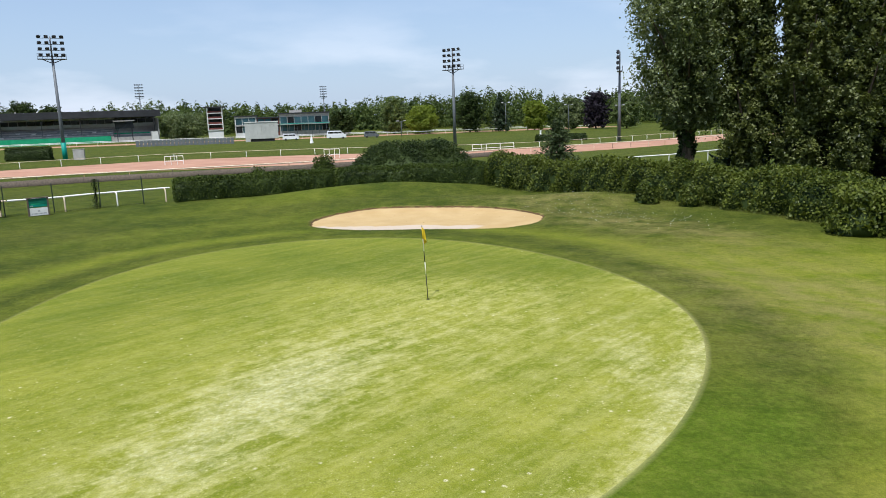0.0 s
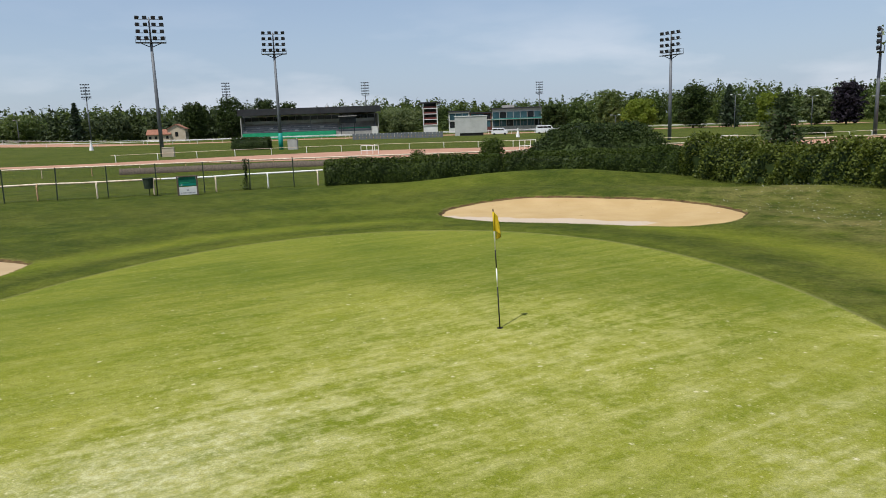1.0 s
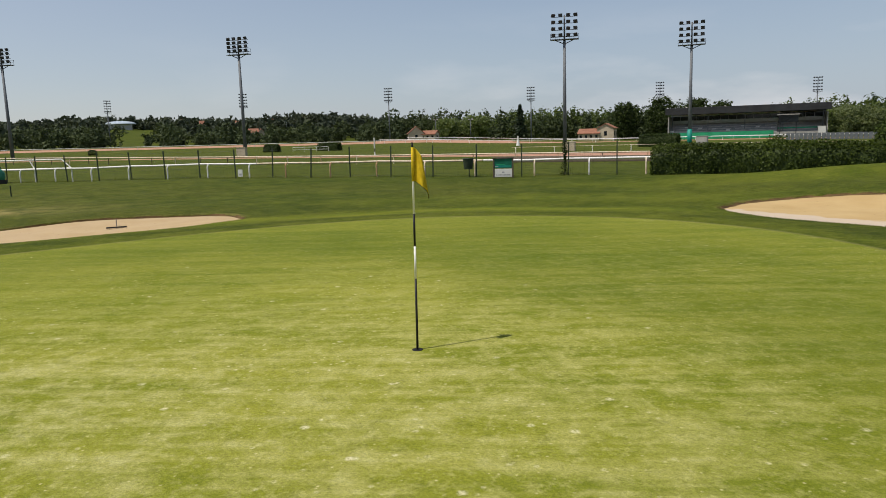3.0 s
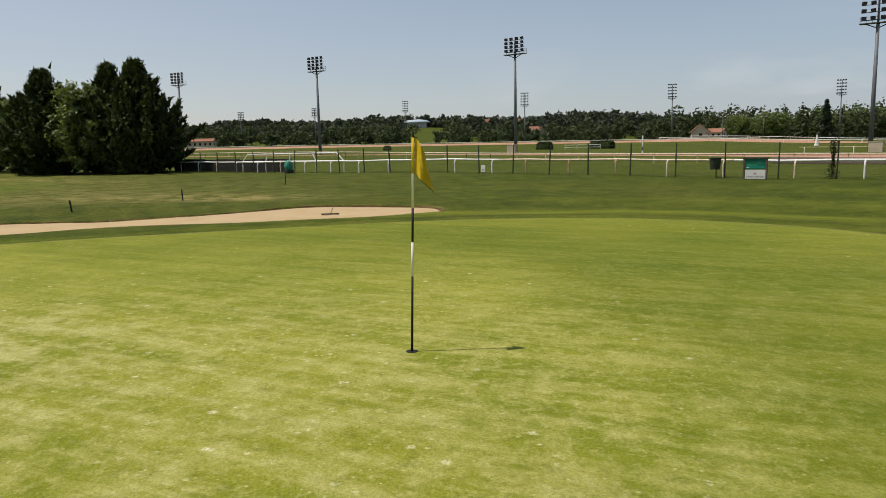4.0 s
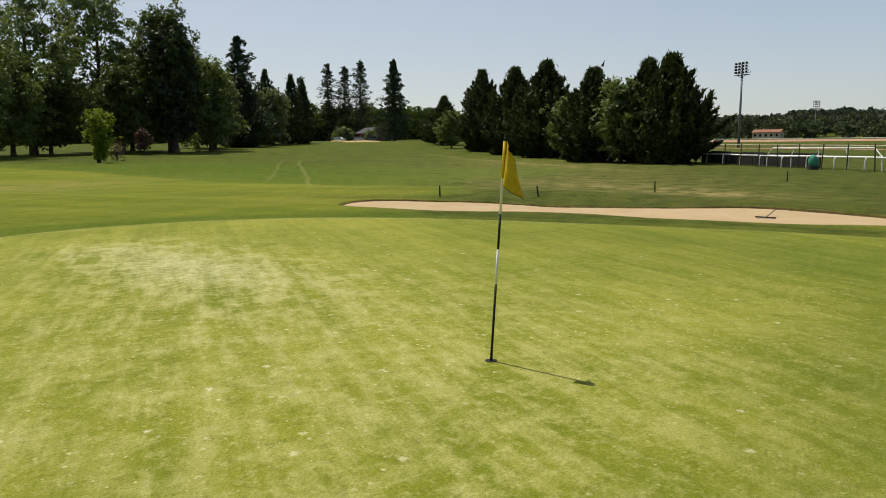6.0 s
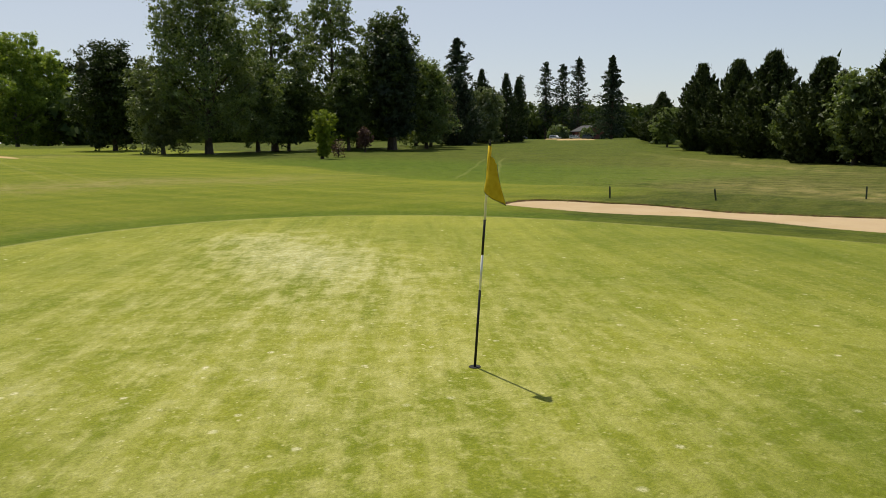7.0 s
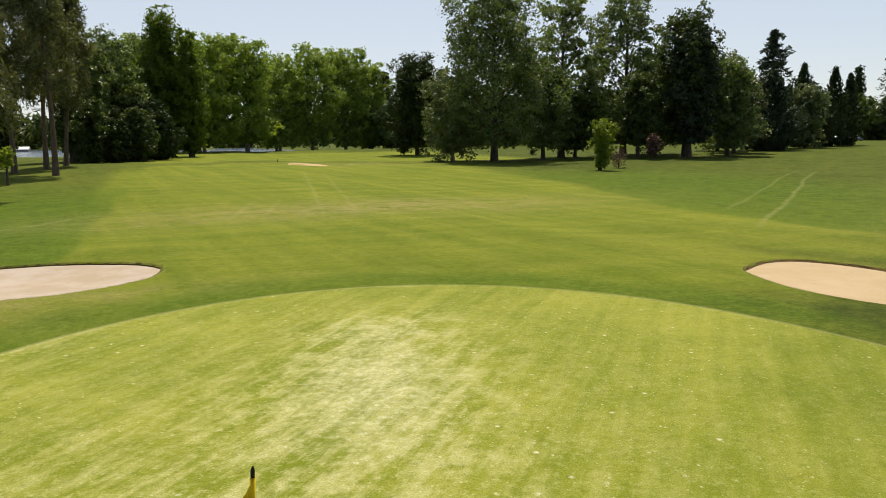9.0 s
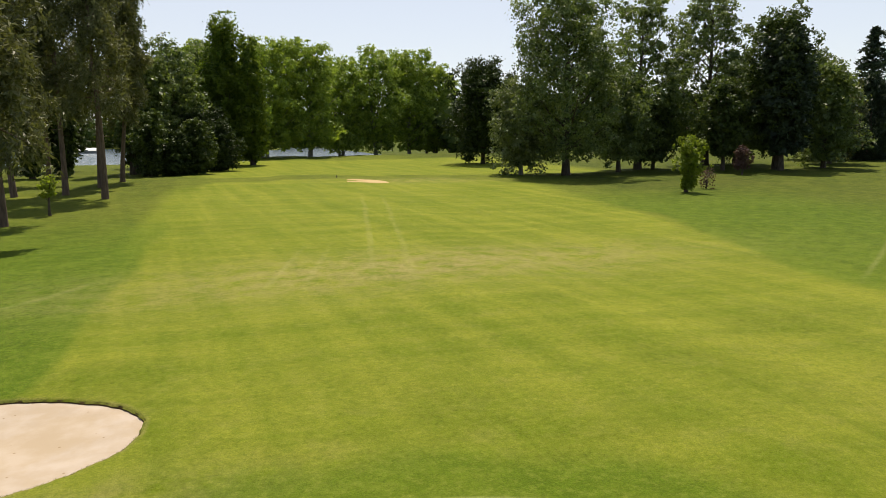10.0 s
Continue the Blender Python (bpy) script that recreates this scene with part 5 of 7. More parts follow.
def leaf_tris(rng, at, facing, size, slim=0.9, bias=0.6, point=None):
    """One three-cornered leaf per point; gives the corners in threes."""
    n = len(at)
    nrm = unit(facing * bias + rng.normal(size=(n, 3)) * (1 - bias) * 1.3)
    tip = rng.normal(size=(n, 3)) if point is None else point + 0.35 * rng.normal(size=(n, 3))
    tip = unit(tip - nrm * np.sum(tip * nrm, axis=1, keepdims=True))
    side = np.cross(nrm, tip)
    L = size * rng.uniform(0.6, 1.35, (n, 1))
    W = L * slim * rng.uniform(0.75, 1.25, (n, 1))
    return np.stack([at - tip * L * 0.45 + side * W * 0.5, at + tip * L * 0.65, at - tip * L * 0.45 - side * W * 0.5], axis=1).reshape(-1, 3)


def ball_points(rng, blobs, n, shell=0.72):
    """Points in the outer shells of many ellipsoids."""
    b = np.asarray(blobs, dtype=float)
    area = (b[:, 3] * b[:, 4] + b[:, 3] * b[:, 5] + b[:, 4] * b[:, 5])
    pick = rng.choice(len(b), n, p=area / area.sum())
    d = unit(rng.normal(size=(n, 3)))
    r = shell + (1.06 - shell) * rng.random((n, 1)) ** 0.7
    return b[pick, :3] + d * b[pick, 3:6] * r, d


def clump_tone(rng, blobs, at):
    """A tone for each leaf that it shares with its clump."""
    b = np.asarray(blobs, dtype=float)
    tones = np.clip(rng.normal(0.2, 0.28, len(b)), 0, 1)
    best, out = np.full(len(at), 1e9), np.zeros(len(at))
    for q, tn in zip(b, tones):
        dd = np.sum(((at - q[:3]) / q[3:6]) ** 2, axis=1)
        near = dd < best
        best[near], out[near] = dd[near], tn
    return out


def foliage(name, v, f, mat, parent, label="", tone=None):
    me = raw(name, v, f)
    floats(me, "tone", np.zeros(len(v)) if tone is None else tone)
    return link_mesh(name, me, mat, parent, label)


def trunk_part(base, tb, mat, name="trunk"):
    tv, tf = tubes(tb)
    return link_mesh(name, raw(name, tv, tf, True), mat, base)


def broadleaf(x, y, top, wide, seed, leafmat, bark, label, clear=0.22, blobs=38, leaves=9000, leaf=0.30, squash=1.0, shape="round", stems=1, lump=0.17, category="tree", name="tree", group="", uneven=0.22, inner=0.22):
    """A broad-leaved tree: tapered trunk, limbs to the clumps, a crown of many leaves with gaps, and inner growth."""
    rng = np.random.default_rng(seed)
    z = ground_at(x, y)
    H = top - z
    base = empty(name, pose(x, y, z), label, category, group)
    zc0 = H * clear
    cents, sprigs, girth = [], [], []
    ph = rng.uniform(0, 6.28, 3)
    for i in range(blobs):
        t = (i + 0.5) / blobs
        zz = zc0 + (H - zc0) * (0.06 + 0.90 * t)
        u = (zz - zc0) / (H - zc0)
        if shape == "round":
            env = math.sqrt(max(0.04, 1 - (1.9 * u - 0.9) ** 2 * 0.97))
        elif shape == "tall":
            env = (0.55 + 0.9 * u) if u < 0.35 else math.sqrt(max(0.03, 1 - ((u - 0.35) / 0.66) ** 2)) * 0.9 + 0.02
        elif shape == "column":
            env = min(1.0, 0.45 + 1.6 * u) * (1 - 0.75 * max(0.0, u - 0.35) / 0.65)
        else:
            env = 1 - 0.8 * u
        a = i * 2.39996 + rng.uniform(-0.5, 0.5)
        girth.append((zz, env * wide / 2))
        lobe = 1 + uneven * (0.6 * math.sin(2 * a + ph[0] + 2.2 * u) + 0.6 * math.sin(3 * a + ph[1] - 5 * u) + 0.5 * math.sin(7 * u + ph[2]))
        r = wide / 2 * env * math.sqrt(rng.uniform(0.18, 0.80)) * 0.92 * lobe
        br = wide * lump * 1.15 * rng.uniform(0.6, 1.35) * (0.6 + 0.4 * env)
        cents.append((r * math.cos(a), r * math.sin(a), min(zz, H - br * 0.8), br, br, br * 0.82 * squash))
        if i % 2 == 0:
            # a sprig that stands out of the crown
            k2, sr = rng.uniform(0.80, 1.0), br * rng.uniform(0.35, 0.6)
            sprigs.append((wide / 2 * env * lobe * k2 * math.cos(a + 1), wide / 2 * env * lobe * k2 * math.sin(a + 1), min(zz + rng.uniform(-0.03, 0.05) * H, H + 0.3 - sr), sr, sr, sr * 1.2 * squash))
    tr = []
    r0 = 0.0165 * H + 0.06
    for sidx in range(stems):
        ox, oy = (0, 0) if stems == 1 else (rng.uniform(-0.09, 0.09) * wide, rng.uniform(-0.06, 0.06) * wide)
        path, rad = [], []
        for k in range(9):
            u = k / 8
            path.append((ox * (0.5 + 1.2 * u) + 0.10 * math.sin(3 * u + seed), oy * (0.5 + 1.2 * u) + 0.12 * math.sin(4 * u + 2 * seed), -0.2 + u * H * 0.86))
            rad.append(r0 * (1.35 if k == 0 else 1.0 - 0.82 * u) / math.sqrt(stems) + 0.01)
        tr.append(tube(path, rad, 9))
    for i in range(0, blobs, 2):
        cx, cy, cz, br = cents[i][:4]
        if cz < 0.24 * H:
            continue
        s = max(zc0 * 0.75, 0.13 * H, cz - 0.35 * math.hypot(cx, cy) - 0.12 * H)
        s = min(s, H * 0.8)
        p0, p1 = Vector((0.05, 0.05, s)), Vector((cx, cy, cz))
        mid = p0.lerp(p1, 0.5) + Vector((0, 0, -0.05 * H * 0.4))
        rr = r0 * 0.34 * (1 - 0.6 * s / H)
        tr.append(tube([p0, mid, p1], [rr, rr * 0.65, rr * 0.25], 6))
    trunk_part(base, tr, bark)
    # leafy twigs over the clumps, each a small tuft, with gaps between
    lobes = cents + sprigs
    n, tufts = int(leaves * 1.3), len(lobes) * 7
    ta, td = ball_points(rng, lobes, tufts, 0.55)
    tr_size = wide * lump * 0.36 * rng.uniform(0.55, 1.35, (tufts, 1))
    pick = rng.integers(0, tufts, n)
    off = rng.normal(size=(n, 3)) * np.array([0.62, 0.62, 0.42 * squash]) * tr_size[pick]
    at = ta[pick] + off
    at[:, 2] = np.minimum(at[:, 2], H + 0.4)
    at[:, 2] = np.maximum(at[:, 2], 0.15)
    v = leaf_tris(rng, at, unit(off) + 0.5 * td[pick] + np.array([0, 0, 0.8]), leaf * 1.2, 0.8, 0.5)
    tone = np.clip(rng.normal(0.22, 0.30, tufts)[pick] + rng.normal(0, 0.08, n), 0, 1)
    # large leaves inside the crown, left at the darkest tone to deepen its shade
    m = int(n * inner * 0.7)
    girth = np.array(girth)
    zz = rng.uniform(girth[0, 0] - 0.04 * H, girth[-1, 0] - 0.06 * H, m)
    rr, aa = np.interp(zz, girth[:, 0], girth[:, 1]) * 0.62 * np.sqrt(rng.random(m)), rng.uniform(0, 2 * math.pi, m)
    deep = np.stack([rr * np.cos(aa), rr * np.sin(aa), np.maximum(zz, 0.15)], 1)
    v = np.concatenate([v, leaf_tris(rng, deep, rng.normal(size=(m, 3)), leaf * 2.2, 0.8, 0.55)])
    tone = np.r_[tone, np.zeros(m)]
    n += m
    foliage("crown", v, np.arange(3 * n, dtype=np.int32).reshape(-1, 3), leafmat, base, tone=np.repeat(tone, 3))
    return base


def cypress(x, y, top, wide, seed, label, leaves=9000, leafmat=None, spray=0.75, group="", fat=0.30):
    """A dense evergreen that reaches the ground, of upswept sprays with a ragged outline."""
    rng = np.random.default_rng(seed)
    z = ground_at(x, y)
    H = top - z
    base = empty("cypress_tree", pose(x, y, z), label, "tree", group)
    trunk_part(base, [tube([(0, 0, -0.2), (0, 0, H * 0.5), (0, 0, H * 0.92)], [0.03 * H, 0.016 * H, 0.02], 8)], BARK)
    pts, ways = [], []
    tufts = 240
    per = leaves // tufts
    for i in range(tufts):
        u = (i + rng.uniform(0, 1)) / tufts
        env = (0.50 + 0.50 * u / fat) if u < fat else max(0.07, 1 - ((u - fat) / (1 - fat)) ** 1.4)
        a = i * 2.39996 + rng.uniform(-0.5, 0.5)
        rise = rng.uniform(0.45, 1.0) + 1.3 * u * u
        R = wide / 2 * env * (rng.uniform(0.75, 1.2) if i % 5 else rng.uniform(1.2, 1.65))
        zt = 0.25 + u * (H - 0.25)
        tipv = np.array([R * math.cos(a), R * math.sin(a), zt])
        z0 = max(0.1, zt - rise * R)
        root = np.array([0.12 * R * math.cos(a), 0.12 * R * math.sin(a), z0])
        sv = rng.uniform(0.30, 1.0, per) ** 0.75
        w = (0.085 * wide * (1.08 - sv) + 0.04)[:, None]
        q = root + (tipv - root) * sv[:, None] + rng.normal(size=(per, 3)) * w * np.array([0.75, 0.75, 0.6])
        pts.append(q)
        ways.append(np.tile(unit((tipv - root)[None])[0] + np.array([0, 0, 0.25]), (per, 1)))
    at, way = np.concatenate(pts), np.concatenate(ways)
    at[:, 2] = np.maximum(at[:, 2], 0.06)
    outward = unit(at * np.array([1, 1, 0]) + np.array([0, 0, 0.4]))
    v = leaf_tris(rng, at, outward, spray * 1.15, 0.42, 0.4, way)
    foliage("crown", v, np.arange(3 * len(at), dtype=np.int32).reshape(-1, 3), leafmat or LEAF_CYPRESS, base, tone=np.repeat(np.clip(rng.normal(0.1, 0.15, len(at)), 0, 1), 3))
    return base


def fir(x, y, top, wide, seed, label, sparse=0.0, clear=0.06, leaves=6000, leafmat=None, spray=0.5, bark=None, group="", round_top=0.0):
    """A conifer with level or drooping branches set in tiers, gaps showing between them."""
    rng = np.random.default_rng(seed)
    z = ground_at(x, y)
    H = top - z
    base = empty("conifer_tree", pose(x, y, z), label, "tree", group)
    wob = [0.15 * math.sin(3 * k / 8 + seed) for k in range(9)]
    tr = [tube([(wob[k], -wob[k] * 0.6, -0.2 + k / 8 * H * 0.985) for k in range(9)], [(0.016 * H + 0.05) * (1.0 - 0.95 * k / 8) + 0.015 for k in range(9)], 9)]
    pts, ways = [], []
    nb = int(170 * (1 - 0.35 * sparse))
    per = leaves // nb
    for i in range(nb):
        u = clear + (1 - clear) * (i + rng.uniform(0, 0.9)) / nb
        zz = u * H * 0.985
        t = (u - clear) / (1 - clear)
        env = (1 - t) ** (0.80 - 0.35 * round_top) * (0.45 + 0.80 * rng.random()) * (1 if t > 0.12 else 0.6 + 3.2 * t)
        L = max(0.35, wide / 2 * env * (1 - sparse * 0.35 * (rng.random() < 0.35)))
        a = i * 2.39996 + rng.uniform(-0.4, 0.4)
        droop = (-0.25 + 0.5 * t + rng.uniform(-0.30, 0.30)) * L
        e = Vector((L * math.cos(a), L * math.sin(a), droop))
        p0 = Vector((0, 0, zz))
        tr.append(tube([p0, p0 + e * 0.55 + Vector((0, 0, 0.05 * L)), p0 + e], [0.012 * H * (1 - 0.8 * t) * 0.5 + 0.012, 0.02, 0.008], 5))
        s = rng.uniform(0.12, 1.04, per) ** 0.8
        w = 0.30 * L * (1.15 - s) + 0.16
        q = np.stack([s * e.x, s * e.y, zz + s * e.z + 0.06 * L * np.sin(3 * s)], 1)
        q += rng.normal(size=(per, 3)) * np.stack([w, w, 0.75 * w + 0.12], 1) * 0.6
        pts.append(q)
        ways.append(np.tile(np.array([e.x, e.y, 0.12 * L]) / L, (per, 1)))
    at, way = np.concatenate(pts), np.concatenate(ways)
    trunk_part(base, tr, bark or BARK)
    v = leaf_tris(rng, at, np.tile((0, 0, 1.0), (len(at), 1)), spray * 1.15, 0.55, 0.25, way)
    foliage("crown", v, np.arange(3 * len(at), dtype=np.int32).reshape(-1, 3), leafmat or LEAF_FIR, base)
    return base


def pine(x, y, top, wide, seed, label, clear=0.42, leaves=7000, lean=(0, 0)):
    """A tall pine: bare reddish stem with broken stubs, crown of drooping tufts."""
    rng = np.random.default_rng(seed)
    z = ground_at(x, y)
    H = top - z
    base = empty("pine_tree", pose(x, y, z), label, "tree", "pines by the fairway")
    tr = [tube([(lean[0] * k / 8 + 0.12 * math.sin(k + seed), lean[1] * k / 8, -0.2 + k / 8 * H) for k in range(9)], [0.25 * (1.3 if k == 0 else 1 - 0.8 * k / 8) + 0.02 for k in range(9)], 10)]
    for k in range(7):
        u = rng.uniform(0.2, clear + 0.12)
        a = rng.uniform(0, 6.28)
        L = rng.uniform(0.5, 1.9)
        p = Vector((lean[0] * u, lean[1] * u, u * H))
        tr.append(tube([p, p + Vector((L * math.cos(a), L * math.sin(a), 0.12 * L - 0.1))], [0.05, 0.015], 5))
    blobs = []
    for i in range(34):
        u = clear + (1 - clear) * (i + 0.5) / 34
        a = i * 2.4 + rng.uniform(-0.5, 0.5)
        t = (u - clear) / (1 - clear)
        r = wide / 2 * (0.95 - 0.55 * t) * math.sqrt(rng.uniform(0.1, 0.9))
        br = wide * 0.13 * rng.uniform(0.8, 1.4)
        c = (lean[0] * u + r * math.cos(a), lean[1] * u + r * math.sin(a), u * H - 0.3 * r, br, br, br * 1.1)
        blobs.append(c)
        if i % 2 == 0:
            p = Vector((lean[0] * u, lean[1] * u, u * H))
            tr.append(tube([p, p.lerp(Vector(c[:3]), 0.5) + Vector((0, 0, 0.3)), Vector(c[:3])], [0.09, 0.05, 0.015], 5))
    trunk_part(base, tr, BARK_PINE)
    n, tufts = leaves * 2, 420
    ta, td = ball_points(rng, blobs, tufts, 0.4)
    pick = rng.integers(0, tufts, n)
    off = rng.normal(size=(n, 3)) * np.array([0.30, 0.30, 0.42]) * rng.uniform(0.6, 1.3, (tufts, 1))[pick]
    at = ta[pick] + off + np.array([0, 0, -0.25])
    v = leaf_tris(rng, at, td[pick] + off, 0.40, 0.34, 0.3, off * 0.8 + np.array([0, 0, -0.45]))
    tone = np.clip(rng.normal(0.2, 0.3, tufts)[pick], 0, 1)
    foliage("crown", v, np.arange(3 * n, dtype=np.int32).reshape(-1, 3), LEAF_PINE, base, tone=np.repeat(tone, 3))
    return base


def hedge(name, path, width, h_of, seed, mat, label, leaf=0.13, density=150, lumpy=0.12, name_core="dark_core"):
    """A clipped or bushy hedge along a plan line: leaves over its top and sides, a dark hull for the shade inside."""
    rng = np.random.default_rng(seed)
    pts = np.array(path, dtype=float)
    seg = np.hypot(*np.diff(pts, axis=0).T)
    t = np.r_[0, np.cumsum(seg)]
    L = t[-1]
    o = np.array([pts[0][0], pts[0][1], ground_at(*pts[0])])
    base = empty(name, Matrix.Translation(o), label, "hedge")
    hmean = np.mean([h_of(s) for s in np.linspace(0, L, 20)])
    n = int(L * (2 * hmean + width) * density)
    s = rng.uniform(0, L, n)
    q = rng.uniform(0, 1, n)

    def place(s, a, r):
        i = np.clip(np.searchsorted(t, s) - 1, 0, len(seg) - 1)
        u = (s - t[i]) / seg[i]
        c = pts[i] + (pts[i + 1] - pts[i]) * u[:, None]
        d = (pts[i + 1] - pts[i]) / seg[i][:, None]
        nx = np.stack([-d[:, 1], d[:, 0]], 1)
        hh = np.array([h_of(v) for v in s])
        lump = 1 + lumpy * (np.sin(s * 1.9 + seed) * np.cos(3 * a + s * 0.7) + 0.7 * np.sin(s * 4.3 + 5 * a) + 0.5 * np.sin(s * 0.63 + seed))
        # a section like a rounded box: a runs from one foot over the top to the other
        ca, sa = np.cos(a), np.sin(a)
        k = (np.abs(ca) ** 4 + np.abs(sa) ** 4) ** -0.25
        off, up = ca * k * width / 2 * lump * r, np.clip(sa * k * hh * (0.75 + 0.25 * lump) * r, 0.02, None)
        g = c + nx * off[:, None]
        z = height(g[:, 0], g[:, 1]) + up
        nrm = np.stack([nx[:, 0] * ca, nx[:, 1] * ca, sa], 1)
        return np.stack([g[:, 0], g[:, 1], z], 1) - o, nrm

    at, nrm = place(s, q * math.pi, rng.uniform(0.86, 1.06, n))
    # ends
    m = int(width * hmean * density * 0.8)
    for s0, way in ((0.0, -1), (L, 1)):
        i = 0 if way < 0 else len(seg) - 1
        d = (pts[i + 1] - pts[i]) / seg[i] * way
        a, r = rng.uniform(0, math.pi, m), np.sqrt(rng.random(m))
        p, _ = place(np.full(m, s0), a, r)
        p[:, :2] += d * rng.uniform(0.0, 0.12, (m, 1))
        at = np.concatenate([at, p])
        nrm = np.concatenate([nrm, np.tile((d[0], d[1], 0.2), (m, 1))])
    v, f = leaf_quads(rng, at, nrm, leaf, 0.66, 0.5)
    foliage("leaves", v, f, mat, base, tone=np.repeat(np.clip(rng.normal(0.2, 0.25, len(at)), 0, 1), 4))
    # dark sheet under the leaves, put where only shade would show
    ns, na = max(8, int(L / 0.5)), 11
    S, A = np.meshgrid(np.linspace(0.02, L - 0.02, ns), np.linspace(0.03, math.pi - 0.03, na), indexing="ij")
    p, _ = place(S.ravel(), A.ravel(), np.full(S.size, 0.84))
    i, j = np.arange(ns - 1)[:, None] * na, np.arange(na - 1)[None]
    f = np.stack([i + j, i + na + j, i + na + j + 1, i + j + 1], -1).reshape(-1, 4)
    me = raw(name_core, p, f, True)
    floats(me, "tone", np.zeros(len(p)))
    link_mesh(name_core, me, LEAF_DARK, base, "dark hull standing in for the shade inside")
    return base


def shrub(x, y, top, wide, deep, seed, mat, label, leaf=0.16, leaves=6000, name="shrub", yaw=0.0, sunk=0.0, category="shrub", group="", flat=0.95, blobs=26, clump=0.20, core=True):
    """A rounded shrub of many leafy clumps over a dark hull that stands in for inner shade."""
    rng = np.random.default_rng(seed)
    z = ground_at(x, y) - sunk
    H = top - z
    base = empty(name, pose(x, y, z, 0, 0, yaw), label, category, group)
    bl = []
    for i in range(blobs):
        a, u = i * 2.4 + rng.uniform(-0.4, 0.4), (i + 0.5) / blobs
        zz = H * (0.10 + 0.80 * u)
        env = math.sqrt(max(0.05, 1 - (zz / H * flat) ** 2))
        br = clump * H * rng.uniform(0.8, 1.3)
        bl.append((wide / 2 * env * 0.78 * math.cos(a) * rng.uniform(0.8, 1), deep / 2 * env * 0.78 * math.sin(a) * rng.uniform(0.8, 1), min(zz, H - br * 0.7), br * 1.25, br * 1.25, br))
    at, d = ball_points(rng, bl, leaves, 0.6)
    at[:, 2] = np.maximum(at[:, 2], 0.03)
    v, f = leaf_quads(rng, at, d + np.array([0, 0, 0.3]), leaf * 1.35, 0.7, 0.62)
    foliage("leaves", v, f, mat, base, tone=np.repeat(0.6 * clump_tone(rng, bl, at), 4))
    if not core:
        trunk_part(base, [tube([(0, 0, -0.1), (bl[k][0] * 0.5, bl[k][1] * 0.5, H * 0.4), bl[k][:3]], [0.03, 0.02, 0.006], 5) for k in range(0, blobs, 4)], BARK, "stems")
        return base
    # dark hull below the clumps, its colour in place of inner shade
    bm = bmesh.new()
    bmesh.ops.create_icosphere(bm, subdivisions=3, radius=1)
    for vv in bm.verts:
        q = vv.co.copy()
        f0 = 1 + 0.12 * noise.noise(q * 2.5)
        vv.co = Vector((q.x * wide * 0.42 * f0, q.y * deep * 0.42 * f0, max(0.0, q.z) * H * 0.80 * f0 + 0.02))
    ob = part("dark_core", bm, LEAF_DARK, base, "dark hull standing in for the shade inside", True)
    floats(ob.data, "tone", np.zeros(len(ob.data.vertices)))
    return base


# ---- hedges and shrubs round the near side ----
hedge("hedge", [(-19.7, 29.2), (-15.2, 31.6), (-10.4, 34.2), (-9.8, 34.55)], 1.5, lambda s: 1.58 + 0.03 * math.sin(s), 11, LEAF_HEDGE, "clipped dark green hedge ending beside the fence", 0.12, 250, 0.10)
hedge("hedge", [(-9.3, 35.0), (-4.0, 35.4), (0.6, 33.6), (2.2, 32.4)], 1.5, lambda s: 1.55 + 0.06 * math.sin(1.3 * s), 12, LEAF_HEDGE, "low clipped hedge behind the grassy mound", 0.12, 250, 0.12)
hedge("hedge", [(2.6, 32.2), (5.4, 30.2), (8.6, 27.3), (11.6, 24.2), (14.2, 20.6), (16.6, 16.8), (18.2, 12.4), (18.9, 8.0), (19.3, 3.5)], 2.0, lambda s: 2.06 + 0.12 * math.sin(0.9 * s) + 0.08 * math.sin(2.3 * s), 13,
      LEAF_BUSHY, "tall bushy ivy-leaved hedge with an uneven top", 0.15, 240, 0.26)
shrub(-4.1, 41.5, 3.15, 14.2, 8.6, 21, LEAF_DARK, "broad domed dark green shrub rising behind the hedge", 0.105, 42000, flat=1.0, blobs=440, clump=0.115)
shrub(-10.9, 37.2, 2.35, 2.0, 1.9, 22, LEAF_HEDGE, "small clipped round bush behind the hedge", 0.09, 5500, blobs=80, clump=0.12, group="clipped bushes")
shrub(-15.05, 33.5, 1.85, 1.0, 1.0, 23, LEAF_HEDGE, "small clipped round bush showing above the hedge", 0.08, 2400, blobs=50, clump=0.12, group="clipped bushes")
shrub(10.9, 20.9, 1.0, 1.2, 1.0, 24, LEAF_BUSHY, "small pale-leaved bush growing before the tall hedge", 0.10, 2600, group="bushes before the hedge")
shrub(13.0, 19.7, 0.95, 1.15, 1.0, 25, LEAF_BUSHY, "small rounded bush growing before the tall hedge", 0.10, 2600, group="bushes before the hedge")
shrub(17.2, 10.2, 1.75, 2.6, 2.2, 26, LEAF_BUSHY, "larger rounded bush spreading out of the tall hedge", 0.12, 5200, group="bushes before the hedge")
fir(7.6, 36.5, 4.35, 4.8, 31, "small young cedar with open branches behind the hedge", 0.5, 0.10, 3400, LEAF_CEDAR, 0.22)


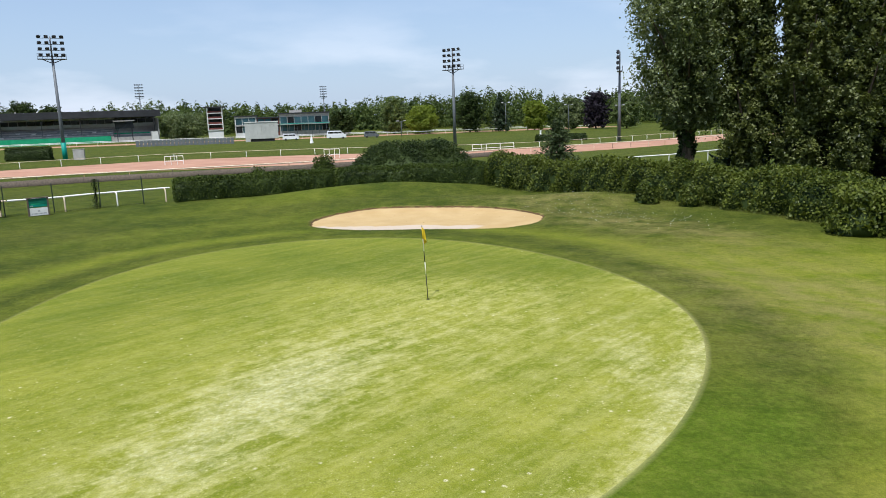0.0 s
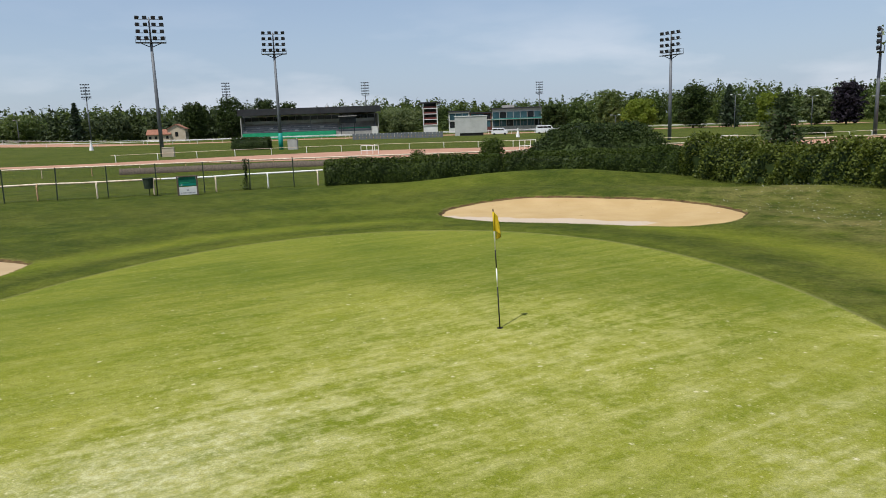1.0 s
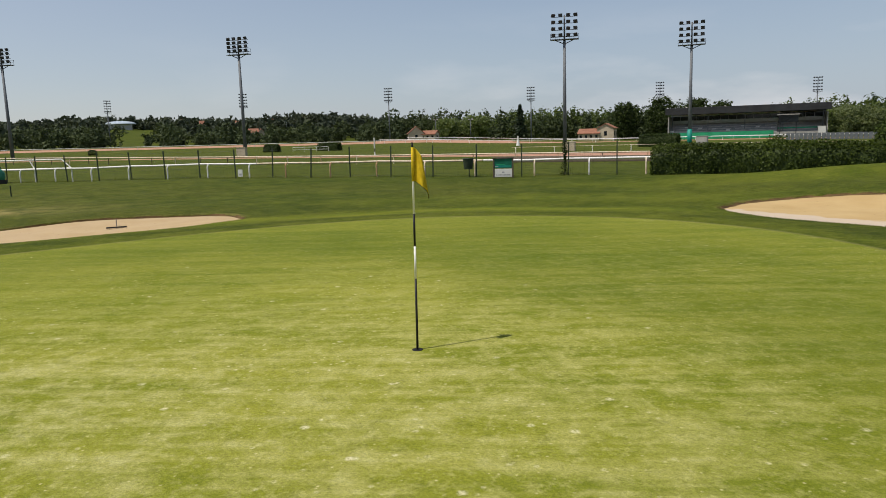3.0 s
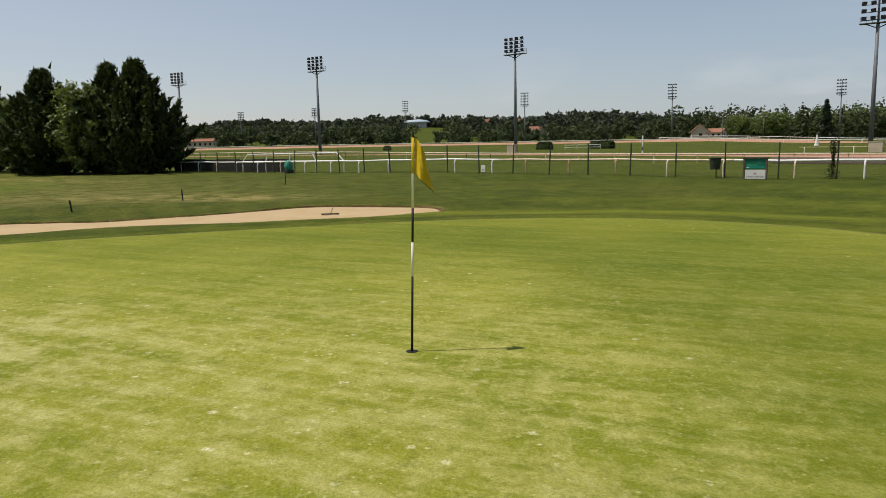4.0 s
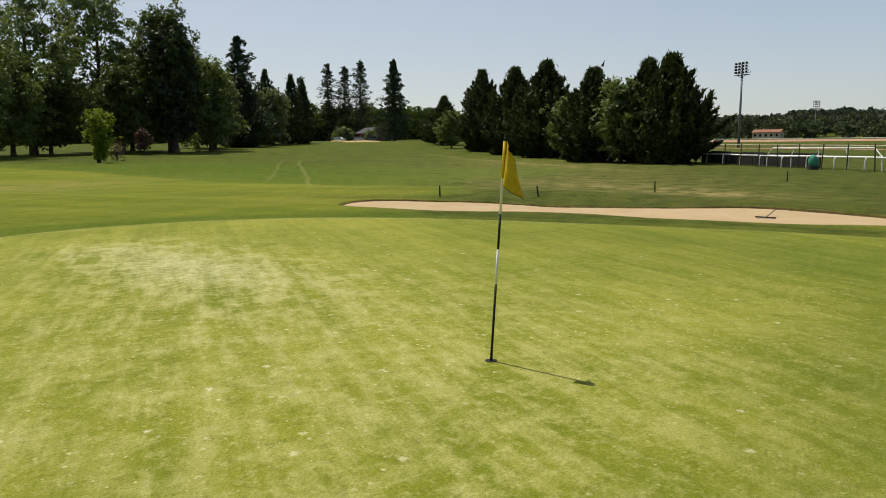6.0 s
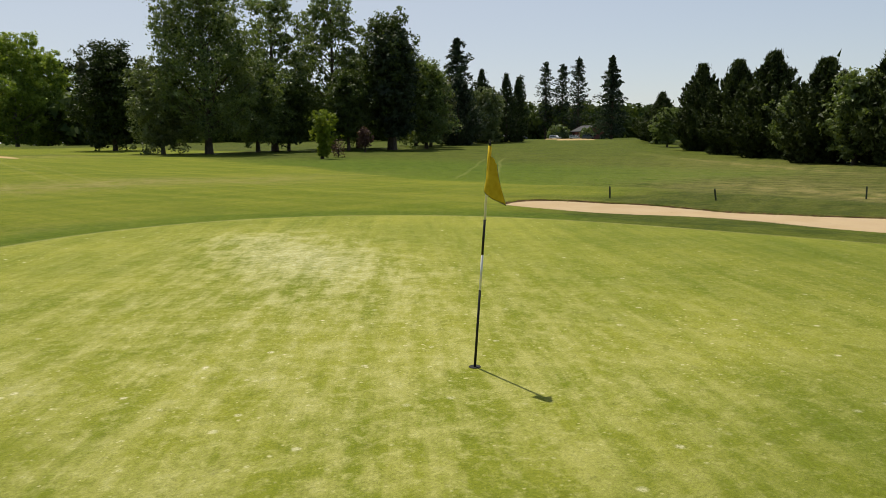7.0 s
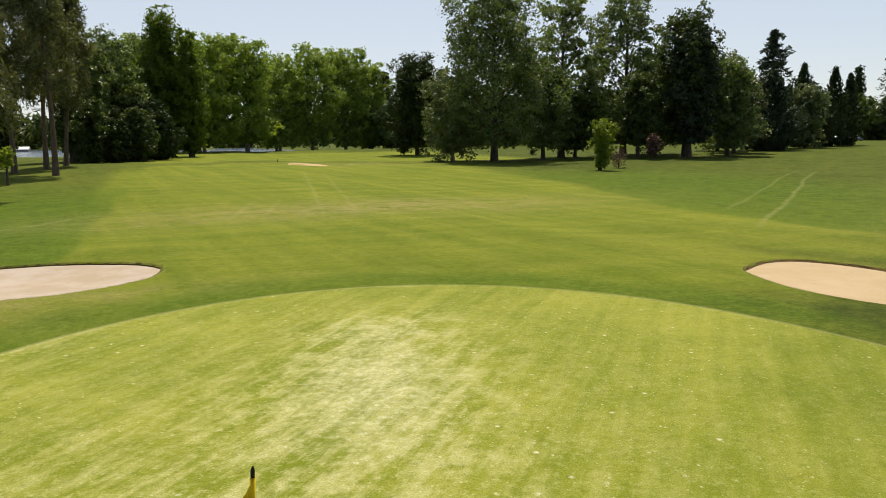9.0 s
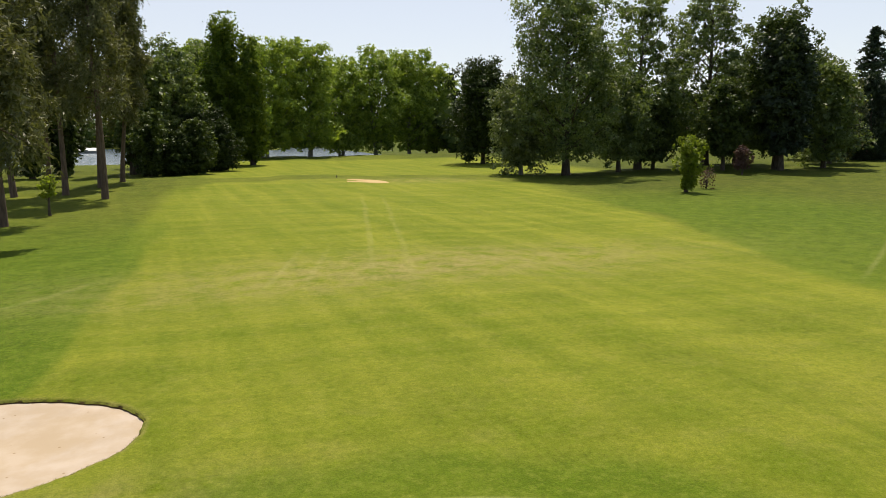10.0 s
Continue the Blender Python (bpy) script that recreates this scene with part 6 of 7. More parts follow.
def climber():
    p = FENCE_POSTS[1] + FENCE_O
    rng = np.random.default_rng(5)
    base = empty("climbing_plant", pose(p.x - 0.2, p.y - 0.1, p.z), "ivy climbing up a slim fence post", "climbing plant")
    n = 900
    z = rng.uniform(0, 1, n)
    w = 0.10 + 0.05 * np.sin(9 * z) + 0.12 * (1 - z) ** 4
    at = np.stack([rng.normal(0, 1, n) * w * 0.7, rng.normal(0, 1, n) * w * 0.7, z * 1.95], 1)
    v, f = leaf_quads(rng, at, rng.normal(size=(n, 3)), 0.08, 0.7)
    foliage("leaves", v, f, LEAF_DARK, base)
    trunk_part(base, [tube([(0, 0, -0.1), (0.03, 0.02, 0.9), (0, 0, 1.9)], [0.03, 0.025, 0.01], 6)], BARK, "stem")


climber()

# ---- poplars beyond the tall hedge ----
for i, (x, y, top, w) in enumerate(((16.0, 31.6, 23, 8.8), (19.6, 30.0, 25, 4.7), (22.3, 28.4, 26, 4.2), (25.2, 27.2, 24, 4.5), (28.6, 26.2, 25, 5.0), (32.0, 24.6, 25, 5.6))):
    p = broadleaf(x, y, top, w, 40 + i, LEAF_POPLAR if i == 0 else LEAF_POPLAR_SHADED, BARK, "tall leafy poplar in a row behind the hedge", 0.15 if i == 0 else 0.0, 96, 48000 if i == 0 else 32000 if i < 4 else 20000, 0.14 if i == 0 else 0.155, 1.9, "tall", 1, 0.13 if i == 0 else 0.15, name="poplar_tree", group="poplars", uneven=0.30, inner=0.3 if i == 0 else 0.42)
    # ivy round the foot of the stem
    rngi = np.random.default_rng(340 + i)
    n = 4200 if i == 0 else 1100
    zz = rngi.uniform(0, 1, n) ** 1.1 * 7.0
    aa = rngi.uniform(0, 2 * math.pi, n)
    rr = (0.66 - 0.04 * zz + 0.12 * np.sin(3 * zz + aa)) * rngi.uniform(0.6, 1.1, n)
    at = np.stack([rr * np.cos(aa), rr * np.sin(aa), zz], 1)
    v, f = leaf_quads(rngi, at, np.stack([np.cos(aa), np.sin(aa), 0.2 + 0 * aa], 1), 0.22, 0.8, 0.6)
    foliage("ivy", v, f, LEAF_DARK, p, "dark ivy round the stem")

for i, (x, y, top, w) in enumerate(((20.8, 33.2, 13.0, 5.0), (24.6, 31.4, 16.0, 5.5), (28.4, 29.8, 15.0, 5.5), (32.6, 28.6, 17.0, 6.0))):
    fir(x, y, top, w, 350 + i, "dark conifer standing close behind the poplars", 0.0, 0.02, 5200, LEAF_FIR, 0.42, None, "conifers behind the poplars", 0.5)

# ---- cypress row ----
for i, (x, y, top, w, n) in enumerate(((-70.4, -13.0, 10.5, 7.3, 14000), (-74.0, -16.2, 10.6, 6.5, 9000), (-76.0, -22.8, 10.2, 7.4, 12000), (-93.5, -35.3, 13.4, 8.8, 12000), (-105.0, -45.2, 14.0, 9.0, 11000),
                                       (-117.0, -57.0, 15.2, 8.2, 9000), (-148.0, -82.2, 13.0, 7.5, 6000), (-158.0, -88.0, 11.5, 8.0, 5000), (-168.0, -95.0, 11.0, 8.5, 5000), (-180.0, -103.0, 11.5, 9.0, 5000))):
    cypress(x, y, top, w * 1.16, 60 + i, "dark dense cypress reaching the grass in a long row", int(n * 2.3), None, 0.53, "cypress row", 0.40)
broadleaf(-72.5, -18.6, 8.6, 6.0, 75, LEAF_MID, BARK, "lighter broad-leaved tree grown in among the cypresses", 0.10, 34, 7000, 0.24, 1.0, "round", group="")
broadleaf(-86.5, -29.5, 8.3, 5.5, 76, LEAF_MID, BARK, "lighter broad-leaved tree grown in among the cypresses", 0.08, 30, 6000, 0.24, 1.0, "round")
broadleaf(-130.0, -70.5, 8.6, 6.5, 77, LEAF_MID, BARK, "small round pale green tree before the cypresses", 0.12, 30, 5000, 0.26, 1.0, "round")

# ---- trees across the fairways ----
broadleaf(-44.6, -97.6, 27.8, 20.5, 80, LEAF_MID, BARK, "tall open-crowned birch-like tree with a pale trunk", 0.05, 90, 30000, 0.27, 1.2, "tall", 1, 0.105, inner=0.10)
broadleaf(-39.2, -101.0, 14.6, 9.8, 81, LEAF_GREY, BARK_GREY, "smaller grey-green tree with hanging twigs", 0.06, 36, 8000, 0.28, 1.2, "round")
broadleaf(-55.2, -101.8, 16.8, 11.5, 82, LEAF_MID, BARK, "middle-sized tree with spreading leafy branches", 0.10, 40, 8500, 0.30, 0.9, "round")
broadleaf(-61.5, -107.0, 29.0, 15.5, 83, LEAF_MID, BARK, "tall tree with an airy crown and visible limbs", 0.06, 60, 17000, 0.32, 1.0, "tall", 1, 0.105, inner=0.04)
broadleaf(-78.0, -113.0, 31.5, 17.0, 84, LEAF_MID, BARK, "tall tree with an airy crown and visible limbs", 0.07, 60, 17000, 0.34, 1.0, "tall", 1, 0.105, inner=0.04)
broadleaf(-63.5, -106.0, 13.5, 10.2, 85, LEAF_DEEP, BARK, "low dark tree standing under taller crowns", 0.08, 34, 7000, 0.30, 0.8, "round")
broadleaf(-79.6, -97.7, 25.5, 13.7, 86, LEAF_DEEP, BARK, "tall dark evergreen with dense branches and bare foot", 0.10, 76, 17000, 0.30, 1.2, "tall", 1, 0.11)
broadleaf(-78.5, -95.0, 21.5, 10.0, 87, LEAF_FIR, BARK, "tall dark evergreen with dense branches and bare foot", 0.10, 50, 9000, 0.42, 1.0, "tall", 1, 0.15)
broadleaf(-71.0, -98.5, 14.8, 8.5, 88, LEAF_DEEP, BARK, "dark tree with a bare lower trunk", 0.14, 30, 6500, 0.30, 0.9, "round")
broadleaf(-45.2, -137.0, 21.0, 13.2, 89, LEAF_DARK, BARK, "dense round dark tree with a short trunk", 0.09, 52, 15000, 0.34, 1.05, "round")
broadleaf(-45.4, -68.8, 6.1, 3.3, 90, LEAF_LIME, BARK, "small bright green tree with a leafy trunk", 0.03, 34, 2600, 0.19, 1.5, "tall", 2, 0.11, uneven=0.55)
broadleaf(-68.0, -90.0, 4.9, 2.3, 91, LEAF_RED, BARK, "small copper-leaved ornamental tree", 0.18, 16, 1100, 0.20, 1.0, "round")
shrub(-49.7, -71.8, 2.6, 1.0, 1.0, 92, LEAF_RED, "thin reddish shrub on the mown grass", 0.14, 420, core=False)
fir(-121.5, -122.5, 27.2, 13.0, 93, "tall irregular fir with an open flat-branched top", 0.8, 0.05, 6500, LEAF_FIR, 0.60, None, "", 0.7)
cypress(-111.5, -112.0, 17.0, 11.5, 94, "dense dark tree with branches near the grass", 14000, LEAF_FIR, 0.55, "", 0.36)
broadleaf(-148.0, -166.0, 29.0, 11.5, 95, LEAF_GREY, BARK_GREY, "tall pale birch showing between dark trees", 0.15, 40, 6500, 0.40, 1.2, "tall")
for i, (x, y, top, w) in enumerate(((-133.0, -125.0, 20.5, 6.0), (-138.5, -121.5, 19.5, 5.5), (-146.0, -124.0, 18.5, 5.0))):
    cypress(x, y, top, w * 1.25, 96 + i, "narrow upright dark tree in a small group", 7500, LEAF_DARK, 0.5, "upright trees", 0.3)
broadleaf(-290.0, -245.0, 37.0, 8.5, 99, LEAF_DARK, BARK, "tall narrow poplar far down the course", 0.03, 50, 5000, 0.5, 1.6, "column", 1, 0.17, uneven=0.05)
for i, (x, y, top, w) in enumerate(((-240.5, -189.0, 35.5, 14.0), (-241.5, -181.0, 34.0, 13.0), (-240.0, -172.0, 35.5, 15.0))):
    fir(x, y, top, w, 100 + i, "tall thin fir with ragged branches in a group of three", 0.75, 0.12, 4200, LEAF_FIR, 0.60, None, "three tall firs", 0.95)
fir(-214.0, -139.0, 31.5, 17.0, 104, "tall broad conifer standing alone on the rise", 0.35, 0.05, 11000, LEAF_FIR, 0.60, None, "", 0.3)
for i, (x, y, top, w, mat) in enumerate(((-88.0, -97.0, 17.5, 9.5, LEAF_MID), (-97.0, -105.5, 16.0, 9.5, LEAF_PINE), (-127.0, -118.0, 15.0, 9.0, LEAF_GREY), (-141.0, -133.0, 17.5, 9.5, LEAF_DARK), (-104.0, -118.0, 19.0, 10.0, LEAF_GREY), (-83.0, -112.0, 20.0, 11.0, LEAF_MID))):
    broadleaf(x, y, top, w, 225 + i, mat, BARK, "dark leafy tree in the group beside the far fairway", 0.06, 40, 7000, 0.36, 1.1, "round", group="trees beside the far fairway")
shrub(-226.0, -171.0, 8.5, 11.0, 9.0, 105, LEAF_MID, "light green thicket below the tall firs", 0.6, 2600)
shrub(-221.0, -154.0, 7.0, 6.0, 5.0, 106, LEAF_MID, "light green bush on the distant rise", 0.5, 1200)

# left of the fairway: pines, dark thicket and a column-shaped tree
for i, (x, y, top, w, lean) in enumerate(((11.6, -75.2, 27, 7.0, (0.2, 0)), (16.2, -80.5, 27, 7.5, (-0.5, 0.3)), (14.6, -89.0, 26, 6.5, (-1.4, 0)), (20.5, -80.0, 25, 7.5, (0.5, 0)), (13.6, -98.0, 24, 6.0, (-1.8, 0)),
                                          (25.5, -86.0, 26, 8.0, (0, 0)), (21.0, -95.0, 25, 7.0, (0.4, 0)), (14.8, -57.0, 20, 8.5, (0, 0)), (12.6, -46.5, 17, 7.0, (0, 0)))):
    pine(x, y, top, w, 110 + i, "tall reddish-stemmed pine with hanging brownish needles", 0.34 if i < 7 else 0.30, 8500, lean)
broadleaf(15.1, -118.0, 34.0, 6.5, 123, LEAF_DEEP, BARK, "tall narrow poplar behind the pines", 0.02, 60, 12000, 0.26, 1.7, "column", 1, 0.16, uneven=0.15)
broadleaf(13.2, -63.0, 3.6, 1.5, 120, LEAF_LIME, BARK, "thin staked sapling with a few bright leaves", 0.42, 8, 260, 0.16, 1.0, "round")
broadleaf(2.6, -146.0, 28.5, 12.5, 121, LEAF_COLUMN, BARK, "tall column-shaped tree with sunlit and shaded flanks", 0.02, 70, 16000, 0.36, 1.6, "column", 1, 0.16)
broadleaf(-2.0, -143.5, 25.0, 7.5, 122, LEAF_COLUMN, BARK, "column-shaped tree close beside a taller one", 0.02, 50, 9000, 0.36, 1.6, "column", 1, 0.17)
for i, (x, y, top, w, mat) in enumerate(((10.0, -128.0, 22.0, 10.0, LEAF_MID), (13.0, -122.0, 19.0, 8.0, LEAF_MID), (8.0, -150.0, 24.5, 12.0, LEAF_MID), (27.6, -130.0, 21.0, 7.0, LEAF_DARK), (37.0, -118.0, 21.0, 12.0, LEAF_DARK), (5.5, -136.0, 12.0, 8.0, LEAF_DARK),
                                          (14.0, -140.0, 16.0, 10.0, LEAF_MID))):
    broadleaf(x, y, top, w, 125 + i, mat, BARK, "leafy tree in the dark thicket by the lake", 0.03, 44, 9000, 0.34, 1.1, "round", group="lakeside thicket", inner=0.15)
for i, (x, y, top, w) in enumerate(((23.2, -112.0, 15.0, 5.0), (33.0, -113.0, 14.0, 5.0), (12.0, -111.0, 10.0, 5.5), (9.0, -112.5, 7.5, 5.5), (6.2, -115.0, 9.0, 5.5), (3.4, -124.0, 9.0, 7.0), (26.8, -110.0, 17.0, 4.6), (7.0, -124.0, 11.0, 7.0), (38.5, -112.0, 16.0, 7.0))):
    broadleaf(x, y, top, w, 325 + i, (LEAF_DEEP, LEAF_DARK)[i % 2], BARK, "dark bushy young tree leafy down to the grass", 0.0, 44, 8000, 0.27, 1.1, "round", 1, 0.14, group="undergrowth by the lake", inner=0.6)
for i, (x, y, top, w) in enumerate(((-5.0, -182.0, 29.5, 18.0), (-15.5, -188.0, 30.5, 19.0), (-26.0, -203.0, 28.0, 17.0), (-37.0, -209.0, 31.5, 19.0), (-47.5, -214.0, 31.5, 18.0), (-56.5, -219.0, 28.5, 15.0), (8.0, -178.0, 27.5, 16.0))):
    broadleaf(x, y, top, w, 135 + i, LEAF_PLANE, BARK_GREY, "large light green plane tree on the lake shore", 0.05, 80, 18000, 0.45, 1.05, "round", 2, 0.115, group="plane trees", inner=0.1)
for i, (x, y, top) in enumerate(((-66, -236, 27), (-73, -240, 29), (-80, -246, 28), (-88, -238, 26), (-60, -246, 28))):
    fir(x, y, top, 10, 145 + i, "dark pine at the edge of the wood", 0.2, 0.2, 4500, LEAF_PINE if i % 2 else LEAF_FIR, 0.8, None, "pines at the wood's edge", 0.9)


# ---- woods in the distance ----
def wood(name, trees, seed, mat, label, per, leaf, even=0.84):
    """One mesh of many far trees."""
    rng = np.random.default_rng(seed)
    V, T = [], []
    for x, y, h, w in trees:
        z = ground_at(x, y)
        k = 8
        a = rng.uniform(0, 6.28, k)
        u = np.linspace(0.10, 0.86, k)
        tall = rng.random() < 0.25
        env = (1.05 - u) if tall else np.sqrt(np.clip(1.05 - (1.9 * u - 0.95) ** 2, 0.1, 1))
        bl = np.stack([x + w * 0.27 * env * np.cos(a), y + w * 0.27 * env * np.sin(a), z + u * h, w * 0.30 * env + 0.2, w * 0.30 * env + 0.2, np.full(k, h * 0.17)], 1)
        at, d = ball_points(rng, bl, per, 0.45)
        V.append(leaf_tris(rng, at, d + np.array([0, 0, 0.3]), leaf, 1.0, even))
        T.append(np.repeat(np.clip(rng.normal(0.25, 0.3) + rng.normal(0, 0.15, per), 0, 1), 3))
    V = np.concatenate(V)
    me = raw(name, V, np.arange(len(V), dtype=np.int32).reshape(-1, 3))
    floats(me, "tone", np.concatenate(T))
    return tagged(link_mesh(name, me, mat), label, "woodland", kind="stuff")


def polar(bear, d):
    return -d * math.sin(radians(bear)), d * math.cos(radians(bear))


rng = np.random.default_rng(77)
trees = []
for b in np.arange(-62, 50, 0.42):
    for row in range(3):
        d = 395 + 28 * row + rng.uniform(-12, 12)
        x, y = polar(b + rng.uniform(-0.3, 0.3), d)
        trees.append((x, y, rng.uniform(12.5, 17.5) * (1 + 0.12 * math.sin(b * 0.33)) * (1.24 if -5 < b < 1 else 0.88 if b > 4 else 1.0) + 2.2 * row, rng.uniform(8, 13)))
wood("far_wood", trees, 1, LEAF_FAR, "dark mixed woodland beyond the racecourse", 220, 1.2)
trees = []
for b in np.arange(33, 60, 0.62):
    x, y = polar(b, 365 + rng.uniform(-15, 15))
    trees.append((x, y, rng.uniform(10, 16), rng.uniform(9, 13)))
for b in np.arange(56, 122, 0.45):
    for row in range(2):
        if (75.4 < b < 79.4 and rng.random() < 0.72) or (rng.random() < 0.20):
            continue
        x, y = polar(b + rng.uniform(-0.3, 0.3), 415 + 45 * row + rng.uniform(-20, 20))
        trees.append((x, y, rng.uniform(5.5, 12.5), rng.uniform(7, 14)))
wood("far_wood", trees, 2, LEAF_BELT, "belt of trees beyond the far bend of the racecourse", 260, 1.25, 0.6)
trees = []
for b in np.arange(30, 124, 0.36):
    for row in range(7):
        if row < (3 if 75.2 < b < 79.6 else 2) and (75.2 < b < 79.6 or (65.5 < b < 74.5 and rng.random() < 0.7)):
            continue
        x, y = polar(b + rng.uniform(-0.4, 0.4), 500 + 42 * row + rng.uniform(-22, 22))
        rise = 1.0 + 0.42 * math.exp(-((b - 66) / 11.0) ** 2) - 0.22 * math.exp(-((b - 90) / 6.0) ** 2)
        trees.append((x, y, rng.uniform(6, 10) * rise, rng.uniform(8, 14)))
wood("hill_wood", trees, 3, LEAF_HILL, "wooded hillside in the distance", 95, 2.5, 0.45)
trees = []
for b in np.arange(118, 246, 0.55):
    for row in range(3):
        d = (225 if 138 < b < 164 else 320 if b < 166 else 500) + 26 * row + rng.uniform(-14, 14)
        x, y = polar(b + rng.uniform(-0.3, 0.3), d)
        trees.append((x, y, rng.uniform(11, 15) + (9 if b > 166 else 2), rng.uniform(10, 15)))
wood("far_wood", trees, 4, LEAF_FAR, "dark woodland closing the golf course", 110, 2.5)
trees = []
for b in np.arange(-180, -62, 1.2):
    x, y = polar(b, 150 + rng.uniform(-15, 15))
    trees.append((x, y, rng.uniform(14, 20), rng.uniform(12, 16)))
wood("far_wood", [t for t in trees if t[0] > 45], 5, LEAF_FAR, "tree belt along the edge of the golf course", 120, 1.2)

# single trees round the grandstand
for i, (x, y, top, w, mat, kind) in enumerate(((-126, 278, 10.0, 12, LEAF_MID, 0), (-117, 268, 9.6, 18.5, LEAF_GREY, 0), (-201, 268, 17.5, 19, LEAF_DARK, 0), (-186, 272, 16.5, 15, LEAF_DARK, 0), (-214, 259, 16.0, 15, LEAF_DARK, 0),
                                               (-176, 276, 14.5, 12, LEAF_DARK, 0), (-258.5, 235, 17.0, 8, LEAF_FIR, 1), (-266, 214, 12.5, 16, LEAF_MID, 0), (-276, 205, 11.5, 16, LEAF_MID, 0), (-32, 268, 13.0, 13, LEAF_MID, 0), (-20, 260, 9.0, 12, LEAF_LIME, 0),
                                               (-2, 265, 13.5, 13, LEAF_DARK, 0), (10, 270, 12.5, 10, LEAF_FIR, 1), (24, 275, 9.5, 10, LEAF_LIME, 0), (38, 270, 10.0, 9, LEAF_GREY, 0), (47, 266, 12.0, 11, LEAF_PURPLE, 0), (58, 262, 11.0, 11, LEAF_MID, 0), (74, 265, 16.0, 9, LEAF_FIR, 1),
                                               (83, 262, 9.0, 9, LEAF_LIME, 0), (-52, 262, 8.0, 10, LEAF_DARK, 0))):
    if kind:
        fir(x, y, top, w, 160 + i, "dark conifer near the racecourse buildings", 0.1, 0.05, 2600, mat, 0.9)
    else:
        broadleaf(x, y, top, w, 160 + i, mat, BARK, "broad leafy tree near the racecourse buildings", 0.04, 60, 7000, 0.42, 0.9, "round", 1, 0.13, group="trees round the grandstand")

# steeplechase hedges in the infield
for i, (x, y, long, wide, tall, way) in enumerate(((-170.0, 71.5, 6.0, 1.8, 1.9, 188), (-163.0, 85.5, 9.0, 1.9, 2.0, 188), (-79.5, 113.5, 7.5, 2.6, 2.4, 195), (-238, 40, 12, 2.4, 1.2, 170), (14.5, 144, 12, 2.2, 1.5, 20))):
    c, d = math.cos(radians(way)), math.sin(radians(way))
    ob = hedge("steeplechase_hedge", [(x, y), (x + 0.5 * long * c, y + 0.5 * long * d), (x + long * c, y + long * d)], wide, lambda s, tall=tall: tall, 200 + i, LEAF_DARK, "clipped dark steeplechase hedge on the racecourse", 0.24, 60, 0.05)
    tagged(ob, group="steeplechase hedges")


# ---- grandstand and other buildings ----
def slab(base, name, mat, x0, y0, z0, x1, y1, z1, label="", parent=None, bevel=0.0):
    bm = bmesh.new()
    box(bm, x0, y0, z0, x1, y1, z1, bevel)
    return part(name, bm, mat, parent or base, label)


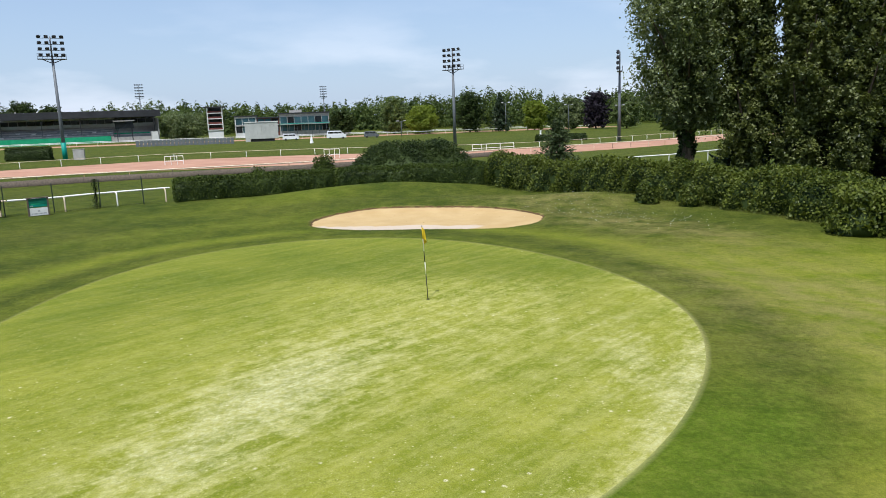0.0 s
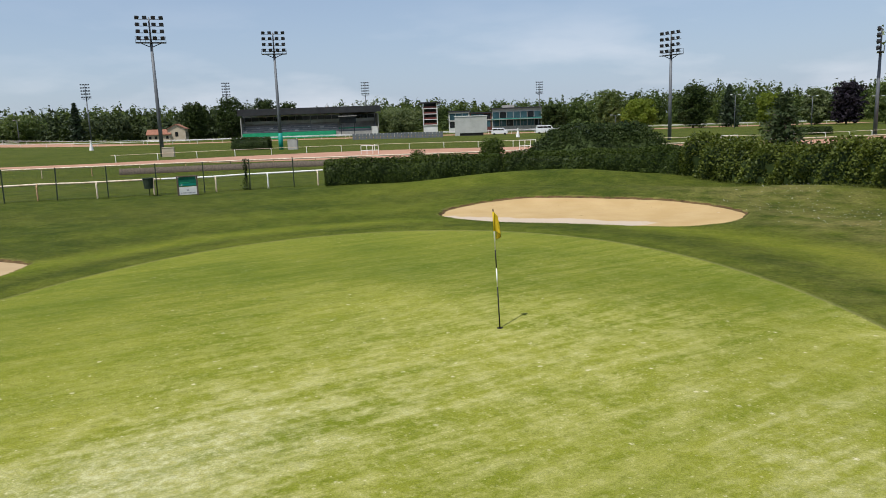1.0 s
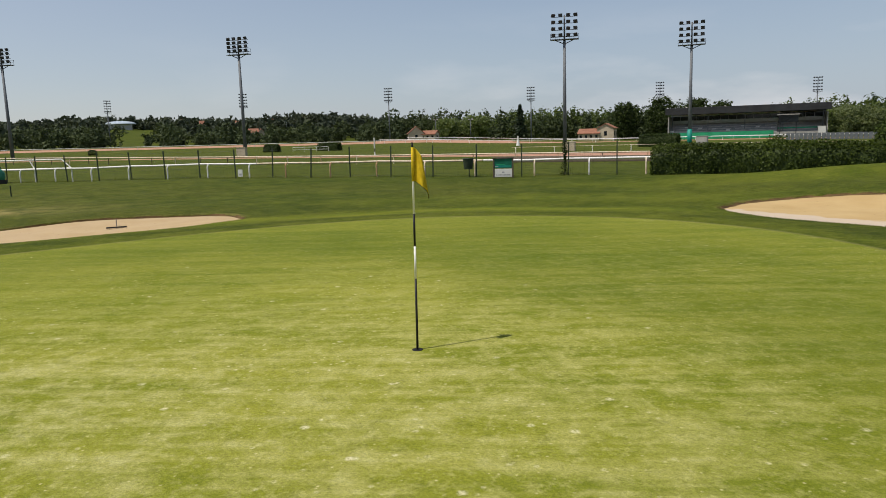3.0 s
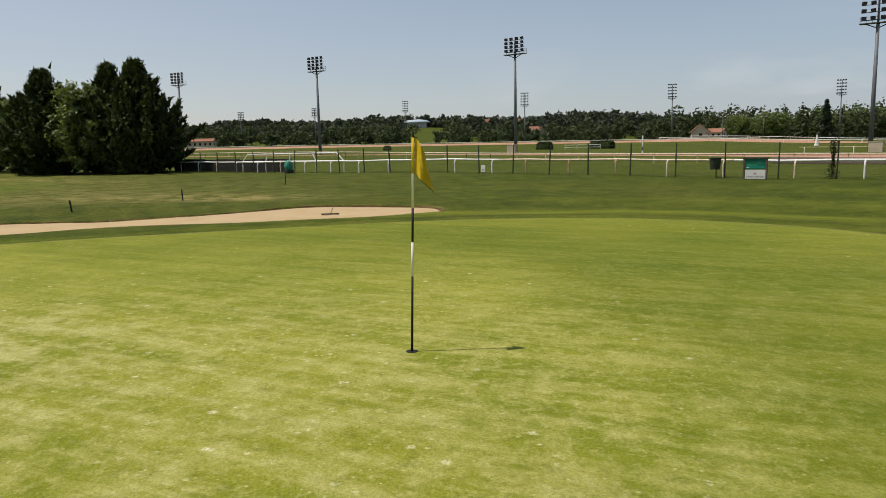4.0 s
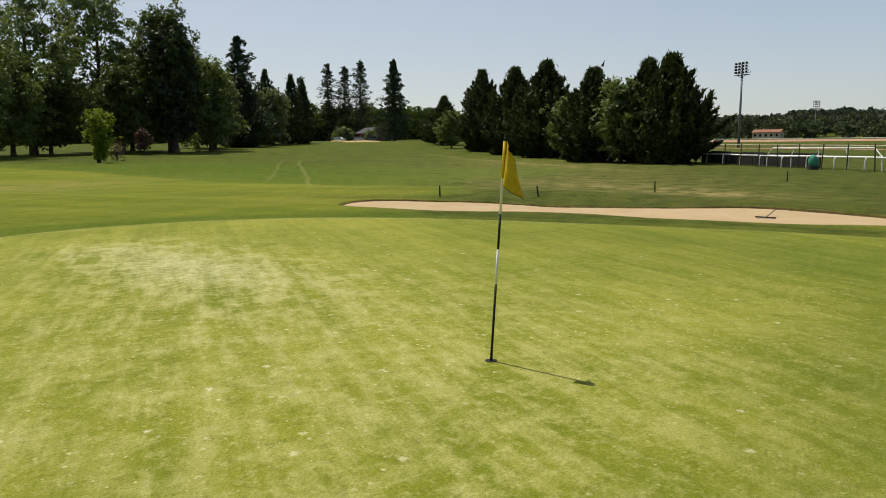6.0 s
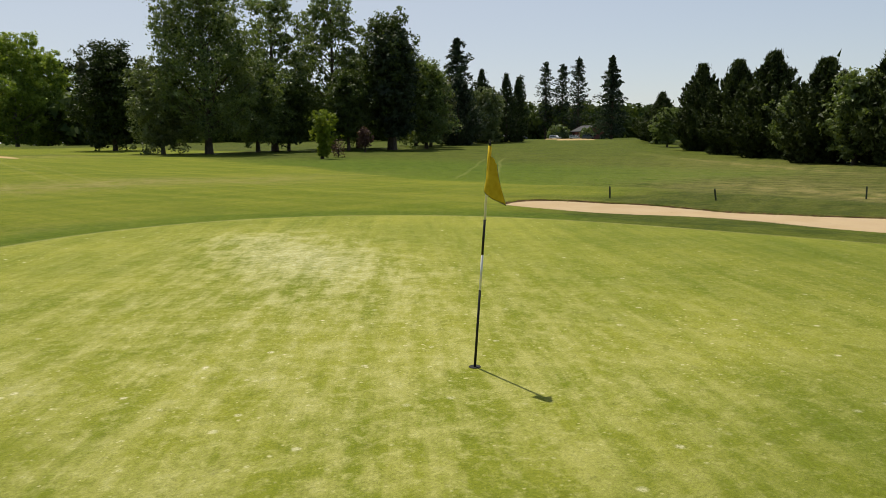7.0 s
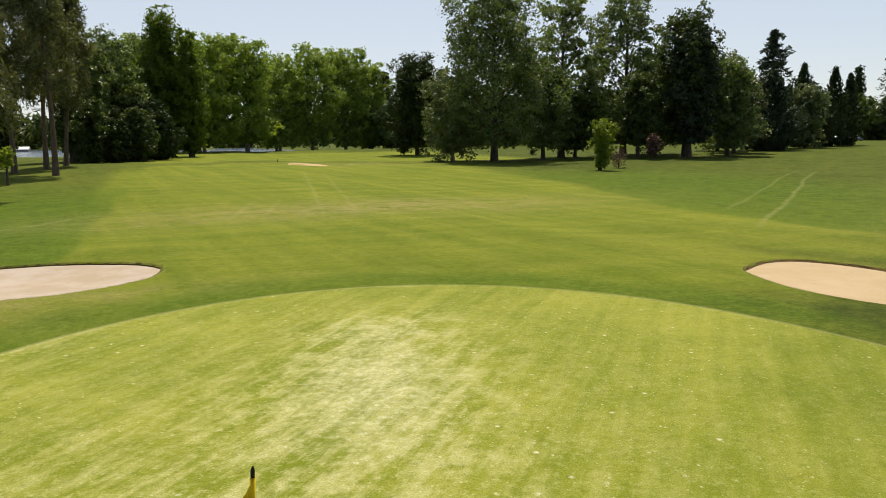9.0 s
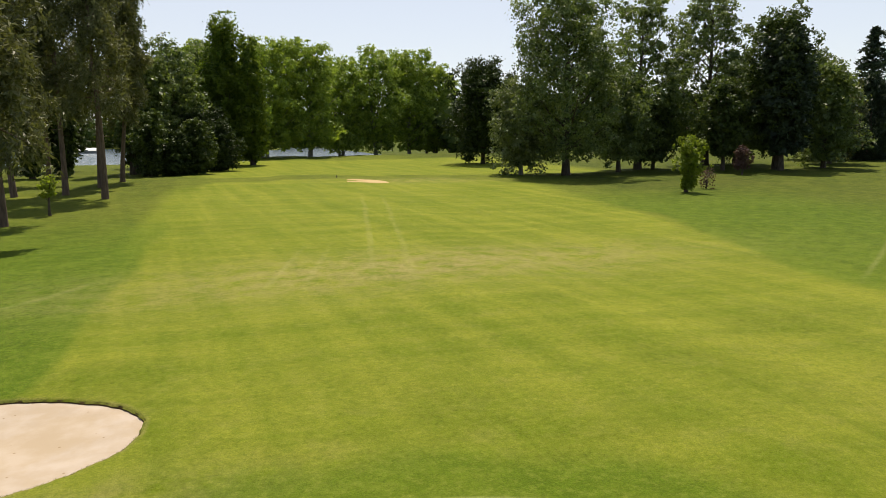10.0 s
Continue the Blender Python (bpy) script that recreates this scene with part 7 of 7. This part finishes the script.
def build_grandstand():
    a, b = Vector((-171.0, 232.5, 0)), Vector((-123.5, 260.0, 0))
    d = b - a
    L = d.length
    yaw = math.degrees(math.atan2(d.y, d.x))
    z = ground_at(-147, 246)
    base = empty("grandstand", pose(a.x, a.y, z, 0, 0, yaw), "long grandstand with a dark flat roof and grey seat terraces", "grandstand")
    # front faces local -y
    slab(base, "front_hoarding", STANDGREEN, 0.5, -0.5, 0, L * 0.68, -0.1, 2.5, "bright green hoarding")
    slab(base, "front_wall", CONCRETE, L * 0.68 + 0.2, -0.5, 0, L - 0.5, -0.1, 1.9, "pale concrete wall")
    slab(base, "stair_block", WHITEWALL, L - 3.0, -0.8, 0, L - 0.6, 6.0, 3.6, "white stair block")
    for k in range(22):
        slab(base, "seat_row", WHITEWALL if k % 3 == 0 else TERRACE, 0.6 + k * L * 0.031, 1.9 + 1.2 * (k % 4), 2.8 + 0.45 * (k % 4), 0.6 + (k + 0.8) * L * 0.031, 2.5 + 1.2 * (k % 4), 3.35 + 0.45 * (k % 4))
    for k in range(9):
        slab(base, "terrace", TERRACE if k % 2 else CONCRETE, 0.4, 0.0 + k * 1.0, 0, L * 0.70, 1.0 + k * 1.0, 2.3 + 0.40 * k, "grey seat terrace")
    for k in range(6):
        slab(base, "terrace", STANDGREEN if k == 4 else CONCRETE if k % 2 else TERRACE, L * 0.70 + 0.3, 0.0 + k * 1.2, 0, L - 0.4, 1.2 + k * 1.2, 1.5 + 0.5 * k)
    slab(base, "back_wall", CONCRETE, 0, 11.0, 0, L, 11.5, 10.0)
    slab(base, "lounge_front", SCREENGREY, 0.4, 8.9, 5.9, L - 0.4, 9.2, 7.2, "pale parapet band")
    for k in range(18):
        x0 = 0.8 + k * (L - 1.6) / 18
        slab(base, "window", GLASSDARK, x0, 9.6, 7.2, x0 + (L - 1.6) / 18 - 0.25, 9.75, 8.8)
    slab(base, "upper_band", SCREENGREY, 0.2, 8.9, 8.8, L * 0.72, 9.4, 9.4, "pale band under the roof")
    slab(base, "upper_wall", ROOFDARK, 0.2, 9.5, 9.3, L - 0.2, 11.0, 11.0)
    bm = bmesh.new()
    box(bm, -0.8, -1.5, 10.9, L + 0.8, 12.2, 11.4, 0.05)
    bmesh.ops.rotate(bm, cent=(0, 12, 11), matrix=Matrix.Rotation(radians(-2.0), 3, "X"), verts=bm.verts)
    roof = part("roof", bm, ROOFDARK, base, "dark flat roof")
    slab(base, "fascia", ROOFDARK, -0.8, -1.65, 9.4, L + 0.8, -1.5, 11.8, "dark roof fascia")
    for k in range(9):
        x0 = k * L / 8
        slab(base, "roof_lamp", WHITE, x0 - 0.3, -1.4, 11.9, x0 + 0.3, -1.1, 12.15)
    for x0 in (0.0, L - 0.35):
        slab(base, "end_wall", CONCRETE, x0, 0, 0, x0 + 0.35, 11.0, 8.8)
    for k in range(5):
        bm = bmesh.new()
        px = 1.5 + k * (L - 3) / 4
        rod(bm, (px, 2.2, 0), (px, 2.2, 10.9), 0.14, 0.14, 8)
        part("column", bm, STEEL, base)
    # glazed cabin on legs before the right end
    cab = empty("commentary_cabin", pose(-131.0, 247.0, ground_at(-131, 247), 0, 0, yaw), "small dark glazed cabin raised on thin legs", "cabin")
    slab(cab, "cabin", GLASSDARK, -3.2, -1.2, 5.2, 3.2, 1.2, 7.8)
    slab(cab, "cabin_roof", CONCRETE, -3.6, -1.6, 7.8, 3.6, 1.6, 8.1)
    for sx in (-2.6, 2.6):
        for sy in (-0.9, 0.9):
            bm = bmesh.new()
            rod(bm, (sx, sy, -0.2), (sx, sy, 5.2), 0.12, 0.12, 8)
            part("leg", bm, LAMP_DARK, cab)


build_grandstand()


def build_tower():
    x, y = -104.0, 268.3
    z = ground_at(x, y)
    base = empty("control_tower", pose(x, y, z, 0, 0, 20), "square tower with red-brown open floors and white slabs", "tower")
    slab(base, "plinth", WHITEWALL, -2.9, -2.6, -0.3, 2.9, 2.6, 3.4)
    for k in range(4):
        z0 = 3.4 + 2.2 * k
        slab(base, "floor_slab", WHITEWALL, -2.75, -2.9, z0, 2.75, 2.9, z0 + 0.28)
        slab(base, "core", ROOFDARK, -2.4, -1.2, z0 + 0.28, 2.4, 2.4, z0 + 2.2)
        slab(base, "balustrade", REDBROWN, -2.7, -2.85, z0 + 0.28, 2.7, -2.75, z0 + 0.95)
        slab(base, "window", GLASSDARK, -1.9, -1.3, z0 + 0.9, 1.9, -1.22, z0 + 2.0)
    for x0 in (-3.0, 2.65):
        slab(base, "side_wall", WHITEWALL, x0, -2.95, 3.4, x0 + 0.35, 2.8, 12.2)
    slab(base, "roof", ROOFDARK, -4.2, -3.6, 12.2, 4.2, 3.6, 12.7)


build_tower()


def build_office():
    a, b = Vector((-97.0, 271.0, 0)), Vector((-60.5, 281.5, 0))
    d = b - a
    L = d.length
    z = ground_at(-79, 276)
    base = empty("office_building", pose(a.x, a.y, z, 0, 0, math.degrees(math.atan2(d.y, d.x))), "long two-storey building with blue-green glazing and flat roofs", "building")
    parts = ((0, 8.5, 9.0), (8.7, 17.5, 8.2), (17.7, L, 9.6))
    for n, (x0, x1, h) in enumerate(parts):
        slab(base, "wall", WHITEWALL if n == 0 else REDBROWN if n == 1 else CONCRETE, x0, 0, -0.3, x1, 9, h - 0.5)
        slab(base, "roof", ROOFDARK, x0 - 0.3, -0.5, h - 0.5, x1 + 0.3, 9.4, h)
        w = 2.6
        k = int((x1 - x0 - 0.6) / w)
        for i in range(k):
            for s, zz in enumerate((2.2, 5.4)):
                xx = x0 + 0.4 + i * (x1 - x0 - 0.6) / k
                win = slab(base, "window", GLASSDARK if (i + s + n) % 4 == 0 else GLASSBLUE, xx, -0.10, zz, xx + (x1 - x0 - 0.6) / k - 0.22, -0.02, min(zz + 2.5, h - 0.7))
        slab(base, "floor_band", TEAL if n == 2 else CONCRETE, x0, -0.35, 4.8, x1, -0.02, 5.25)
    for k in range(7):
        slab(base, "canopy_post", STEEL, 18.5 + k * 3.0, -1.7, -0.2, 18.65 + k * 3.0, -1.55, 4.8)
    slab(base, "canopy", CONCRETE, 17.8, -2.0, 4.8, L, -0.4, 5.0)
    slab(base, "roof_box", CONCRETE, 22, 2, 9.6, 27, 6, 10.6)


build_office()


def build_screen():
    a, b = Vector((-71.8, 205.5, 0)), Vector((-62.1, 208.6, 0))
    d = b - a
    L = d.length
    z = ground_at(-67, 207)
    base = empty("screen_building", pose(a.x, a.y, z, 0, 0, math.degrees(math.atan2(d.y, d.x))), "pale grey boxy screen building with a black block for its shaded open foot", "screen")
    for k in range(8):
        slab(base, "panel", SCREENGREY, k * L / 8 + 0.01, 0, 0.9, (k + 1) * L / 8 - 0.01, 2.4, 6.0)
    # black block stands in for the shaded opening below the panels
    slab(base, "foot", DARKBOARD, 1.6, 0.25, -0.2, L - 1.2, 2.2, 0.9)
    slab(base, "end_foot", SCREENGREY, 0, 0, -0.2, 1.5, 2.4, 0.9)
    slab(base, "cap", WHITEWALL, -0.15, -0.15, 6.0, L + 0.15, 2.5, 6.25)


build_screen()


def build_house(x, y, w, d, eave, ridge, yaw, wall, roofmat, label, wins=3, name="house", group=""):
    z = ground_at(x, y)
    base = empty(name, pose(x, y, z, 0, 0, yaw), label, "house", group)
    slab(base, "wall", wall, -w / 2, -d / 2, -0.5, w / 2, d / 2, eave)
    bm = bmesh.new()
    for sy in (-1, 1):
        vs = [bm.verts.new(p) for p in ((-w / 2 - 0.4, sy * (d / 2 + 0.5), eave - 0.25), (w / 2 + 0.4, sy * (d / 2 + 0.5), eave - 0.25), (w / 2 + 0.4, 0, ridge), (-w / 2 - 0.4, 0, ridge),
                                          (-w / 2 - 0.4, sy * (d / 2 + 0.5), eave), (w / 2 + 0.4, sy * (d / 2 + 0.5), eave), (w / 2 + 0.4, 0, ridge + 0.25), (-w / 2 - 0.4, 0, ridge + 0.25))]
        for q in ((0, 1, 2, 3), (7, 6, 5, 4), (0, 4, 5, 1), (1, 5, 6, 2), (2, 6, 7, 3), (3, 7, 4, 0)):
            bm.faces.new([vs[i] for i in q])
    bmesh.ops.recalc_face_normals(bm, faces=bm.faces)
    roof = part("roof", bm, roofmat, base)
    for sx in (-1, 1):
        bm = bmesh.new()
        vs = [bm.verts.new(p) for p in ((sx * w / 2, -d / 2, eave - 0.02), (sx * w / 2, d / 2, eave - 0.02), (sx * w / 2, 0, ridge - 0.05), (sx * (w / 2 - 0.2), -d / 2, eave - 0.02), (sx * (w / 2 - 0.2), d / 2, eave - 0.02), (sx * (w / 2 - 0.2), 0, ridge - 0.05))]
        bm.faces.new([vs[0], vs[1], vs[2]])
        bm.faces.new([vs[5], vs[4], vs[3]])
        for q in ((0, 3, 4, 1), (1, 4, 5, 2), (2, 5, 3, 0)):
            bm.faces.new([vs[i] for i in q])
        part("gable", bm, wall, base)
    for k in range(wins):
        x0 = -w / 2 + w * (k + 0.5) / wins
        slab(base, "window", GLASSDARK, x0 - 0.5, -d / 2 - 0.05, eave * 0.38, x0 + 0.5, -d / 2 - 0.01, eave * 0.75)
    for sx in (-1, 1):
        slab(base, "window", GLASSDARK, sx * (w / 2 + 0.03) - 0.02, -0.6, eave * 0.4, sx * (w / 2 + 0.03) + 0.02, 0.6, eave * 0.75)
    return base


build_house(-211.0, 232.5, 9, 6, 3.0, 4.8, 30, PALEWALL, ROOFTILE, "low cream house with a brown tiled roof", 4)
build_house(-205.0, 236.5, 6, 7, 5.2, 7.0, 118, PALEWALL, ROOFTILE, "taller cream gabled house by the racecourse", 2)
build_house(-267.0, 179.5, 7, 7, 3.0, 6.0, 150, PALEWALL, ROOFTILE, "cream gabled house beside a slim mast", 1)
build_house(-262.5, 184.0, 7, 6, 2.6, 4.0, 35, PALEWALL, ROOFTILE, "low cream house with a tiled roof", 3)
build_house(-230.0, -160.0, 12, 8, 3.0, 5.0, 60, REDBROWN, ROOFDARK, "low reddish clubhouse among trees", 3)
rngh = np.random.default_rng(9)
for k in range(12):
    b = 64.5 + 1.3 * k + rngh.uniform(-0.3, 0.3) if k < 8 else rngh.uniform(60, 74)
    x, y = polar(b, rngh.uniform(600, 640) if k < 9 else rngh.uniform(478, 505))
    z = ground_at(x, y)
    build_house(x, y, rngh.uniform(5, 7), rngh.uniform(5, 6), rngh.uniform(6.0, 8.0) if k < 9 else rngh.uniform(4, 6), rngh.uniform(8.8, 10.2) if k < 9 else rngh.uniform(6.5, 7.5), rngh.uniform(0, 180), WHITEWALL if k % 3 else PALEWALL, ROOFTILE, "pale house with a tiled roof on the wooded hillside", 3, group="houses on the hillside")


def build_pavilion():
    x, y = polar(78.05, 606)
    z = ground_at(x, y)
    base = empty("pavilion", pose(x, y, z, 0, 0, 80), "long hall with a pale curved roof on the hillside", "hall")
    slab(base, "wall", SCREENGREY, -8, -8, -1, 8, 8, 3.8)
    bm = bmesh.new()
    bmesh.ops.create_uvsphere(bm, u_segments=28, v_segments=12, radius=1)
    for v in bm.verts:
        v.co = Vector((v.co.x * 11.5, v.co.y * 10.5, 4.0 + max(-0.12, v.co.z) * 2.5))
    part("roof", bm, PALEGLASS, base, "pale bluish curved roof")
    slab(base, "annex", SCREENGREY, -24, -6, -1, -9.2, 6, 3.2)
    slab(base, "annex_roof", SCREENGREY, -24.5, -7, 3.2, -8.9, 7, 3.7)


build_pavilion()


# ---- vehicles ----
def wheel_mesh():
    bm = bmesh.new()
    bmesh.ops.create_cone(bm, cap_ends=True, segments=16, radius1=0.33, radius2=0.33, depth=0.22)
    bmesh.ops.rotate(bm, cent=(0, 0, 0), matrix=Matrix.Rotation(math.pi / 2, 3, "X"), verts=bm.verts)
    me = bpy.data.meshes.new("wheel")
    bm.to_mesh(me)
    bm.free()
    me.materials.append(TYRE)
    return me


WHEEL = wheel_mesh()


def build_vehicle(x, y, yaw, length, hgt, paint, label, van=True):
    z = ground_at(x, y)
    base = empty("van" if van else "car", pose(x, y, z + 0.05, 0, 0, yaw), label, "van" if van else "car", "parked vehicles")
    w = 1.8
    bm = bmesh.new()
    prof = [(-0.5, 0.35), (-0.5, 0.85), (-0.48, 0.62 * hgt if van else 0.9), (-0.44, hgt), (0.22 if van else 0.05, hgt), (0.36 if van else 0.24, hgt * 0.60), (0.49, hgt * 0.52), (0.5, 0.35)]
    ring = []
    for sy in (-1, 1):
        ring.append([bm.verts.new((px * length, sy * w / 2 * (0.9 if pz > hgt * 0.8 else 1), pz)) for px, pz in prof])
    bm.faces.new(ring[0][::-1])
    bm.faces.new(ring[1])
    for i in range(len(prof)):
        j = (i + 1) % len(prof)
        bm.faces.new([ring[0][i], ring[0][j], ring[1][j], ring[1][i]])
    bmesh.ops.recalc_face_normals(bm, faces=bm.faces)
    body = part("body", bm, paint, base)
    for sy in (-1, 1):
        for x0, x1 in ((-0.42, -0.14), (-0.12, 0.08), (0.10, 0.26)):
            slab(base, "side_window", GLASSDARK, x0 * length, sy * (w / 2 - 0.03) - 0.02, hgt * 0.60, x1 * length, sy * (w / 2 - 0.03) + 0.02, hgt * 0.88)
    for px in (-0.32, 0.33):
        for sy in (-1, 1):
            ob = new("wheel", WHEEL)
            ob.parent = base
            ob.location = (px * length, sy * (w / 2 - 0.08), 0.28)
    return base


for x, y, yaw, L, h, m, lab in ((-59.0, 212.0, 10, 5.2, 2.1, CARWHITE, "white van parked by the racetrack"), (-45.0, 216.0, 15, 6.4, 2.6, CARWHITE, "long white van parked by the racetrack"), (-34.0, 220.0, 10, 5.0, 2.1, CARGREY, "grey van parked by the racetrack")):
    build_vehicle(x, y, yaw, L, h, m, lab)
for k, (x, y) in enumerate(((-196, -172), (-201, -174), (-206, -175.5), (-211, -177), (-220, -168), (-226, -163), (-219, -152), (-224, -148))):
    build_vehicle(x, y, 40 + 13 * k, 4.4, 1.6, (CARWHITE, CARGREY, CARGREY, CARGREY, CARWHITE)[k % 5], ("white car", "grey car", "grey car", "grey car", "white car")[k % 5] + " parked far off under the trees", False)

# long low sheds beyond the far bend, slim lamp posts, grey paling before the stands
build_house(-392.0, -31.7, 13, 7, 3.4, 4.6, 78, PALEWALL, ROOFTILE, "long low shed with a tiled roof beyond the racecourse", 5, "shed", "sheds beyond the racecourse")


def build_lamp_post(x, y, hgt):
    z = ground_at(x, y)
    base = empty("lamp_post", pose(x, y, z), "slim grey lamp post with two short arms", "lamp post", "lamp posts")
    bm = bmesh.new()
    rod(bm, (0, 0, -0.2), (0, 0, hgt), 0.13, 0.08, 8)
    part("pole", bm, STEEL, base, "", True)
    for sx in (-1, 1):
        bm = bmesh.new()
        rod(bm, (0, 0, hgt), (sx * 0.9, 0, hgt + 0.2), 0.05, 0.05, 6)
        arm = part("arm", bm, STEEL, base)
        bm = bmesh.new()
        box(bm, sx * 1.2 - 0.4, -0.2, hgt + 0.15, sx * 1.2 + 0.4, 0.2, hgt + 0.32, 0.04)
        part("lamp_head", bm, WHITEWALL, arm)


for x, y, h in ((11.0, 234.9, 10.2), (32.5, 233.2, 9.0), (48.3, 225.7, 8.2), (-24.4, 223.7, 5.0), (-238, 170, 8.0), (-225, 178, 8.0)):
    build_lamp_post(x, y, h)


def build_paling():
    a, b = Vector((-96.3, 182.7, 0)), Vector((-71.2, 193.0, 0))
    n = 26
    o = Vector((a.x, a.y, ground_at(a.x, a.y)))
    base = empty("paling", Matrix.Translation(o), "grey paling of upright boards between the infield and the stands", "fence")
    ang = math.atan2((b - a).y, (b - a).x)
    bm = bmesh.new()
    box(bm, 0.02, -0.04, -0.2, (b - a).length / n - 0.10, 0.04, 1.75, 0.01)
    me = bpy.data.meshes.new("board_panel")
    bm.to_mesh(me)
    bm.free()
    me.materials.append(STEEL)
    for i in range(n):
        p = a.lerp(b, i / n)
        p.z = ground_at(p.x, p.y)
        ob = new("board_panel", me)
        ob.parent = base
        ob.matrix_basis = Matrix.Translation(p - o) @ Matrix.Rotation(ang, 4, "Z")


build_paling()

# boat jetty roof across the lake
build_house(64.0, -322.0, 15, 6, 2.4, 3.2, 5, CONCRETE, WHITEWALL, "long low white boathouse across the lake", 5, "boathouse")


# ---- small growth ----
def grass_blades(name, at, seed, hgt, label, mat=None):
    rng = np.random.default_rng(seed)
    n = len(at)
    a = rng.uniform(0, 6.28, n)
    side = np.stack([np.cos(a), np.sin(a), 0 * a], 1) * 0.004
    lean = rng.normal(size=(n, 3)) * 0.35
    lean[:, 2] = 1
    h = hgt * rng.uniform(0.5, 1.3, (n, 1))
    tip = at + lean * h
    v = np.stack([at - side - np.array([0, 0, 0.01]), at + side - np.array([0, 0, 0.01]), tip + side * 0.3, tip - side * 0.3], 1).reshape(-1, 3)
    me = raw(name, v, np.arange(4 * n, dtype=np.int32).reshape(-1, 4))
    floats(me, "tone", np.repeat(np.clip(rng.normal(0.3, 0.3, n), 0, 1), 4))
    tagged(link_mesh(name, me, mat or GRASS_TUFT), label, "grass", kind="stuff")


def lip_grass(k, n, seed):
    rng = np.random.default_rng(seed)
    cx, cy, rad, _, _ = BUNKERS[k]
    th = rng.uniform(0, 2 * math.pi, n)
    r = rad(th) + np.abs(rng.normal(0, 0.09, n)) - 0.01
    x, y = cx + r * np.cos(th), cy + r * np.sin(th)
    return np.stack([x, y, height(x, y) + 0.005], 1)


grass_blades("lip_grass", np.concatenate([lip_grass(0, 7000, 1), lip_grass(1, 7000, 2), lip_grass(2, 4000, 3)]), 6, 0.018, "uneven grass hanging over the bunker lips")


def strip_grass(pts, spread, n, seed):
    rng = np.random.default_rng(seed)
    pts = np.array(pts)
    i = rng.integers(0, len(pts) - 1, n)
    u = rng.random((n, 1))
    p = pts[i] + (pts[i + 1] - pts[i]) * u + rng.normal(size=(n, 2)) * spread
    return np.stack([p[:, 0], p[:, 1], height(p[:, 0], p[:, 1])], 1)


fence_line = [along(s, -0.05) for s in range(0, 80, 6)]
grass_blades("fence_grass", strip_grass(fence_line, 0.16, 9000, 8), 9, 0.16, "longer grass left along the fence")
hedge_line = [(1.6, 31.2), (7.8, 26.2), (13.2, 20.0), (15.6, 16.2), (17.2, 12.0), (17.9, 8.0)]
grass_blades("hedge_grass", strip_grass(hedge_line, 0.22, 7000, 10), 11, 0.12, "longer grass and weeds along the hedge foot")


def daisies():
    rng = np.random.default_rng(21)
    n = 420
    c = rng.integers(0, 4, n)
    cx, cy = np.array([6.5, 8.5, 11.0, 7.2])[c], np.array([19.5, 17.0, 15.0, 23.0])[c]
    p = np.stack([cx + rng.normal(0, 1.3, n), cy + rng.normal(0, 1.3, n)], 1)
    at = np.stack([p[:, 0], p[:, 1], height(p[:, 0], p[:, 1]) + 0.04], 1)
    v, f = leaf_quads(rng, at, np.tile((0, 0, 1.0), (n, 1)), 0.045, 0.9, 0.9)
    me = raw("clover_flowers", v, f)
    tagged(link_mesh("clover_flowers", me, WHITE), "scattered small white clover flowers in the rough", "flowers", kind="stuff")


daisies()
